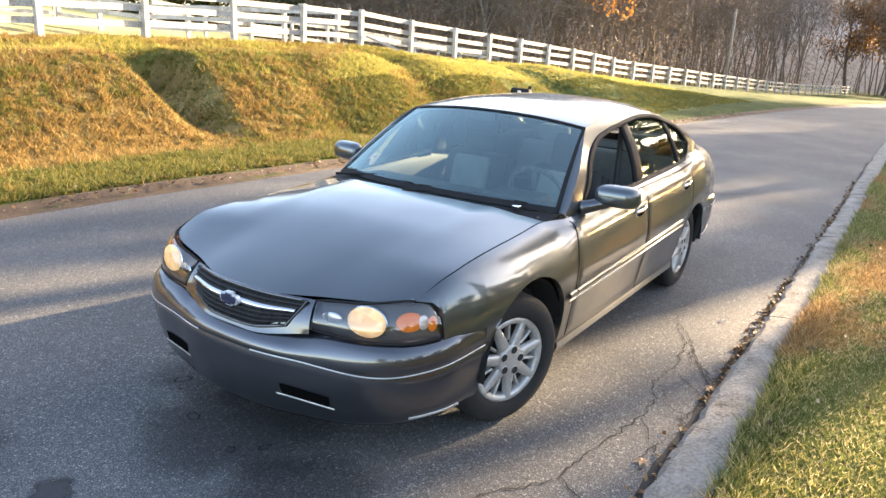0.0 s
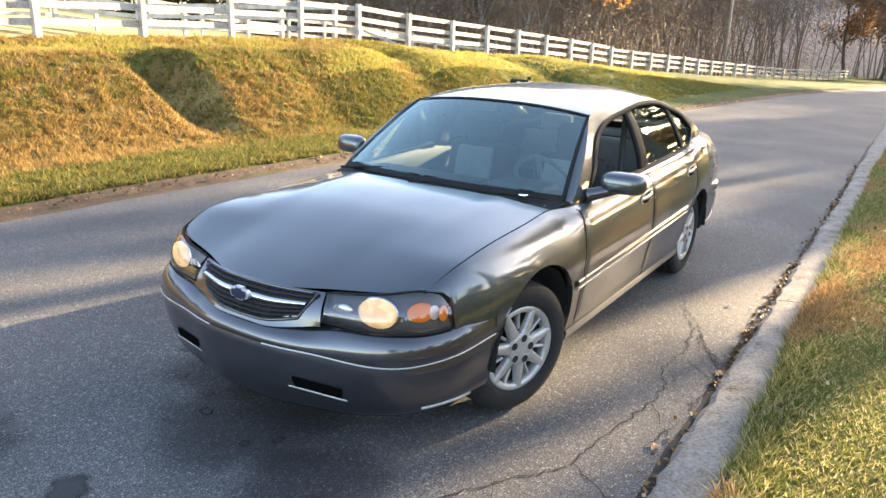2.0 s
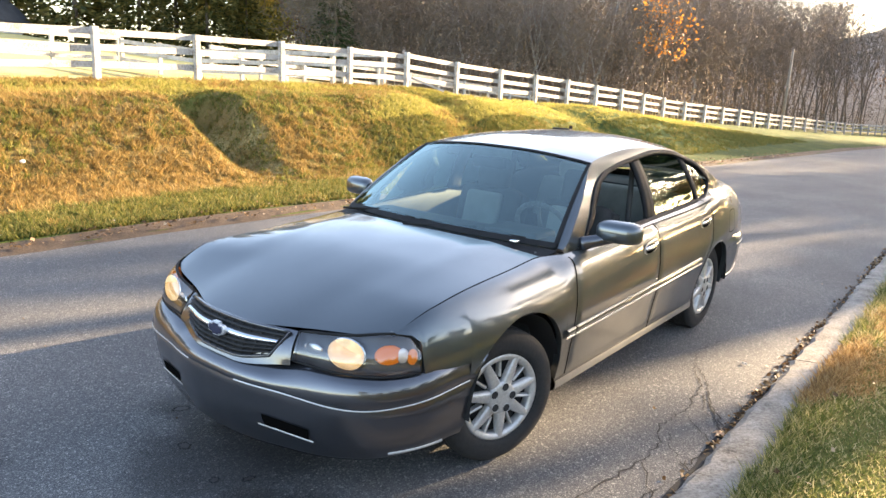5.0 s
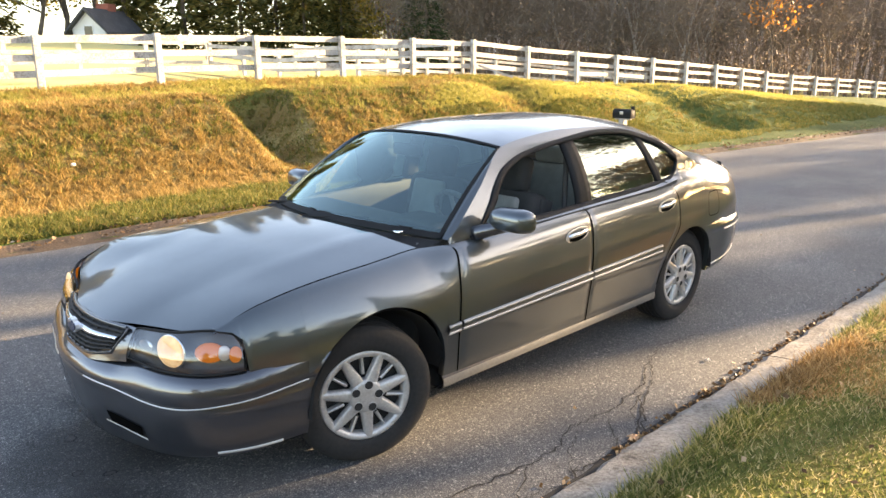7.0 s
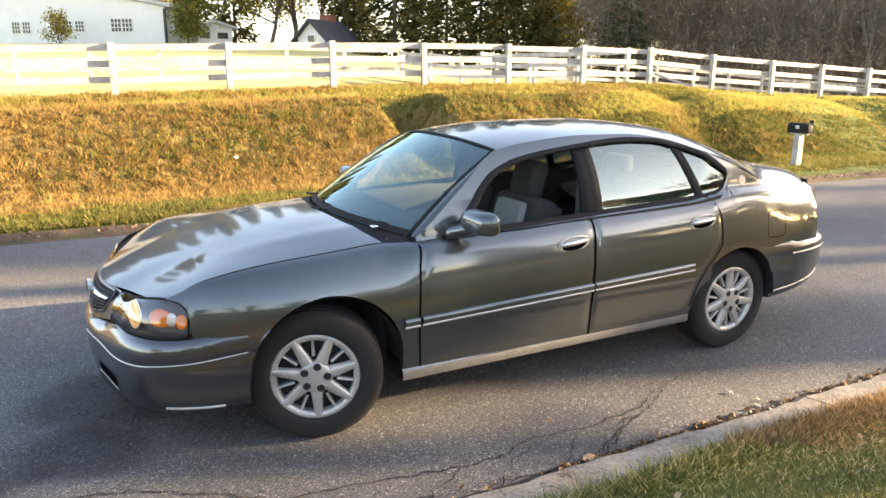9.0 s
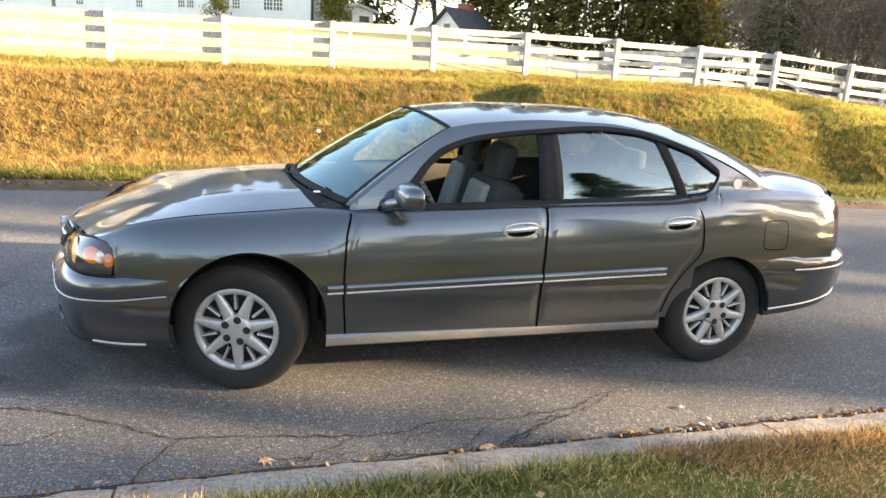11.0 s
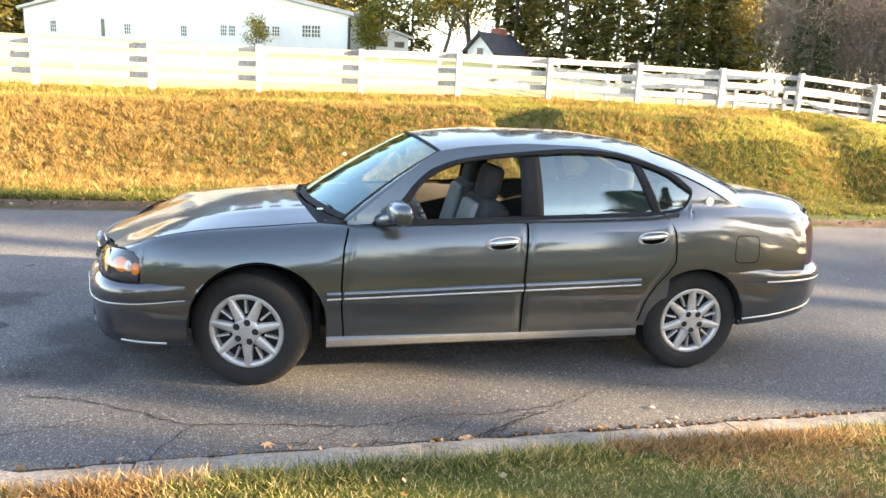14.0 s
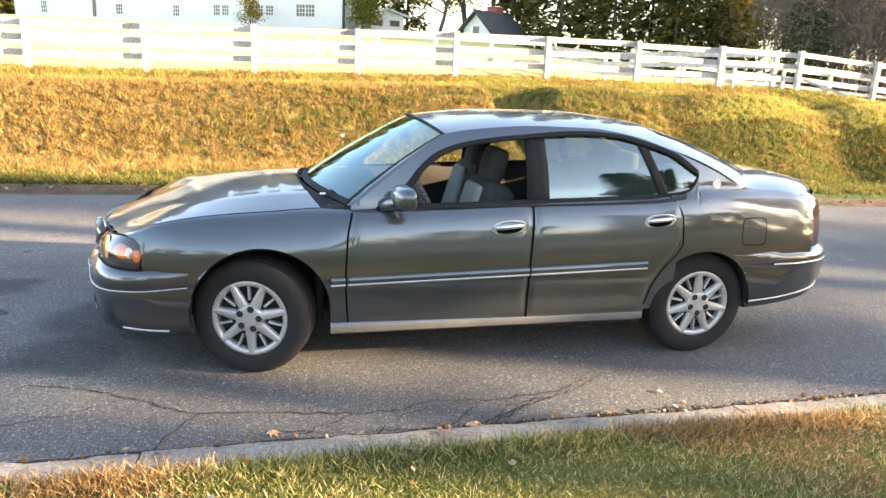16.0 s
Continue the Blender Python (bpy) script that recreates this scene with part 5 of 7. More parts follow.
def wheel(x, y, side, steer, spin, phase=1 / 14):
    root = new("wheel")
    root.parent = car
    root.matrix_basis = pose(x, y, 0.328, 0, spin, steer) if side < 0 else pose(x, y, 0.328, 0, spin, steer + 180)
    R = 0.334
    tread = []
    for k in range(5):
        y0 = -0.084 + k * 0.036
        tread += [(R - 0.003 * (abs(k - 2) == 2), y0), (R - 0.003 * (abs(k - 2) == 2), y0 + 0.028), (R - 0.009, y0 + 0.030), (R - 0.009, y0 + 0.034)]
    tyre_prof = [(0.217, -0.098), (0.222, -0.110), (0.25, -0.117), (0.285, -0.114), (0.305, -0.108), (0.318, -0.100), (0.326, -0.088)] + tread[:-2] + [(0.318, 0.10), (0.285, 0.114), (0.25, 0.117), (0.217, 0.1)]
    part("tyre", lathe(tyre_prof, 56), M_tyre, root, "black rubber tyre")
    rimob = part("wheel_cover", lathe([(0.219, -0.098), (0.217, -0.105), (0.210, -0.1075), (0.193, -0.105), (0.186, -0.095), (0.184, -0.06)], 56), M_rim, root, "silver seven-spoke wheel cover")
    part("wheel_back", lathe([(0.0005, -0.052), (0.19, -0.055), (0.215, -0.05), (0.215, 0.09)], 40), M_rimdark, root)
    for k in range(14):
        a = 6.28319 * (k / 14 + phase)
        broad = k % 2 == 0
        w0, w1 = (0.034, 0.019) if broad else (0.009, 0.006)
        r0, r1 = (0.045, 0.207) if broad else (0.105, 0.198)
        yo = -0.112 if broad else -0.098
        bm = bmesh.new()
        rows = []
        for j in range(7):
            t = j / 6
            r = r0 + (r1 - r0) * t
            w = w0 + (w1 - w0) * t
            ys = yo + (0.005 * t * t if broad else 0.004)
            rows.append([Vector((r, 0.016 + ys + 0.012, -w)), Vector((r, ys + 0.006, -w * 0.92)), Vector((r, ys, -w * 0.6)), Vector((r, ys - 0.001, 0)), Vector((r, ys, w * 0.6)), Vector((r, ys + 0.006, w * 0.92)), Vector((r, 0.016 + ys + 0.012, w))])
        bm = grid_bm(rows)
        bmesh.ops.rotate(bm, verts=bm.verts[:], cent=(0, 0, 0), matrix=Matrix.Rotation(a, 3, "Y"))
        bmesh.ops.recalc_face_normals(bm, faces=bm.faces[:])
        part("spoke", bm, M_rim, rimob)
    part("hub_cap", lathe([(0.0005, -0.1185), (0.03, -0.1185), (0.066, -0.1165), (0.078, -0.1115), (0.084, -0.1), (0.084, -0.08)], 40), M_rim, rimob)
    for k in range(5):
        a = 6.28319 * k / 5 + 0.3
        bm = bmesh.new()
        bmesh.ops.create_circle(bm, cap_ends=True, segments=14, radius=0.0195)
        for v in bm.verts:
            v.co = (v.co.x + 0.058 * math.cos(a), -0.1195, v.co.y + 0.058 * math.sin(a))
        part("lug_hole", bm, M_rimdark, rimob, smooth=False)
        bm = lathe([(0.0195, -0.1180), (0.0212, -0.1212), (0.0235, -0.1180)], 16)
        bmesh.ops.translate(bm, verts=bm.verts[:], vec=(0.058 * math.cos(a), 0, 0.058 * math.sin(a)))
        part("lug_rim", bm, M_rim, rimob)


wheel(-1.366, -0.73, -1, -18, 10)
wheel(1.4035, -0.713, -1, 0, 37)
wheel(-1.44, 0.735, 1, -18, 60)
wheel(1.4035, 0.72, 1, 0, 20)

# ---- inside the car ----
def soft_box(x0, x1, y0, y1, z0, z1, bevel, tilt=0.0, pivot=None):
    bm = bm_box(x0, x1, y0, y1, z0, z1)
    bmesh.ops.bevel(bm, geom=bm.edges[:], offset=bevel, segments=4, affect="EDGES", profile=0.6)
    if tilt:
        bmesh.ops.rotate(bm, verts=bm.verts[:], cent=pivot, matrix=Matrix.Rotation(radians(tilt), 3, "Y"))
    return bm


def seat(y, x=0.0):
    root = empty("front_seat")
    root.parent = car
    piv = (x + 0.12, 0, 0.52)
    part("cushion", soft_box(x - 0.42, x + 0.14, y - 0.26, y + 0.26, 0.36, 0.54, 0.07), M_cloth, root)
    part("backrest", soft_box(x + 0.06, x + 0.25, y - 0.25, y + 0.25, 0.46, 1.08, 0.085, 16, piv), M_cloth, root)
    part("back_insert", soft_box(x + 0.025, x + 0.16, y - 0.15, y + 0.15, 0.52, 1.03, 0.04, 16, piv), M_clothlight, root, "light cloth seat insert")
    for sy in (-1, 1):
        part("side_piping", soft_box(x + 0.13, x + 0.235, y + sy * 0.245 - 0.02, y + sy * 0.245 + 0.02, 0.5, 1.05, 0.018, 16, piv), M_cloth, root)
    part("headrest", soft_box(x + 0.09, x + 0.205, y - 0.125, y + 0.125, 1.06, 1.285, 0.055, 14, piv), M_cloth, root)
    part("headrest_front", soft_box(x + 0.075, x + 0.13, y - 0.105, y + 0.105, 1.085, 1.265, 0.026, 16, piv), M_clothlight, root, "light headrest front")


seat(-0.37, -0.2)
seat(0.37, -0.1)
bench = empty("rear_seat")
bench.parent = car
part("cushion", soft_box(0.62, 1.2, -0.68, 0.68, 0.36, 0.56, 0.07), M_clothlight, bench)
part("backrest", soft_box(1.14, 1.32, -0.68, 0.68, 0.48, 1.06, 0.07, 24, (1.2, 0, 0.5)), M_clothlight, bench)
for y in (-0.38, 0.38):
    part("headrest", soft_box(1.36, 1.46, y - 0.14, y + 0.14, 1.02, 1.16, 0.045), M_clothlight, bench)
part("parcel_shelf", bm_box(1.42, 1.95, -0.66, 0.66, 1.0, 1.03, 0.01), M_interior, car)
part("dashboard", soft_box(-1.0, -0.52, -0.74, 0.74, 0.6, 0.955, 0.08), M_interior, car)
part("instrument_hood", soft_box(-0.74, -0.5, -0.56, -0.2, 0.9, 0.985, 0.035), M_interior, car)
part("firewall", bm_box(-1.02, -0.98, -0.72, 0.72, 0.25, 0.93), M_liner, car)
bm = bmesh.new()
R1, c = 0.185, Vector((-0.35, -0.38, 0.935))
ax = Vector((0.88, 0, 0.47)).normalized()
u, w = Vector((0, 1, 0)), ax.cross(Vector((0, 1, 0))).normalized()
ringp = [c + (u * math.cos(6.2832 * i / 32) + w * math.sin(6.2832 * i / 32)) * R1 for i in range(33)]
for a, b in zip(ringp[:-1], ringp[1:]):
    rod(bm, a, b, 0.016, 8)
for a in (0, 2.1, 4.2):
    rod(bm, c - ax * 0.03, c + (u * math.cos(a + 1.57) + w * math.sin(a + 1.57)) * R1, 0.014, 6)
rod(bm, c - ax * 0.03, c - ax * 0.3, 0.03, 8)
part("steering_wheel", bm, M_wheelgrey, car)
part("inner_mirror", soft_box(-0.44, -0.40, -0.12, 0.12, 1.27, 1.34, 0.015), M_black, car)
for sy in (-1, 1):
    rows = []
    for x in np.linspace(-0.84, 1.2, 24):
        rows.append([Vector((x, sy * (Y(x, z) - 0.07), z)) for z in (0.3, 0.5, 0.7, 0.85, 0.93)])
        rows[-1].append(Vector((x, sy * (Y(x, 0.93) - 0.03), float(belt(x)) - 0.005)))
    part("door_lining", grid_bm(rows, sy < 0), M_interior, car)
bmb = bmesh.new()
rod(bmb, (0.24, -0.66, 0.5), (0.30, -0.62, 1.3), 0.018, 6)
part("belt_strap", bmb, M_interior, car)


# ---- mailbox, poles, barn, house, shed ----
M_wallwhite = rough_mat("white_siding", [(0.3, (0.68, 0.68, 0.66)), (0.7, (0.8, 0.8, 0.78))], 1.5, 20, 0.7, 0.2, 0.006)
M_roofdark = rough_mat("dark_shingles", [(0.3, (0.03, 0.032, 0.036)), (0.7, (0.08, 0.082, 0.088))], 2, 14, 0.85, 0.4, 0.02)
M_roofgrey = rough_mat("grey_metal_roof", [(0.3, (0.34, 0.34, 0.34)), (0.7, (0.5, 0.5, 0.5))], 1, 18, 0.5, 0.1, 0.01, metallic=0.3)
M_paneglass = plain_mat("dark_window_pane", (0.02, 0.024, 0.028), 0.08)
M_brickred = rough_mat("red_chimney_brick", [(0.3, (0.2, 0.06, 0.04)), (0.7, (0.36, 0.13, 0.09))], 3, 16, 0.9, 0.4, 0.01)
M_polewood = rough_mat("grey_pole_wood", [(0.3, (0.2, 0.18, 0.155)), (0.7, (0.4, 0.37, 0.32))], 2, 20, 0.9, 0.4, 0.01)

mz = float(land_z(9.75, 5.2)) - 0.06
mailbox = tagged(empty("mailbox", 9.75, 5.2, mz), "black metal mailbox on a white wooden post", "mailbox")
part("post", bm_box(-0.07, 0.07, -0.06, 0.06, -0.2, 0.68, 0.006), M_whitewood, mailbox, "weathered white square post", False)
part("support_arm", bm_box(-0.05, 0.05, -0.17, 0.17, 0.66, 0.69, 0.004), M_whitewood, mailbox, smooth=False)
rows = []
for y in (-0.21, -0.205, 0.2, 0.205):
    k = 0.97 if y in (-0.21, 0.205) else 1.0
    ring = [(-0.085, 0.692), (-0.085, 0.79)] + [(-0.085 * math.cos(a), 0.79 + 0.085 * math.sin(a)) for a in [math.pi * i / 10 for i in range(1, 10)]] + [(0.085, 0.79), (0.085, 0.692), (-0.085, 0.692)]
    rows.append([Vector((x * k, y, 0.692 + (z - 0.692) * k)) for x, z in ring])
bm = grid_bm(rows)
for r in (rows[0], rows[-1]):
    bm.faces.new([bm.verts.new(p) for p in r[:-1]])
bmesh.ops.recalc_face_normals(bm, faces=bm.faces[:])
part("box", bm, M_black, mailbox, "rounded black metal box", False)
part("door", bm_box(-0.088, 0.088, -0.225, -0.212, 0.69, 0.85, 0.02), M_black, mailbox, "black mailbox door")
part("flag", bm_box(0.088, 0.094, -0.2, -0.12, 0.8, 0.93, 0.002), M_black, mailbox)
for z0 in (0.77,):
    part("number_plate_bar", bm_box(-0.093, -0.086, -0.05, 0.03, z0, z0 + 0.06, 0.001), M_silver, mailbox, "pale plain bar on the side")


def pole(x, y, h, r, label):
    z = float(land_z(x, y))
    root = tagged(empty("utility_pole", x, y, z), label, "pole")
    bm = bmesh.new()
    rod(bm, (0, 0, -0.4), (0.05, 0, h), r, 10, r * 0.75)
    part("shaft", bm, M_polewood, root)


pole(58.0, 12.7, 6.2, 0.13, "weathered wooden utility pole before the woods")
pole(43.9, 23.1, 3.6, 0.10, "short pale wooden pole behind the fence")

# barn: gable front, seen with its long white wall
A0, DU = Vector((4.05, 50.0, 0)), Vector((-0.8155, 0.579, 0))
BN = Vector((DU.y, -DU.x, 0))
BN = BN if BN.y < 0 else -BN
barn = tagged(empty("barn", 4.05, 50.0, 3.3), "long white gabled barn with small paned windows", "barn")
BM = Matrix(((DU.x, -BN.x, 0, 0), (DU.y, -BN.y, 0, 0), (0, 0, 1, 0), (0, 0, 0, 1)))


def barn_part(name, bm, mat, parent=None, label="", smooth=False):
    bmesh.ops.transform(bm, matrix=BM, verts=bm.verts[:])
    bmesh.ops.recalc_face_normals(bm, faces=bm.faces[:])
    return part(name, bm, mat, parent or barn, label, smooth)


def prism(outline, depth0, depth1):
    """A polygon in (u, z), from depth0 to depth1 behind the front."""
    bm = bmesh.new()
    a = [bm.verts.new((u, depth0, z)) for u, z in outline]
    b = [bm.verts.new((u, depth1, z)) for u, z in outline]
    bm.faces.new(a)
    bm.faces.new(b[::-1])
    n = len(a)
    for i in range(n):
        bm.faces.new((a[i], b[i], b[(i + 1) % n], a[(i + 1) % n]))
    return bm


W = 32.8
barn_part("wall", prism([(0, -0.6), (W, -0.6), (W, 2.55), (W / 2, 5.5), (0, 2.55)], 0, 3.5), M_wallwhite, label="white painted barn wall")
barn_part("roof", prism([(-0.5, 2.5), (W / 2, 5.6), (W / 2, 5.85), (-0.5, 2.72)], -0.3, 3.8), M_roofgrey)
barn_part("roof", prism([(W + 0.5, 2.5), (W / 2, 5.6), (W / 2, 5.85), (W + 0.5, 2.72)], -0.3, 3.8), M_roofgrey)
for u0, u1, z0, z1 in ((28.9, 29.6, 0.65, 1.6), (20.5, 21.2, 0.7, 1.5), (14.7, 15.3, 0.7, 1.5), (10.8, 11.4, 0.85, 1.62), (10.0, 10.6, 0.85, 1.62), (6.85, 7.5, 0.95, 1.66), (5.95, 6.6, 0.95, 1.66), (3.2, 3.95, 0.95, 1.8), (2.4, 3.15, 0.95, 1.8)):
    win = barn_part("window", prism([(u0, z0), (u1, z0), (u1, z1), (u0, z1)], -0.03, 0.05), M_paneglass, label="small dark paned barn window")
    for k in range(4):
        uu = u0 + (u1 - u0) * k / 3
        barn_part("frame_bar", prism([(uu - 0.02, z0), (uu + 0.02, z0), (uu + 0.02, z1), (uu - 0.02, z1)], -0.06, 0.0), M_sill, win)
        zz = z0 + (z1 - z0) * k / 3
        barn_part("frame_bar", prism([(u0, zz - 0.02), (u1, zz - 0.02), (u1, zz + 0.02), (u0, zz + 0.02)], -0.065, 0.0), M_sill, win)
barn_part("door", prism([(23.4, 0.45), (23.75, 0.45), (23.75, 1.85), (23.4, 1.85)], -0.04, 0.05), M_paneglass, label="dark gap of a barn door")
barn_part("downpipe", prism([(-0.1, -0.3), (0.05, -0.3), (0.05, 2.4), (-0.1, 2.4)], -0.15, -0.02), M_roofdark)
barn_part("base_board", prism([(0.1, -0.4), (9.5, -0.4), (9.5, 0.12), (0.1, 0.12)], -0.3, -0.05), M_roofgrey)


def small_house(name, label, x, y, w, d, h, rise, yaw, wall_m, roof_m, wins, chimney=None):
    z = float(land_z(x, y)) - 0.2
    root = tagged(new(name), label, "house")
    root.matrix_world = pose(x, y, z, 0, 0, yaw)
    bm = bmesh.new()
    pts = [(-w / 2, 0), (w / 2, 0), (w / 2, h), (0, h + rise), (-w / 2, h)]
    a = [bm.verts.new((px, -d / 2, pz)) for px, pz in pts]
    b = [bm.verts.new((px, d / 2, pz)) for px, pz in pts]
    bm.faces.new(a)
    bm.faces.new(b[::-1])
    for i in range(5):
        bm.faces.new((a[i], b[i], b[(i + 1) % 5], a[(i + 1) % 5]))
    bmesh.ops.recalc_face_normals(bm, faces=bm.faces[:])
    part("wall", bm, wall_m, root, smooth=False)
    for s in (-1, 1):
        bm = bmesh.new()
        k = rise / (w / 2)
        q = [(s * (w / 2 + 0.35), h - 0.35 * k), (0, h + rise + 0.02), (0, h + rise + 0.2), (s * (w / 2 + 0.35), h - 0.35 * k + 0.16)]
        a = [bm.verts.new((px, -d / 2 - 0.35, pz)) for px, pz in q]
        b = [bm.verts.new((px, d / 2 + 0.35, pz)) for px, pz in q]
        bm.faces.new(a)
        bm.faces.new(b[::-1])
        for i in range(4):
            bm.faces.new((a[i], b[i], b[(i + 1) % 4], a[(i + 1) % 4]))
        bmesh.ops.recalc_face_normals(bm, faces=bm.faces[:])
        part("roof", bm, roof_m, root, smooth=False)
    for x0, x1, z0, z1 in wins:
        wn_ = part("window", bm_box(x0, x1, -d / 2 - 0.05, -d / 2 + 0.02, z0, z1), M_paneglass, root, smooth=False)
        part("frame", bm_box(x0 - 0.06, x1 + 0.06, -d / 2 - 0.04, -d / 2 + 0.01, z0 - 0.06, z1 + 0.06), M_sill, wn_, smooth=False)
    if chimney:
        cx, cy, cz = chimney
        part("chimney", bm_box(cx - 0.4, cx + 0.4, cy - 0.4, cy + 0.4, h, cz), M_brickred, root, "red brick chimney", False)
    return root


small_house("house", "white house with a dark steep roof and brick chimney", 13.4, 44.4, 2.1, 3.4, 0.95, 1.0, -52, M_wallwhite, M_roofdark, [(-0.25, 0.25, 0.6, 1.1)], (-0.3, 0.7, 2.5))
small_house("shed", "small white shed with two dark windows", 7.0, 50.5, 2.5, 2.5, 1.25, 0.35, 0, M_wallwhite, M_roofgrey, [(-0.95, -0.25, 0.55, 0.95), (0.25, 0.95, 0.55, 0.95)])


# ---- trees ----
def tube(V, F, pts, r0, r1, sides):
    base = len(V)
    n = len(pts)
    for i, p in enumerate(pts):
        d = (pts[min(i + 1, n - 1)] - pts[max(i - 1, 0)]).normalized()
        u = d.orthogonal().normalized()
        w = d.cross(u)
        r = r0 + (r1 - r0) * i / (n - 1)
        for k in range(sides):
            a = 6.28319 * k / sides
            V.append(p + (u * math.cos(a) + w * math.sin(a)) * r)
    for i in range(n - 1):
        for k in range(sides):
            a, b = base + i * sides + k, base + i * sides + (k + 1) % sides
            F.append((a, b, b + sides, a + sides))


def branch(V, F, tips, p, d, L, r, depth, rng, spread, sides=6, droop=0.0, start=0.35):
    segs = 4 if depth >= 3 else (3 if depth == 2 else 2)
    pts, dd = [p.copy()], d.copy()
    for i in range(segs):
        dd = (dd + Vector((rng.gauss(0, 0.10), rng.gauss(0, 0.10), rng.gauss(0.03 - droop, 0.06)))).normalized()
        pts.append(pts[-1] + dd * (L / segs))
    tube(V, F, pts, r, r * (0.35 if depth else 0.2), max(3, sides))
    if depth == 0:
        tips.append(pts[-1])
        tips.append(pts[1])
        return
    kids = {3: 9, 2: 5, 1: 4}[depth]
    for k in range(kids):
        t = (start if depth == 3 else 0.25) + (1 - start if depth == 3 else 0.75) * (k + rng.random()) / kids
        i = min(int(t * segs), segs - 1)
        q = pts[i].lerp(pts[i + 1], t * segs - i)
        side = Vector((rng.gauss(0, 1), rng.gauss(0, 1), rng.gauss(0.15, 0.4))).normalized()
        nd = (dd * (1 - spread) + side * spread + Vector((0, 0, 0.15))).normalized()
        branch(V, F, tips, q, nd, L * rng.uniform(0.38, 0.55) * (1.15 - 0.45 * t), r * 0.42 * (1.2 - 0.5 * t), depth - 1, rng, spread, sides - 1, droop)
    tips.append(pts[-1])


def skeleton_tree(h, r, seed, spread=0.7, depth=3, start=0.35):
    rng = random.Random(seed)
    V, F, tips = [], [], []
    branch(V, F, tips, Vector((0, 0, -0.3)), Vector((rng.gauss(0, 0.04), rng.gauss(0, 0.04), 1)).normalized(), h, r, depth, rng, spread, start=start)
    return V, F, tips


def leaf_quads(tips, per, size, spread, seed, zmin=0.0):
    rs = np.random.RandomState(seed)
    t = np.array([tuple(p) for p in tips])
    c = np.repeat(t, per, 0) + rs.normal(0, 1, (len(t) * per, 3)) * spread
    c = c[c[:, 2] > zmin]
    n = len(c)
    a = rs.normal(0, 1, (n, 3))
    a /= np.linalg.norm(a, axis=1)[:, None]
    b = np.cross(a, rs.normal(0, 1, (n, 3)))
    b /= np.linalg.norm(b, axis=1)[:, None]
    s = size * rs.uniform(0.5, 1.3, (n, 1))
    return np.stack([c - a * s, c - b * s * 0.55, c + a * s, c + b * s * 0.55], 1)


def leafy_tree(name, label, h, r, seed, leaf_m, per, size, spread, zmin=1.5, br=0.7, group="", start=0.12):
    V, F, tips = skeleton_tree(h, r, seed, br, 3, start)
    root = tagged(empty(name), label, "tree", group)
    t = new("trunk", mesh_of("trunk", V, F, M_bark, True))
    t.parent = root
    c = new("crown", quad_mesh("crown", leaf_quads(tips, per, size, spread, seed, zmin), leaf_m))
    c.parent = root
    return root


def conifer_tree(name, label, h, r, seed, leaf_m=None, dens=26, spray=1.0, low=0.4):
    rs = np.random.RandomState(seed)
    V, F = [], []
    tube(V, F, [Vector((0, 0, -0.3)), Vector((0.05, 0, h * 0.5)), Vector((0, 0.04, h))], 0.16, 0.02, 7)
    quads = []
    z = low
    while z < h:
        R = r * (1 - z / h) ** 0.8 + 0.15
        for k in range(11):
            a = rs.uniform(0, 6.28)
            L = R * rs.uniform(0.75, 1.1)
            for j in range(dens):
                s = rs.uniform(0.15, 1)
                c = np.array([math.cos(a) * L * s, math.sin(a) * L * s, z - 0.22 * L * s * s]) + rs.normal(0, 0.07, 3) * (0.5 + s)
                d = np.array([math.cos(a + rs.normal(0, 0.6)), math.sin(a + rs.normal(0, 0.6)), rs.normal(-0.2, 0.35)]) * (0.16 * spray)
                u = np.cross(d, [rs.normal(), rs.normal(), 1.0])
                u = u / (np.linalg.norm(u) + 1e-6) * (0.035 * spray)
                quads.append([c - u, c + d * 0.4 - u, c + d, c + u])
        z += 0.34
    root = tagged(empty(name), label, "tree")
    t = new("trunk", mesh_of("trunk", V, F, M_bark, True))
    t.parent = root
    c = new("crown", quad_mesh("crown", np.array(quads), leaf_m or M_needle))
    c.parent = root
    return root


def place(root, x, y, yaw=0, s=1.0):
    root.matrix_basis = pose(x, y, float(land_z(x, y)) - 0.1, 0, 0, yaw) @ Matrix.Diagonal((s, s, s, 1))
    return root


rng = random.Random(7)
green = leafy_tree("broadleaf_tree", "tall broadleaf tree with thinning green leaves", 10, 0.22, 3, M_leaf_green, 9, 0.19, 0.62, 0.5, group="trees behind the field")
yellow = leafy_tree("broadleaf_tree", "broadleaf tree turning yellow behind the field", 8.5, 0.2, 5, M_leaf_yellow, 10, 0.18, 0.6, 0.4, group="trees behind the field")
olive = leafy_tree("broadleaf_tree", "tall half-bare tree with olive and brown leaves", 12, 0.22, 8, M_leaf_green, 6, 0.18, 0.55, 0.8, group="trees behind the field")
brown = leafy_tree("broadleaf_tree", "tree with brown autumn leaves", 10, 0.2, 11, M_leaf_brown, 6, 0.17, 0.55, 0.5, group="trees behind the field")
M_evergreen = leaf_mat("olive_needles", [(0.0, (0.04, 0.05, 0.017)), (0.5, (0.125, 0.122, 0.038)), (1.0, (0.28, 0.225, 0.07))], 0.45)
spruce = conifer_tree("evergreen_tree", "tall olive-green evergreen tree at the field's far side", 13, 2.5, 15, M_evergreen, 14, 2.7, 0.3)
hemlock = conifer_tree("evergreen_tree", "tall sparse evergreen with dark hanging boughs", 14, 2.3, 16, M_evergreen, 8, 2.9, 0.5)
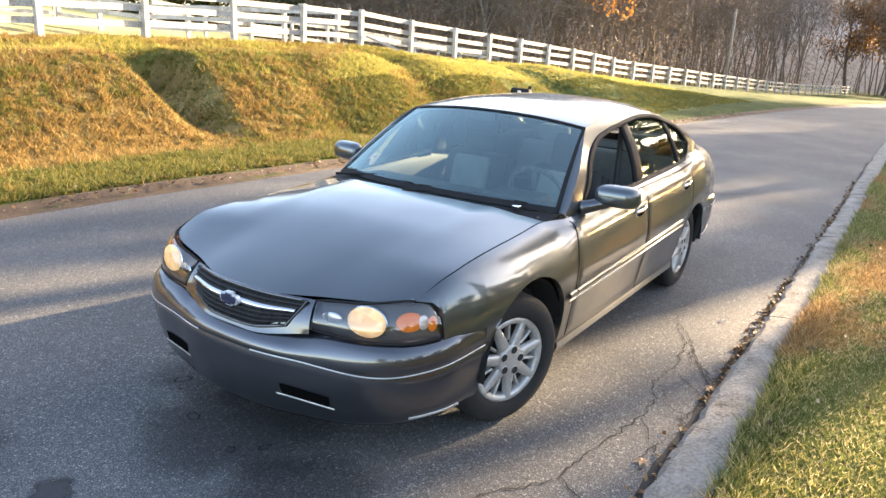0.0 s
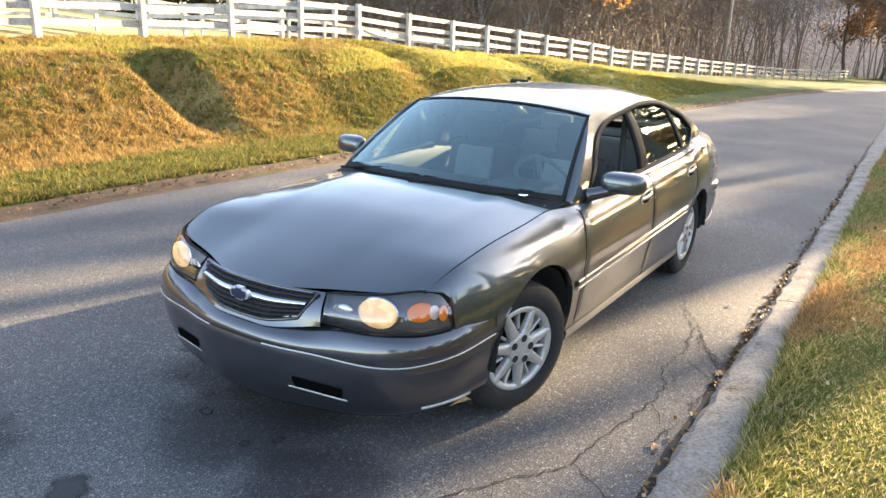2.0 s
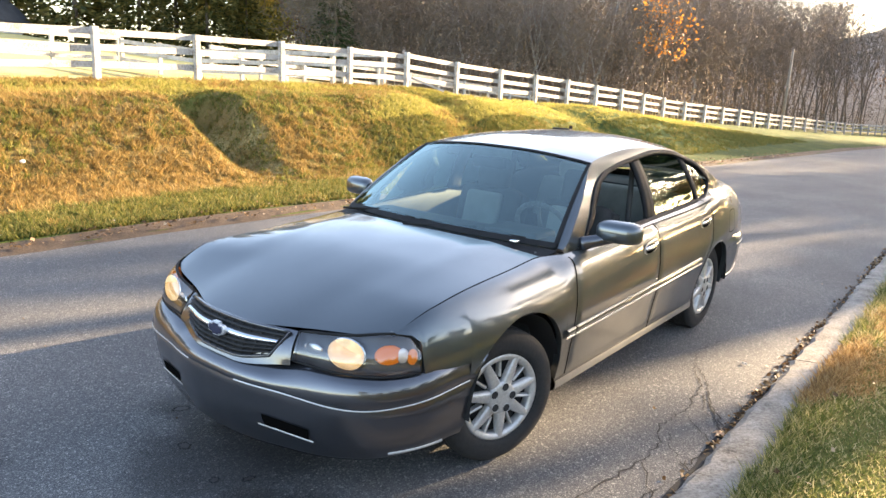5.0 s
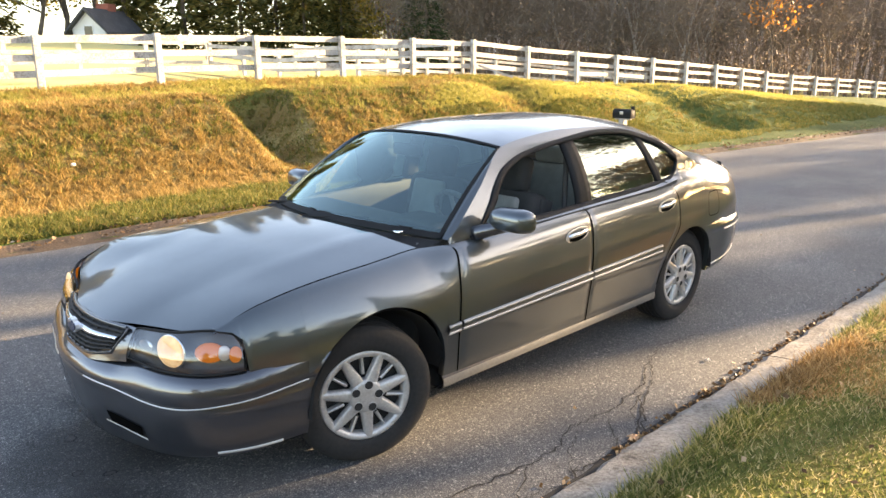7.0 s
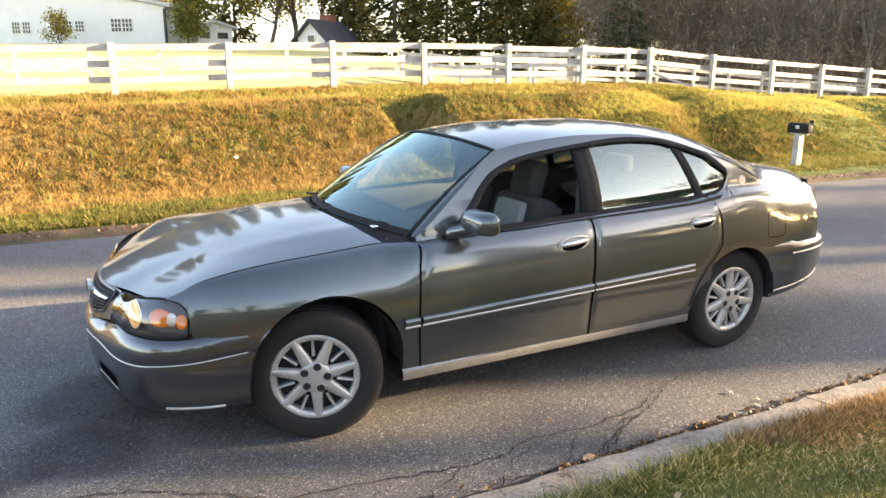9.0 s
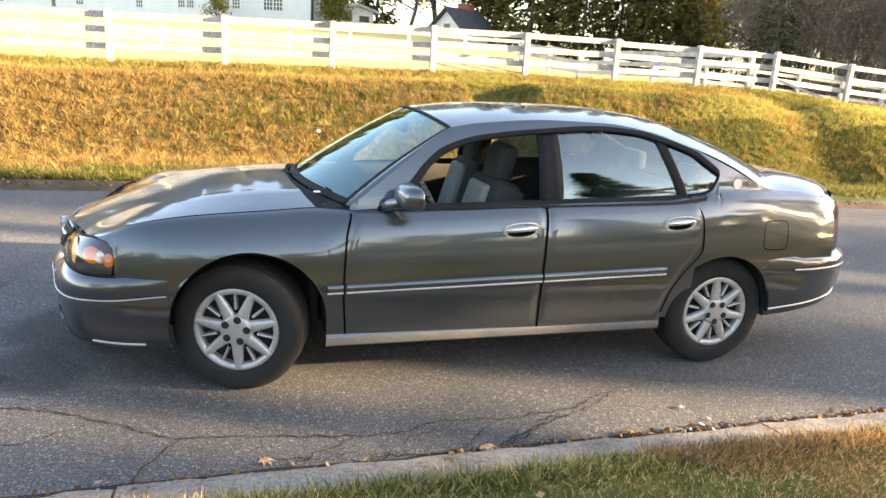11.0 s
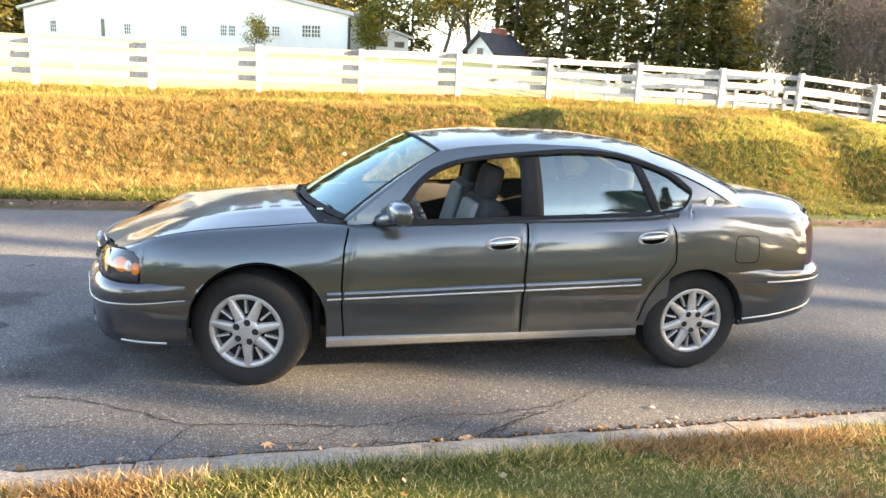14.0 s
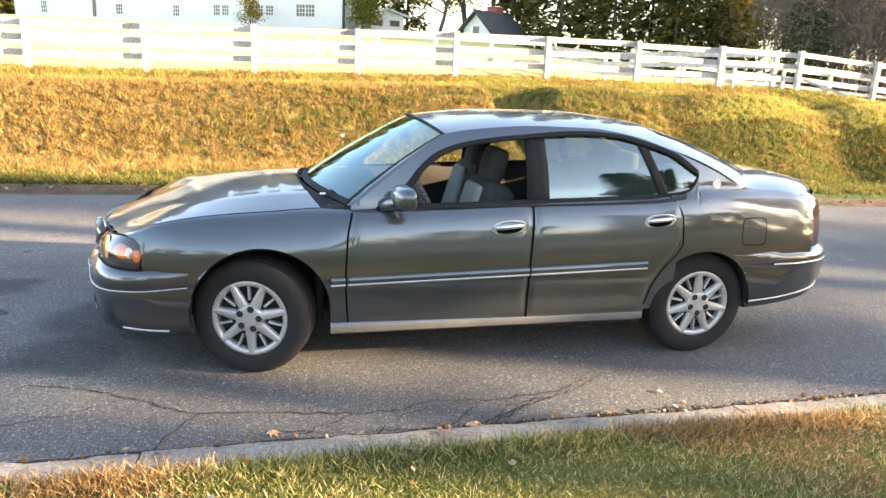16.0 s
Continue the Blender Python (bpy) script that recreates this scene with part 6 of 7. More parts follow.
spots = [(spruce, 6.9, 57, 0, 1.0), (hemlock, 8.9, 51.5, 40, 0.8), (yellow, 10.4, 47.5, 80, 0.8), (yellow, 12.6, 49.5, 10, 0.85), (olive, 16.4, 55, 0, 1.0), (hemlock, 15.6, 47, 130, 1.0), (spruce, 18.6, 53, 50, 1.0), (hemlock, 18.0, 43.6, 200, 1.1), (hemlock, 20.9, 46.5, 70, 1.0), (spruce, 20.6, 41.0, 300, 0.85), (brown, 23.5, 48, 200, 0.8), (hemlock, 24.4, 43, 160, 1.0), (spruce, 24.0, 39.0, 250, 0.8), (yellow, 27.0, 43.5, 33, 0.8), (spruce, 25.9, 37.5, 99, 0.7), (yellow, 28.3, 39.4, 180, 0.75), (spruce, 30.4, 42.5, 15, 0.9), (brown, 33.5, 44, 222, 0.8), (green, 37.0, 50, 40, 0.9), (hemlock, 36.0, 42, 111, 0.9), (olive, 40.0, 44, 310, 0.8), (hemlock, 3.0, 62, 20, 1.1),
         (spruce, -27.5, 75, 60, 1.2), (hemlock, -24.5, 76, 10, 1.2), (spruce, -20.5, 80, 190, 1.25), (hemlock, -16.5, 78, 45, 1.2), (spruce, -12.5, 78, 222, 1.2), (hemlock, -8.8, 75, 140, 1.25), (spruce, -5.0, 73, 77, 1.2), (spruce, -1.0, 69, 15, 1.1), (hemlock, -31.0, 78, 15, 1.2), (spruce, -35.0, 80, 35, 1.2)]
used = set()
for t, x, y, yaw, s in spots:
    if id(t) in used:
        copy_thing(t, pose(x, y, float(land_z(x, y)) - 0.1, 0, 0, yaw)).scale = (s, s, s)
    else:
        used.add(id(t))
        place(t, x, y, yaw, s)
# denser wood behind the barn, added to darken the bonnet's reflections
wood = random.Random(23)
for i in range(16):
    x, y, s = -38 + 2.9 * i + wood.uniform(-0.8, 0.8), 84 - 0.55 * i + wood.uniform(-2, 2), wood.uniform(1.35, 1.6)
    copy_thing(spruce if i % 2 else hemlock, pose(x, y, float(land_z(x, y)) - 0.1, 0, 0, wood.uniform(0, 360))).scale = (s * 1.15, s * 1.15, s)
place(conifer_tree("conifer", "dense dark green cone-shaped conifer", 7.6, 2.0, 4), 27.4, 31.0)
sh = leafy_tree("shrub", "rounded dark green shrub beside the barn", 2.6, 0.08, 21, M_leaf_green, 10, 0.09, 0.25, 0.1, 0.9)
place(sh, 5.2, 48.2, 0, 1.15)
bu = leafy_tree("shrub", "thin yellow shrub before the barn wall", 2.0, 0.05, 25, M_leaf_yellow, 4, 0.08, 0.22, 0.1, 0.6)
place(bu, -2.4, 51.5)
place(leafy_tree("maple_sapling", "small maple with bright orange leaves", 6.0, 0.09, 31, M_leaf_orange, 1, 0.13, 0.4, 3.6, 0.5, "", 0.4), 41.0, 15.5)

# trees on the near side, past the lens, that shade the road
shade = leafy_tree("roadside_tree", "roadside tree with brown autumn leaves", 10.5, 0.26, 41, M_leaf_brown, 9, 0.2, 0.6, 1.8, 0.72, "roadside trees", 0.3)
place(shade, 31.0, -18.5)
for x, y, yaw, s in ((24.0, -12.7, 150, 0.65), (55.0, -18.4, 90, 1.1), (51.0, -13.5, 150, 1.05), (47.0, -9.8, 330, 0.8), (60.0, -14.5, 10, 1.0), (66.0, -18.0, 140, 1.1), (73.0, -21.5, 230, 1.2), (57.0, -12.6, 310, 0.8), (20.0, -16.0, 77, 0.75)):
    m = pose(x, y, float(land_z(x, y)) - 0.1, 0, 0, yaw)
    copy_thing(shade, m).scale = (s, s, s)
# unseen tall conifers and bare-trunked pines added by the road to leave sun strips
cone = conifer_tree("roadside_conifer", "tall dense dark conifer added out of view", 9.5, 1.05, 14, None, 75)
place(cone, 34.0, -10.6)
cone.scale = (0.85, 0.85, 2.0)
# one more across the lawn, mirrored in the rear side glass
copy_thing(cone, pose(14.0, -25.0, float(land_z(14, -25)) - 0.1, 0, 0, 50)).scale = (1.7, 1.7, 1.8)
c2 = copy_thing(cone, pose(36.0, -8.05, float(land_z(36, -8.05)) - 0.1, 0, 0, 70))
c2.scale = (1.0, 1.0, 2.0)
pine = leafy_tree("roadside_pine", "tall bare-trunked pine added out of view beside the road", 16, 0.27, 52, M_needle, 12, 0.16, 0.5, 9.5, 0.7, "roadside pines", 0.62)
place(pine, 22.0, -6.9)
# added high crown: shades the car and lets sun pass under it
canopy = leafy_tree("roadside_pine", "broad pine with a high dense crown added out of view to shade the car", 11.5, 0.24, 57, M_needle, 20, 0.22, 0.45, 6.45, 0.6, "roadside pines", 0.45)
place(canopy, 26.0, -10.5)
canopy.scale = (0.8, 0.8, 1.0)
copy_thing(pine, pose(24.0, -9.05, float(land_z(24, -9.05)) - 0.1))
copy_thing(pine, pose(26.0, -6.85, float(land_z(26, -6.45)) - 0.1, 0, 0, 130))

# wood edge across the lawn, mirrored in the car
thick = leafy_tree("lawn_tree", "dense leafy tree with dark green crown", 12, 0.28, 43, M_leaf_green, 16, 0.26, 0.75, 0.4, 0.7, "dense leafy trees", 0.15)
place(thick, -38.0, -20.0)
row = random.Random(17)
for i in range(27):
    x = -34 + i * 4.2
    y = -19 - max(0, 0.33 * x) + row.uniform(-2.5, 2.0)
    s = row.uniform(0.26, 0.4) if x < 16 else row.uniform(0.4, 0.62)
    copy_thing(thick if i % 3 else shade, pose(x, y, float(land_z(x, y)) - 0.1, 0, 0, row.uniform(0, 360))).scale = (s, s, s)

# more unseen trees, added to keep the sky's glow out of the paint
for i in range(12):
    x, y = 78 + row.uniform(-5, 10), -16 - 3.2 * i
    s = row.uniform(1.1, 1.35)
    copy_thing(thick, pose(x, y, float(land_z(x, y)) - 0.1, 0, 0, row.uniform(0, 360))).scale = (s, s, s)
# unseen undergrowth between those trees, added to block low sky mirrored in the car
rs = np.random.RandomState(70)
n = 5200
ux = rs.uniform(-42, 84, n)
uy = -17 - np.maximum(0, 0.33 * ux) - rs.uniform(0, 6, n)
far_end = rs.rand(n) < 0.3
ux = np.where(far_end, rs.uniform(70, 90, n), ux)
uy = np.where(far_end, rs.uniform(-45, -18, n), uy)
uz = land_z(ux, uy) + rs.uniform(0, 1, n) ** 1.4 * np.where(ux < 16, 1.3, 2.2)
q = leaf_quads([Vector(p) for p in np.stack([ux, uy, uz], 1)], 9, 0.24, 0.5, 71, -9)
half = rs.rand(len(q)) < 0.55
tagged(new("undergrowth", quad_mesh("undergrowth", q[half], M_leaf_green)), "green undergrowth added out of view at the wood edge", "bushes", kind="stuff")
tagged(new("undergrowth", quad_mesh("undergrowth", q[~half], M_leaf_brown)), "brown undergrowth added out of view at the wood edge", "bushes", kind="stuff")

# autumn trees past the road's bend
for x, y, s in ((88, 0.5, 0.9), (93, 4, 0.95), (97, 8, 0.9), (90, -4, 0.85)):
    copy_thing(shade, pose(x, y, float(land_z(x, y)) - 0.1, 0, 0, 37 * x)).scale = (s, s, s)
# pale-barked trees at the wood's edge
M_palebark = rough_mat("pale_bark", [(0.3, (0.26, 0.24, 0.215)), (0.5, (0.42, 0.4, 0.37)), (0.7, (0.55, 0.53, 0.5))], 4, 18, 0.85, 0.4, 0.01)
V, F, tips = skeleton_tree(9.0, 0.12, 97, 0.4, 2, 0.3)
birch = tagged(empty("bare_birch"), "bare pale-barked tree at the edge of the woods", "tree", "pale bare trees")
t = new("trunk", mesh_of("trunk", V, F, M_palebark, True))
t.parent = birch
place(birch, 43.5, 25.8)
for x, y, yaw in ((44.0, 26.9, 80), (43.2, 23.4, 200), (46.5, 23.8, 140), (48.5, 24.9, 300), (43.5, 32.4, 20), (51.0, 17.6, 250)):
    copy_thing(birch, pose(x, y, float(land_z(x, y)) - 0.1, 0, 0, yaw)).scale = (1, 1, 0.85 + 0.001 * yaw)

# ---- bare woods ----
variants = []
for k in range(8):
    V, F, tips = skeleton_tree(8.0 + 0.75 * k, 0.05 + 0.011 * (k % 4), 60 + k, 0.42, 3 if k % 4 == 0 else 2, 0.3)
    variants.append((np.array([tuple(v) for v in V]), np.array(F), np.array([tuple(p) for p in tips])))
allv, allf, tipsall, off = [], [], [], 0
rs = np.random.RandomState(12)
count = 0
while count < 700:
    az, dist = radians(rs.uniform(-1, 52)), rs.uniform(46, 112) ** 1.0
    x, y = -3 + dist * math.cos(az), -3 + dist * math.sin(az)
    if y < float(fence_y(x)) + 5.0 and x < 84:
        continue
    if -0.5 < (y - float(kerb_edge(x))) and y < float(far_edge(x)) + 2.5:
        continue
    if az < radians(9) and rs.rand() < 0.55:
        continue
    v, f, tp = variants[rs.randint(8)]
    s, a = rs.uniform(0.75, 1.1) * (dist * 0.125 + 2.6) / float(v[:, 2].max()), rs.uniform(0, 6.28)
    R = np.array([[math.cos(a), -math.sin(a), 0], [math.sin(a), math.cos(a), 0], [0, 0, 1]]) * s
    base = np.array([x, y, float(land_z(x, y))])
    allv.append(v @ R.T + base)
    allf.append(f + off)
    off += len(v)
    tipsall.append((tp @ R.T + base)[:: (3 if len(tp) > 100 else 1)])
    count += 1
vv, ff = np.concatenate(allv), np.concatenate(allf)
me = bpy.data.meshes.new("bare_woods")
me.vertices.add(len(vv))
me.vertices.foreach_set("co", vv.astype(np.float32).ravel())
me.loops.add(len(ff) * 4)
me.loops.foreach_set("vertex_index", ff.astype(np.int32).ravel())
me.polygons.add(len(ff))
me.polygons.foreach_set("loop_start", np.arange(len(ff), dtype=np.int32) * 4)
M_greybark = rough_mat("grey_bark", [(0.3, (0.13, 0.108, 0.09)), (0.7, (0.23, 0.19, 0.157))], 0.6, 12, 0.95, 0.3, 0.02)
me.materials.append(M_greybark)
me.update(calc_edges=True)
tagged(new("bare_woods", me), "bare grey autumn woods beyond the fence", "woods", kind="stuff")
# thin rest of brown leaves, and brush under the trees
tp = np.concatenate(tipsall)
rs2 = np.random.RandomState(90)
pick = tp[rs2.rand(len(tp)) < 0.22]
q1 = leaf_quads([Vector(p) for p in pick], 2, 0.08, 0.5, 77, -9)
c = np.repeat(tp, 7, 0) + rs2.normal(0, 0.8, (len(tp) * 7, 3))
d = rs2.normal(0, 1, c.shape) * np.array([0.6, 0.6, 0.5]) + np.array([0, 0, 0.45])
d *= (rs2.uniform(0.4, 1.2, (len(c), 1)) / np.linalg.norm(d, axis=1)[:, None])
u = np.cross(d, rs2.normal(0, 1, c.shape))
u *= (0.014 / np.linalg.norm(u, axis=1))[:, None]
tagged(new("bare_twigs", quad_mesh("bare_twigs", np.stack([c - u, c + u, c + d + u * 0.4, c + d - u * 0.4], 1), M_greybark)), "fine grey twigs of the bare woods", "twigs", kind="stuff")
n = 20000
az, dist = np.radians(rs.uniform(-1, 51, n)), rs.uniform(44, 108, n)
bx, by = -3 + dist * np.cos(az), -3 + dist * np.sin(az)
ok = (by > fence_y(bx) + 4.5) & ~((by < far_edge(bx) + 2.5) & (by > kerb_edge(bx) - 1))
bx, by = bx[ok], by[ok]
bz = land_z(bx, by) + rs.gamma(1.7, 1.6, len(bx)) * (0.5 + dist[ok] / 110)
q2 = leaf_quads([Vector(p) for p in np.stack([bx, by, bz], 1)], 9, 0.075, 0.6, 78, -9)
# brush leaf colours are paled a little towards the haze behind
tagged(new("woodland_brush", quad_mesh("woodland_brush", np.concatenate([q1, q2]), leaf_mat("brush_leaves", [(0.0, (0.13, 0.10, 0.078)), (0.5, (0.23, 0.175, 0.13)), (1.0, (0.33, 0.25, 0.18))]))), "brown brush and last leaves in the woods", "brush", kind="stuff")

# wooded ridge far behind; pale colours and a faint glow stand in for haze
rows = []
for i in range(60):
    az = radians(-8 + 60 * i / 59)
    hgt = 13 * (1 - float(sstep(38, 51, math.degrees(az)))) * (0.92 + 0.08 * math.sin(i * 0.9))
    ca, sa = math.cos(az), math.sin(az)
    rows.append([Vector((-3 + d * ca, -3 + d * sa, z)) for d, z in ((112, -4), (118, hgt * 0.35), (128, hgt * 0.75), (140, hgt), (170, hgt * 0.9))])
bm = grid_bm(rows)
bmesh.ops.recalc_face_normals(bm, faces=bm.faces[:])
me = bpy.data.meshes.new("backdrop")
bm.to_mesh(me)
bm.free()
M_hazed_ridge = rough_mat("hazed_ridge", [(0.3, (0.3, 0.25, 0.21)), (0.5, (0.42, 0.36, 0.31)), (0.7, (0.52, 0.46, 0.4))], 0.12, 1.4, 1.0, 0.6, 0.5)
_b = M_hazed_ridge.node_tree.nodes["Principled BSDF"]
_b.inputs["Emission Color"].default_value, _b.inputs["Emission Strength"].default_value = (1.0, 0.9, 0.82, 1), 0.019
me.materials.append(M_hazed_ridge)
tagged(new("backdrop", me), "distant brown wooded ridge, haze painted in as a glow", "ridge", kind="structure")


# ---- grass, leaves, cracks ----
def blades(x, y, h, lean, seed, width=0.006, hz=None):
    rs = np.random.RandomState(seed)
    n = len(x)
    z = land_z(x, y) - 0.005 if hz is None else hz
    a = rs.uniform(0, 6.283, n)
    w = width * rs.uniform(0.6, 1.4, n)
    b = rs.uniform(0, 6.283, n)
    ln = lean * rs.uniform(0.2, 1.2, n) * h
    p = np.stack([x, y, z], 1)
    s = np.stack([np.cos(a) * w, np.sin(a) * w, np.zeros(n)], 1)
    t = p + np.stack([np.cos(b) * ln, np.sin(b) * ln, h], 1)
    return np.stack([p - s, p + s, t], 1)


def clumped(n, x0, x1, y0, y1, seed, clump=0.05, per=9):
    rs = np.random.RandomState(seed)
    m = n // per
    cx, cy = rs.uniform(x0, x1, m), rs.uniform(y0, y1, m)
    return np.repeat(cx, per) + rs.normal(0, clump, m * per), np.repeat(cy, per) + rs.normal(0, clump, m * per)


rs = np.random.RandomState(5)
# lawn by the kerb
n = 430000
wide = rs.rand(n) < 0.3
x = np.where(wide, rs.normal(2, 6.5, n), rs.uniform(-4.5, 9.0, n) + rs.normal(0, 0.8, n))
y = -1.66 - np.where(wide, 9.0, 4.3) * rs.uniform(0, 1, n) ** 1.5
edge = kerb_edge(x) - KERB_W + 0.03 + 0.03 * vnoise(x * 2.6, 0 * x, 44) + 0.025 * vnoise(x * 9, 0 * x, 45) + 0.02 * rs.rand(n) ** 2
ok = y < edge
x, y = x[ok], y[ok]
patch = 1.5 * vnoise(x * 2.2, y * 2.2, 14) + 1.0 * vnoise(x * 5, y * 5, 15) + 0.5 * vnoise(x * 17, y * 17, 27) + rs.normal(0, 0.13, len(x))
from_kerb = kerb_edge(x) - KERB_W - y
patch -= 0.36 * (1 - sstep(0.08, 0.34, from_kerb))
h = rs.uniform(0.012, 0.036, len(x)) * (1 + 0.35 * vnoise(x * 3, y * 3, 16)) * np.where(rs.rand(len(x)) < 0.05, 1.5, 1.0)
h = np.minimum(h * (1 + 1.2 * (1 - sstep(0.06, 0.22, from_kerb))), 0.075)
lz = np.where(y > kerb_edge(x) - KERB_W - 0.03, road_z(x) + 0.016, land_z(x, y) - 0.005)
M_straw = leaf_mat("straw_blades", [(0.0, (0.18, 0.12, 0.055)), (0.4, (0.39, 0.285, 0.14)), (0.75, (0.53, 0.41, 0.215)), (1.0, (0.65, 0.54, 0.34))])
for nm, sel, mat, lab in (("lawn_grass", patch < -0.02, M_blade_green, "short green and yellow lawn grass"), ("dry_lawn_grass", (patch >= -0.02) & (patch < 0.15), M_straw, "dry straw-coloured lawn grass"), ("dry_lawn_grass", patch >= 0.15, M_blade_brown, "brown worn lawn grass")):
    tagged(new(nm, tri_mesh(nm, blades(x[sel], y[sel], h[sel], 1.2, 6, 0.0042, lz[sel]), mat)), lab, "grass", kind="stuff")

# bank: tall dry tufts on the face, shorter green growth at the foot and on top
PER = 20
b1, b2 = clumped(520000, -6.5, 13, 4.8, 11.2, 8, 0.035, PER), clumped(210000, -10, 30, 4.6, 11.2, 9, 0.05, PER)
bx, by = np.concatenate([b1[0], b2[0]]), np.concatenate([b1[1], b2[1]])
rc = np.random.RandomState(31)
tone = np.repeat(rc.rand(len(bx) // PER), PER)
tall = np.repeat(rc.gamma(3.5, 0.29, len(bx) // PER), PER)
e, f = far_edge(bx), fence_y(bx)
gully = (bx > 2.85 - 0.04 * (by - 7)) & (bx < 3.9 + 0.2 * (by - 6.9)) & (by > 6.1) & (by < 10.1)
dr = dry_and_shade(bx, by) + 0.3 * vnoise(bx * 1.3, by * 1.3, 17) + 0.2 * vnoise(bx * 4, by * 4, 18) + 0.3 * (tone - 0.5)
dr = np.where(gully, np.maximum(dr, 0.6), dr)
hh = np.where(dr > 0.5, 0.05 * tall * rs.uniform(0.5, 1.3, len(bx)), rs.uniform(0.03, 0.085, len(bx)) * (0.6 + 0.4 * tall))
hh = np.clip(hh, 0.015, 0.2) * np.where(gully, 0.6, 1.0)
ok = (by > e + 0.3) & (by < f + 0.3)
mixed = 0.9 * tone + 0.45 * vnoise(bx * 1.1, by * 1.1, 26) + 0.35 * vnoise(bx * 0.45, by * 0.6, 33) - 0.38 * sstep(4.0, 6.5, bx) + 0.1 * (1 - sstep(2.0, 4.0, bx)) - 0.42 * (1 - sstep(1.0, 2.1, by - e))
# gully tufts held to dark russet, shade put into their colour
mixed = np.where(gully, np.clip(mixed - 0.4, 0.09, 0.36), mixed)
for nm, sel, mat, lab in (
        ("bank_grass", ok & (dr > 0.5) & (mixed > 0.8), M_blade_gold, "dry golden grass tufts on the bank"),
        ("bank_grass", ok & (dr > 0.5) & (mixed <= 0.8) & (mixed > 0.47), M_blade_dry, "dry yellow grass tufts on the bank"),
        ("bank_grass", ok & (dr > 0.5) & (mixed <= 0.47) & (mixed > 0.14), M_blade_russet, "russet brown grass tufts on the bank"),
        ("bank_grass", ok & (dr > 0.5) & (mixed <= 0.14), M_blade_olive, "olive green grass tufts on the bank"),
        ("bank_top_grass", ok & (dr <= 0.5) & (by > f - 3.0), M_blade_sunlit, "yellow-green mown grass on top of the bank, painted sunlit"),
        ("verge_grass", ok & (dr <= 0.5) & (by <= f - 3.0), M_blade_verge, "green grass along the road verge")):
    tagged(new(nm, tri_mesh(nm, blades(bx[sel], by[sel], hh[sel], 1.1, 9, 0.0085), mat)), lab, "grass", kind="stuff")


# fallen leaves
def litter(x, y, z, size, seed):
    rs = np.random.RandomState(seed)
    n = len(x)
    c = np.stack([x, y, z + 0.008], 1)
    a = rs.uniform(0, 6.283, n)
    s = size * rs.uniform(0.5, 1.4, n)
    u = np.stack([np.cos(a) * s, np.sin(a) * s, rs.uniform(-0.3, 0.6, n) * s], 1)
    v = np.stack([-np.sin(a) * s * 0.6, np.cos(a) * s * 0.6, rs.uniform(-0.3, 0.6, n) * s], 1)
    return np.stack([c - u, c - v, c + u, c + v + np.array([0, 0, 0.004])], 1)


n = 1500
x = rs.uniform(-3.5, 9, n)
dens = 0.35 + 0.65 * (vnoise(x * 2.4, 0 * x, 19) > -0.05)
x = x[rs.rand(n) < dens]
y = kerb_edge(x) + np.abs(rs.normal(0, 0.035, len(x))) - 0.012
q1 = litter(x, y, np.maximum(road_height(x, y), -0.03), 0.016, 20)
x = rs.uniform(-4, 9, 900)
y = -1.9 - 4.4 * rs.rand(900)
q2 = litter(x, y, land_z(x, y) + 0.03, 0.017, 21)
x = rs.uniform(-6, 22, 1500)
y = far_edge(x) + np.abs(rs.normal(0, 0.2, 1500))
q3 = litter(x, y, np.maximum(land_z(x, y), road_z(x)) + 0.035, 0.022, 22)
x, y = rs.normal(0.92, 0.1, 60), rs.normal(-1.59, 0.05, 60)
q5 = litter(x, y, road_height(x, y) + rs.uniform(0, 0.03, 60), 0.013, 24)
tagged(new("twig_debris", quad_mesh("twig_debris", q5, leaf_mat("pale_debris", [(0.0, (0.06, 0.05, 0.04)), (0.5, (0.3, 0.28, 0.25)), (1.0, (0.55, 0.52, 0.47))], 0.1))), "pale dry debris heaped in the gutter", "debris", kind="stuff")
x, y = rs.uniform(-6, 16, 60), rs.uniform(-1.3, 4.2, 60)
q4 = litter(x, y, road_height(x, y) - 0.004, 0.012, 23)
tagged(new("fallen_leaves", quad_mesh("fallen_leaves", np.concatenate([q1, q2, q3, q4]), M_leaf_litter)), "brown fallen leaves in the gutter and grass", "leaves", kind="stuff")


def single_leaf(x, y, s, mat, label):
    bm = bmesh.new()
    pts = [(0.9, 0), (0.35, 0.3), (0.45, 0.75), (0, 0.45), (-0.5, 0.7), (-0.35, 0.2), (-1.0, 0.05), (-0.4, -0.25), (-0.45, -0.7), (0.05, -0.45), (0.5, -0.7), (0.4, -0.25)]
    c = bm.verts.new((0, 0, 0.012))
    vs = [bm.verts.new((px * s, py * s, 0.004 + 0.012 * (i % 2))) for i, (px, py) in enumerate(pts)]
    for i in range(len(vs)):
        bm.faces.new((c, vs[i], vs[(i + 1) % len(vs)]))
    me = bpy.data.meshes.new("fallen_leaf")
    bm.to_mesh(me)
    bm.free()
    me.materials.append(mat)
    ob = tagged(new("fallen_leaf", me), label, "leaf")
    ob.matrix_world = pose(x, y, float(road_height(x, y)), 0, 0, 40 * x)


M_tanleaf = rough_mat("tan_leaf", [(0.3, (0.42, 0.22, 0.10)), (0.7, (0.6, 0.4, 0.24))], 20, 90, 0.8, 0.3, 0.003)
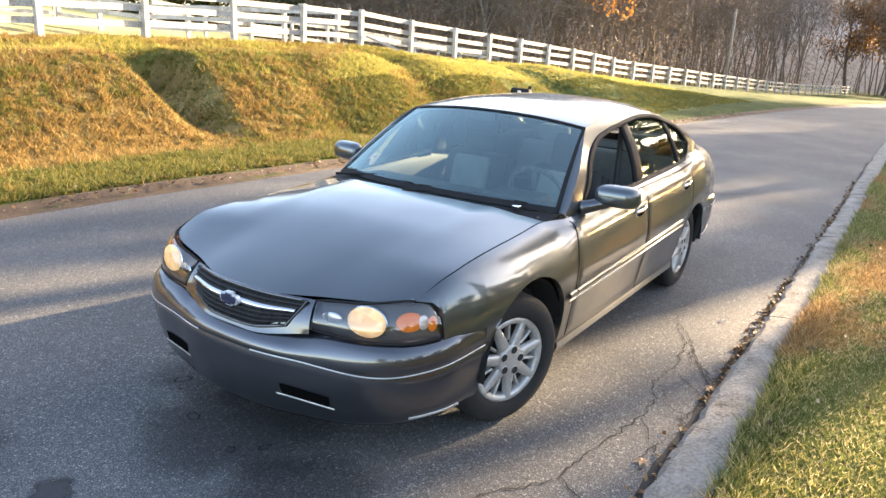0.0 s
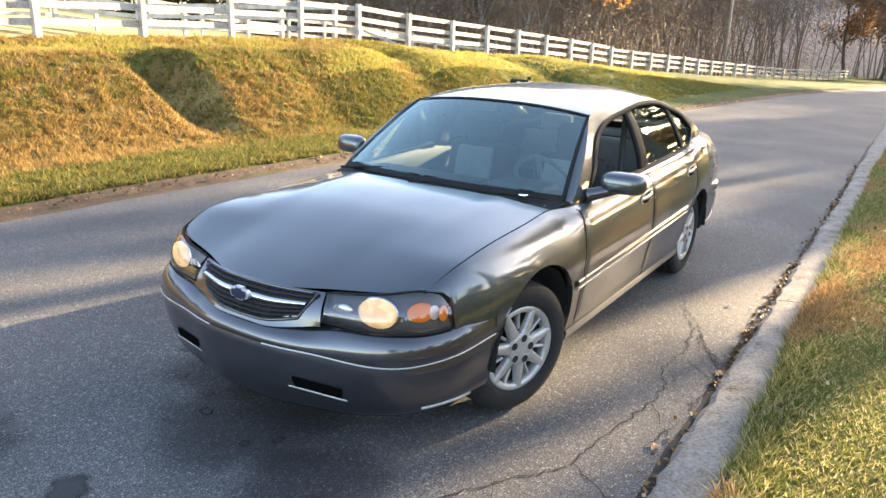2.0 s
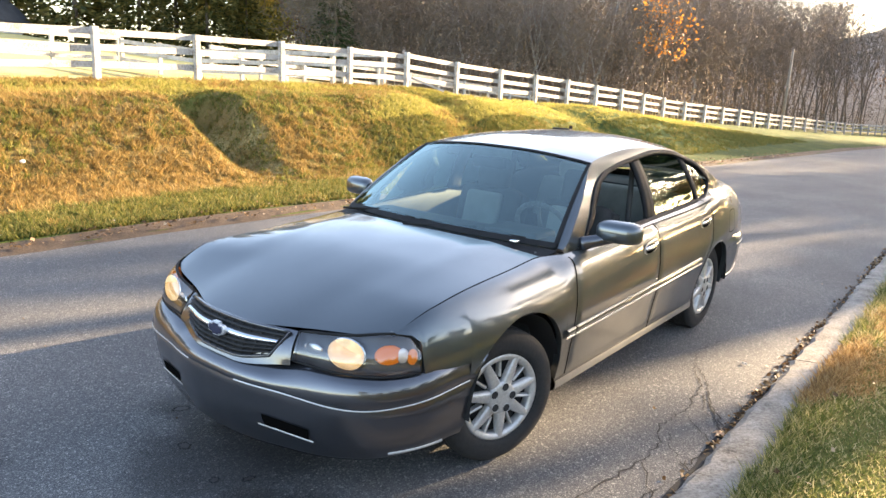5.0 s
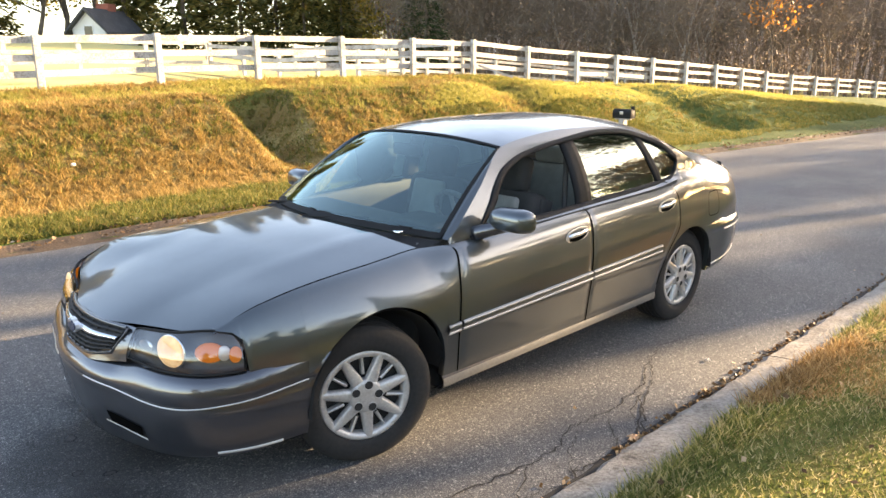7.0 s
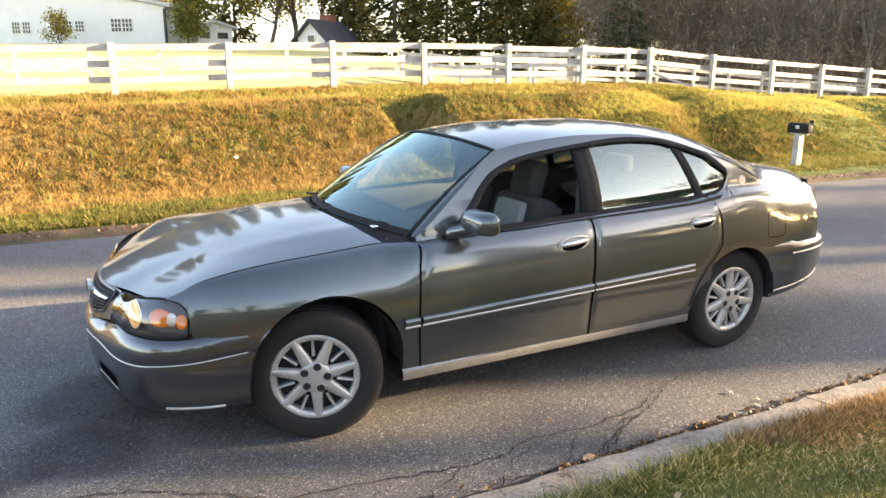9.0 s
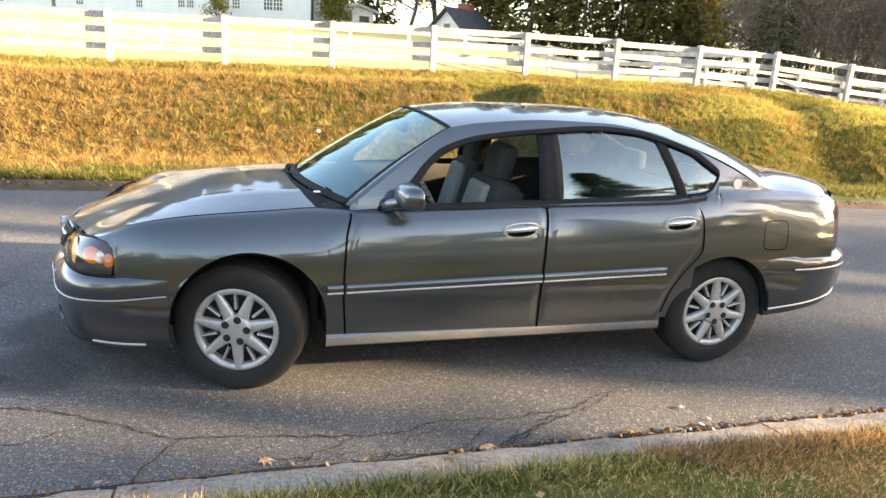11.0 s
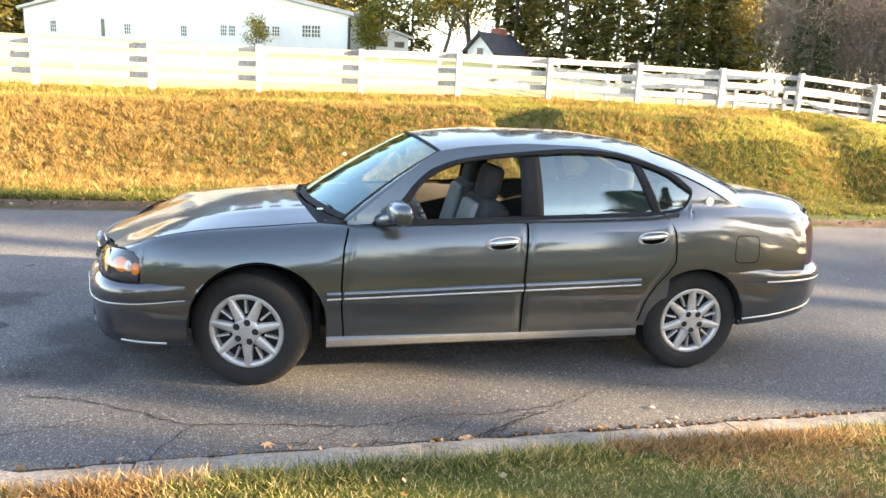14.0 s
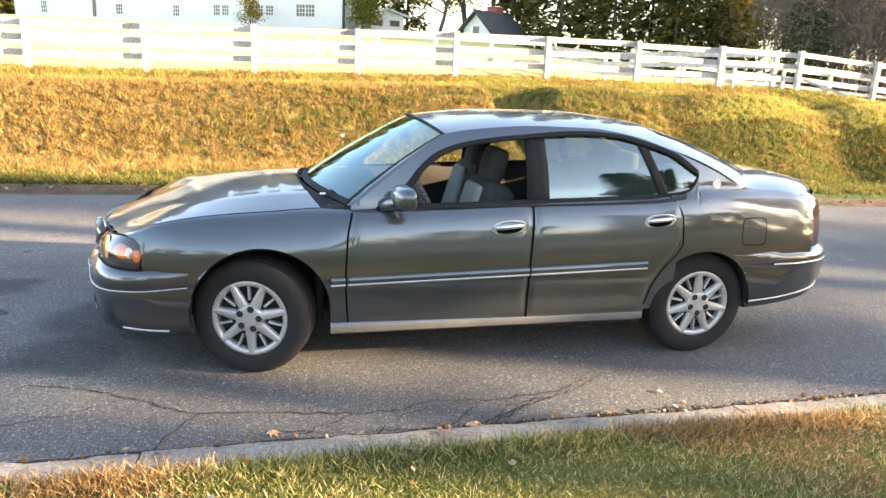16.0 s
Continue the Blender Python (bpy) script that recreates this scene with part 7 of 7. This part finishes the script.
M_paleleaf = rough_mat("pale_leaf", [(0.3, (0.6, 0.56, 0.5)), (0.7, (0.75, 0.72, 0.66))], 20, 90, 0.8, 0.2, 0.002)
single_leaf(-1.28, -1.5, 0.045, M_tanleaf, "tan fallen leaf lying on the asphalt")
single_leaf(0.897, -1.326, 0.026, M_paleleaf, "small pale leaf lying on the asphalt")
single_leaf(-0.27, -1.545, 0.05, M_tanleaf, "curled tan leaf lying in the gutter")


# cracks, oil stains and dark patches in the asphalt
def crack(points, w, seed):
    rng = random.Random(seed)
    pts = []
    for a, b in zip(points[:-1], points[1:]):
        a, b = Vector((*a, 0)), Vector((*b, 0))
        n = max(2, int((b - a).length / 0.03))
        for i in range(n):
            q = a.lerp(b, i / n)
            pts.append(q + Vector((rng.gauss(0, 0.008), rng.gauss(0, 0.008), 0)))
    pts.append(Vector((*points[-1], 0)))
    bm = bmesh.new()
    rows = []
    for i, p in enumerate(pts):
        d = (pts[min(i + 1, len(pts) - 1)] - pts[max(i - 1, 0)]).normalized()
        s = Vector((-d.y, d.x, 0)) * (w * rng.uniform(0.25, 1.0) * 0.5)
        for k in (p - s, p + s):
            k.z = float(road_height(k.x, k.y)) + 0.0035
        rows.append([p - s, p + s])
        rows[-1][0].z = rows[-1][1].z = float(road_height(p.x, p.y)) + 0.0035
    part("crack", grid_bm(rows, True), M_crack, road, smooth=False)


for n, (pts, w) in enumerate([
    ([(-2.57, -0.83), (-2.27, -0.9), (-2.0, -1.05), (-1.83, -1.16), (-1.66, -1.25), (-1.4, -1.26), (-1.08, -1.32), (-0.85, -1.35), (-0.67, -1.35), (-0.41, -1.26), (-0.1, -1.3), (0.29, -1.24), (0.52, -1.12)], 0.012),
    ([(-1.65, -1.26), (-1.74, -1.4), (-1.82, -1.56), (-1.83, -1.65)], 0.014), ([(-0.22, -1.62), (-0.12, -1.49), (0.12, -1.36), (0.25, -1.3)], 0.012),
    ([(0.61, -1.1), (0.35, -1.26), (-0.01, -1.36), (-0.26, -1.55)], 0.010), ([(-0.88, -1.36), (-1.05, -1.46), (-1.2, -1.56)], 0.009),
    ([(-1.25, -1.46), (-1.09, -1.5), (-0.87, -1.55), (-0.69, -1.51)], 0.008), ([(5.4, 0.3), (5.69, -0.02), (6.26, -0.36), (6.2, -0.9)], 0.02),
    ([(-2.0, -1.05), (-2.3, -1.2), (-2.7, -1.3), (-3.2, -1.32)], 0.008), ([(0.52, -1.12), (0.9, -1.0), (1.3, -1.08)], 0.007),
    ([(0.13, -1.33), (-0.01, -1.41), (-0.14, -1.49), (-0.3, -1.57)], 0.014), ([(-0.15, -1.49), (-0.2, -1.57)], 0.012), ([(-0.17, -1.31), (-0.31, -1.44), (-0.4, -1.53), (-0.33, -1.57)], 0.008),
    ([(-0.72, -1.5), (-0.79, -1.57)], 0.012), ([(-0.73, -1.53), (-0.55, -1.55), (-0.47, -1.54), (-0.42, -1.55)], 0.01), ([(-0.48, -1.34), (-0.59, -1.39), (-0.73, -1.5)], 0.008)]):
    crack(pts, w, n)
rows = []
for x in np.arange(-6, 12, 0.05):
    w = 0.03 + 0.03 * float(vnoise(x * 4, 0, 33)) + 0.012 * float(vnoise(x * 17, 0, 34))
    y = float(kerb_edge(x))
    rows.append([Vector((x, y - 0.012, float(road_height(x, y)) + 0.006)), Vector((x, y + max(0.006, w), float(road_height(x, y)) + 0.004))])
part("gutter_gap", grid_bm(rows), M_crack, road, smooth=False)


def blotch(x, y, rx_, ry_, seed, strength=1.0):
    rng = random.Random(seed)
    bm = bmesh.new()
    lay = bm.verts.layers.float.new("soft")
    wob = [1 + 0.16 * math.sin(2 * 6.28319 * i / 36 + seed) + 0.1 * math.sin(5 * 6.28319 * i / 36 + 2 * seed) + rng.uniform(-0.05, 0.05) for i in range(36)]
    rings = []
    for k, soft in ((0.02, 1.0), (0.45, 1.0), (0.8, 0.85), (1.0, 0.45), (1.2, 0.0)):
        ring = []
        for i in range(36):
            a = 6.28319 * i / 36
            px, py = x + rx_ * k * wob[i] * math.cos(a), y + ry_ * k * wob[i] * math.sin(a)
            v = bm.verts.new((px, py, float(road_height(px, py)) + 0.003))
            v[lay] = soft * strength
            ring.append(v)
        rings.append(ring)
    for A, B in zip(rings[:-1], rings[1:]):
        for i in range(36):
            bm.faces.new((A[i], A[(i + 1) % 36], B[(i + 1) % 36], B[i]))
    part("oil_stain", bm, M_blotch, road, smooth=False)


# small dark oil stains
for n, (x, y, a, b) in enumerate([(-3.08, 0.28, 0.085, 0.09), (-2.43, -0.01, 0.02, 0.025), (-2.32, -0.11, 0.025, 0.02), (-2.14, 0.71, 0.04, 0.03), (-1.95, 1.0, 0.05, 0.03), (-2.35, 0.35, 0.03, 0.03), (-3.3, 1.9, 0.03, 0.03)]):
    blotch(x, y, a, b, n)

# broad, fainter dark patches on the road around the car's nose
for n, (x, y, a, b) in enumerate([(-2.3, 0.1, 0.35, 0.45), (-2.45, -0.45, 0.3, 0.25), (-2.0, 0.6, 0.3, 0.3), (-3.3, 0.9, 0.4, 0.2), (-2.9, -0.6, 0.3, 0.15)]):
    blotch(x, y, a, b, 40 + n, 0.4)

# scrap of white litter at the foot of the bank
bm = bmesh.new()
bmesh.ops.create_icosphere(bm, subdivisions=2, radius=0.03)
for v in bm.verts:
    v.co = Vector((v.co.x * 1.2, v.co.y * 0.7, v.co.z * 0.8)) * (1 + 0.25 * math.sin(40 * v.co.x) * math.cos(33 * v.co.z))
me = bpy.data.meshes.new("litter_scrap")
bm.to_mesh(me)
bm.free()
me.materials.append(M_paleleaf)
tagged(new("litter_scrap", me), "crumpled scrap of pale litter on the bank grass", "litter").matrix_world = pose(-0.09, 7.58, float(land_z(-0.09, 7.58)) + 0.06)
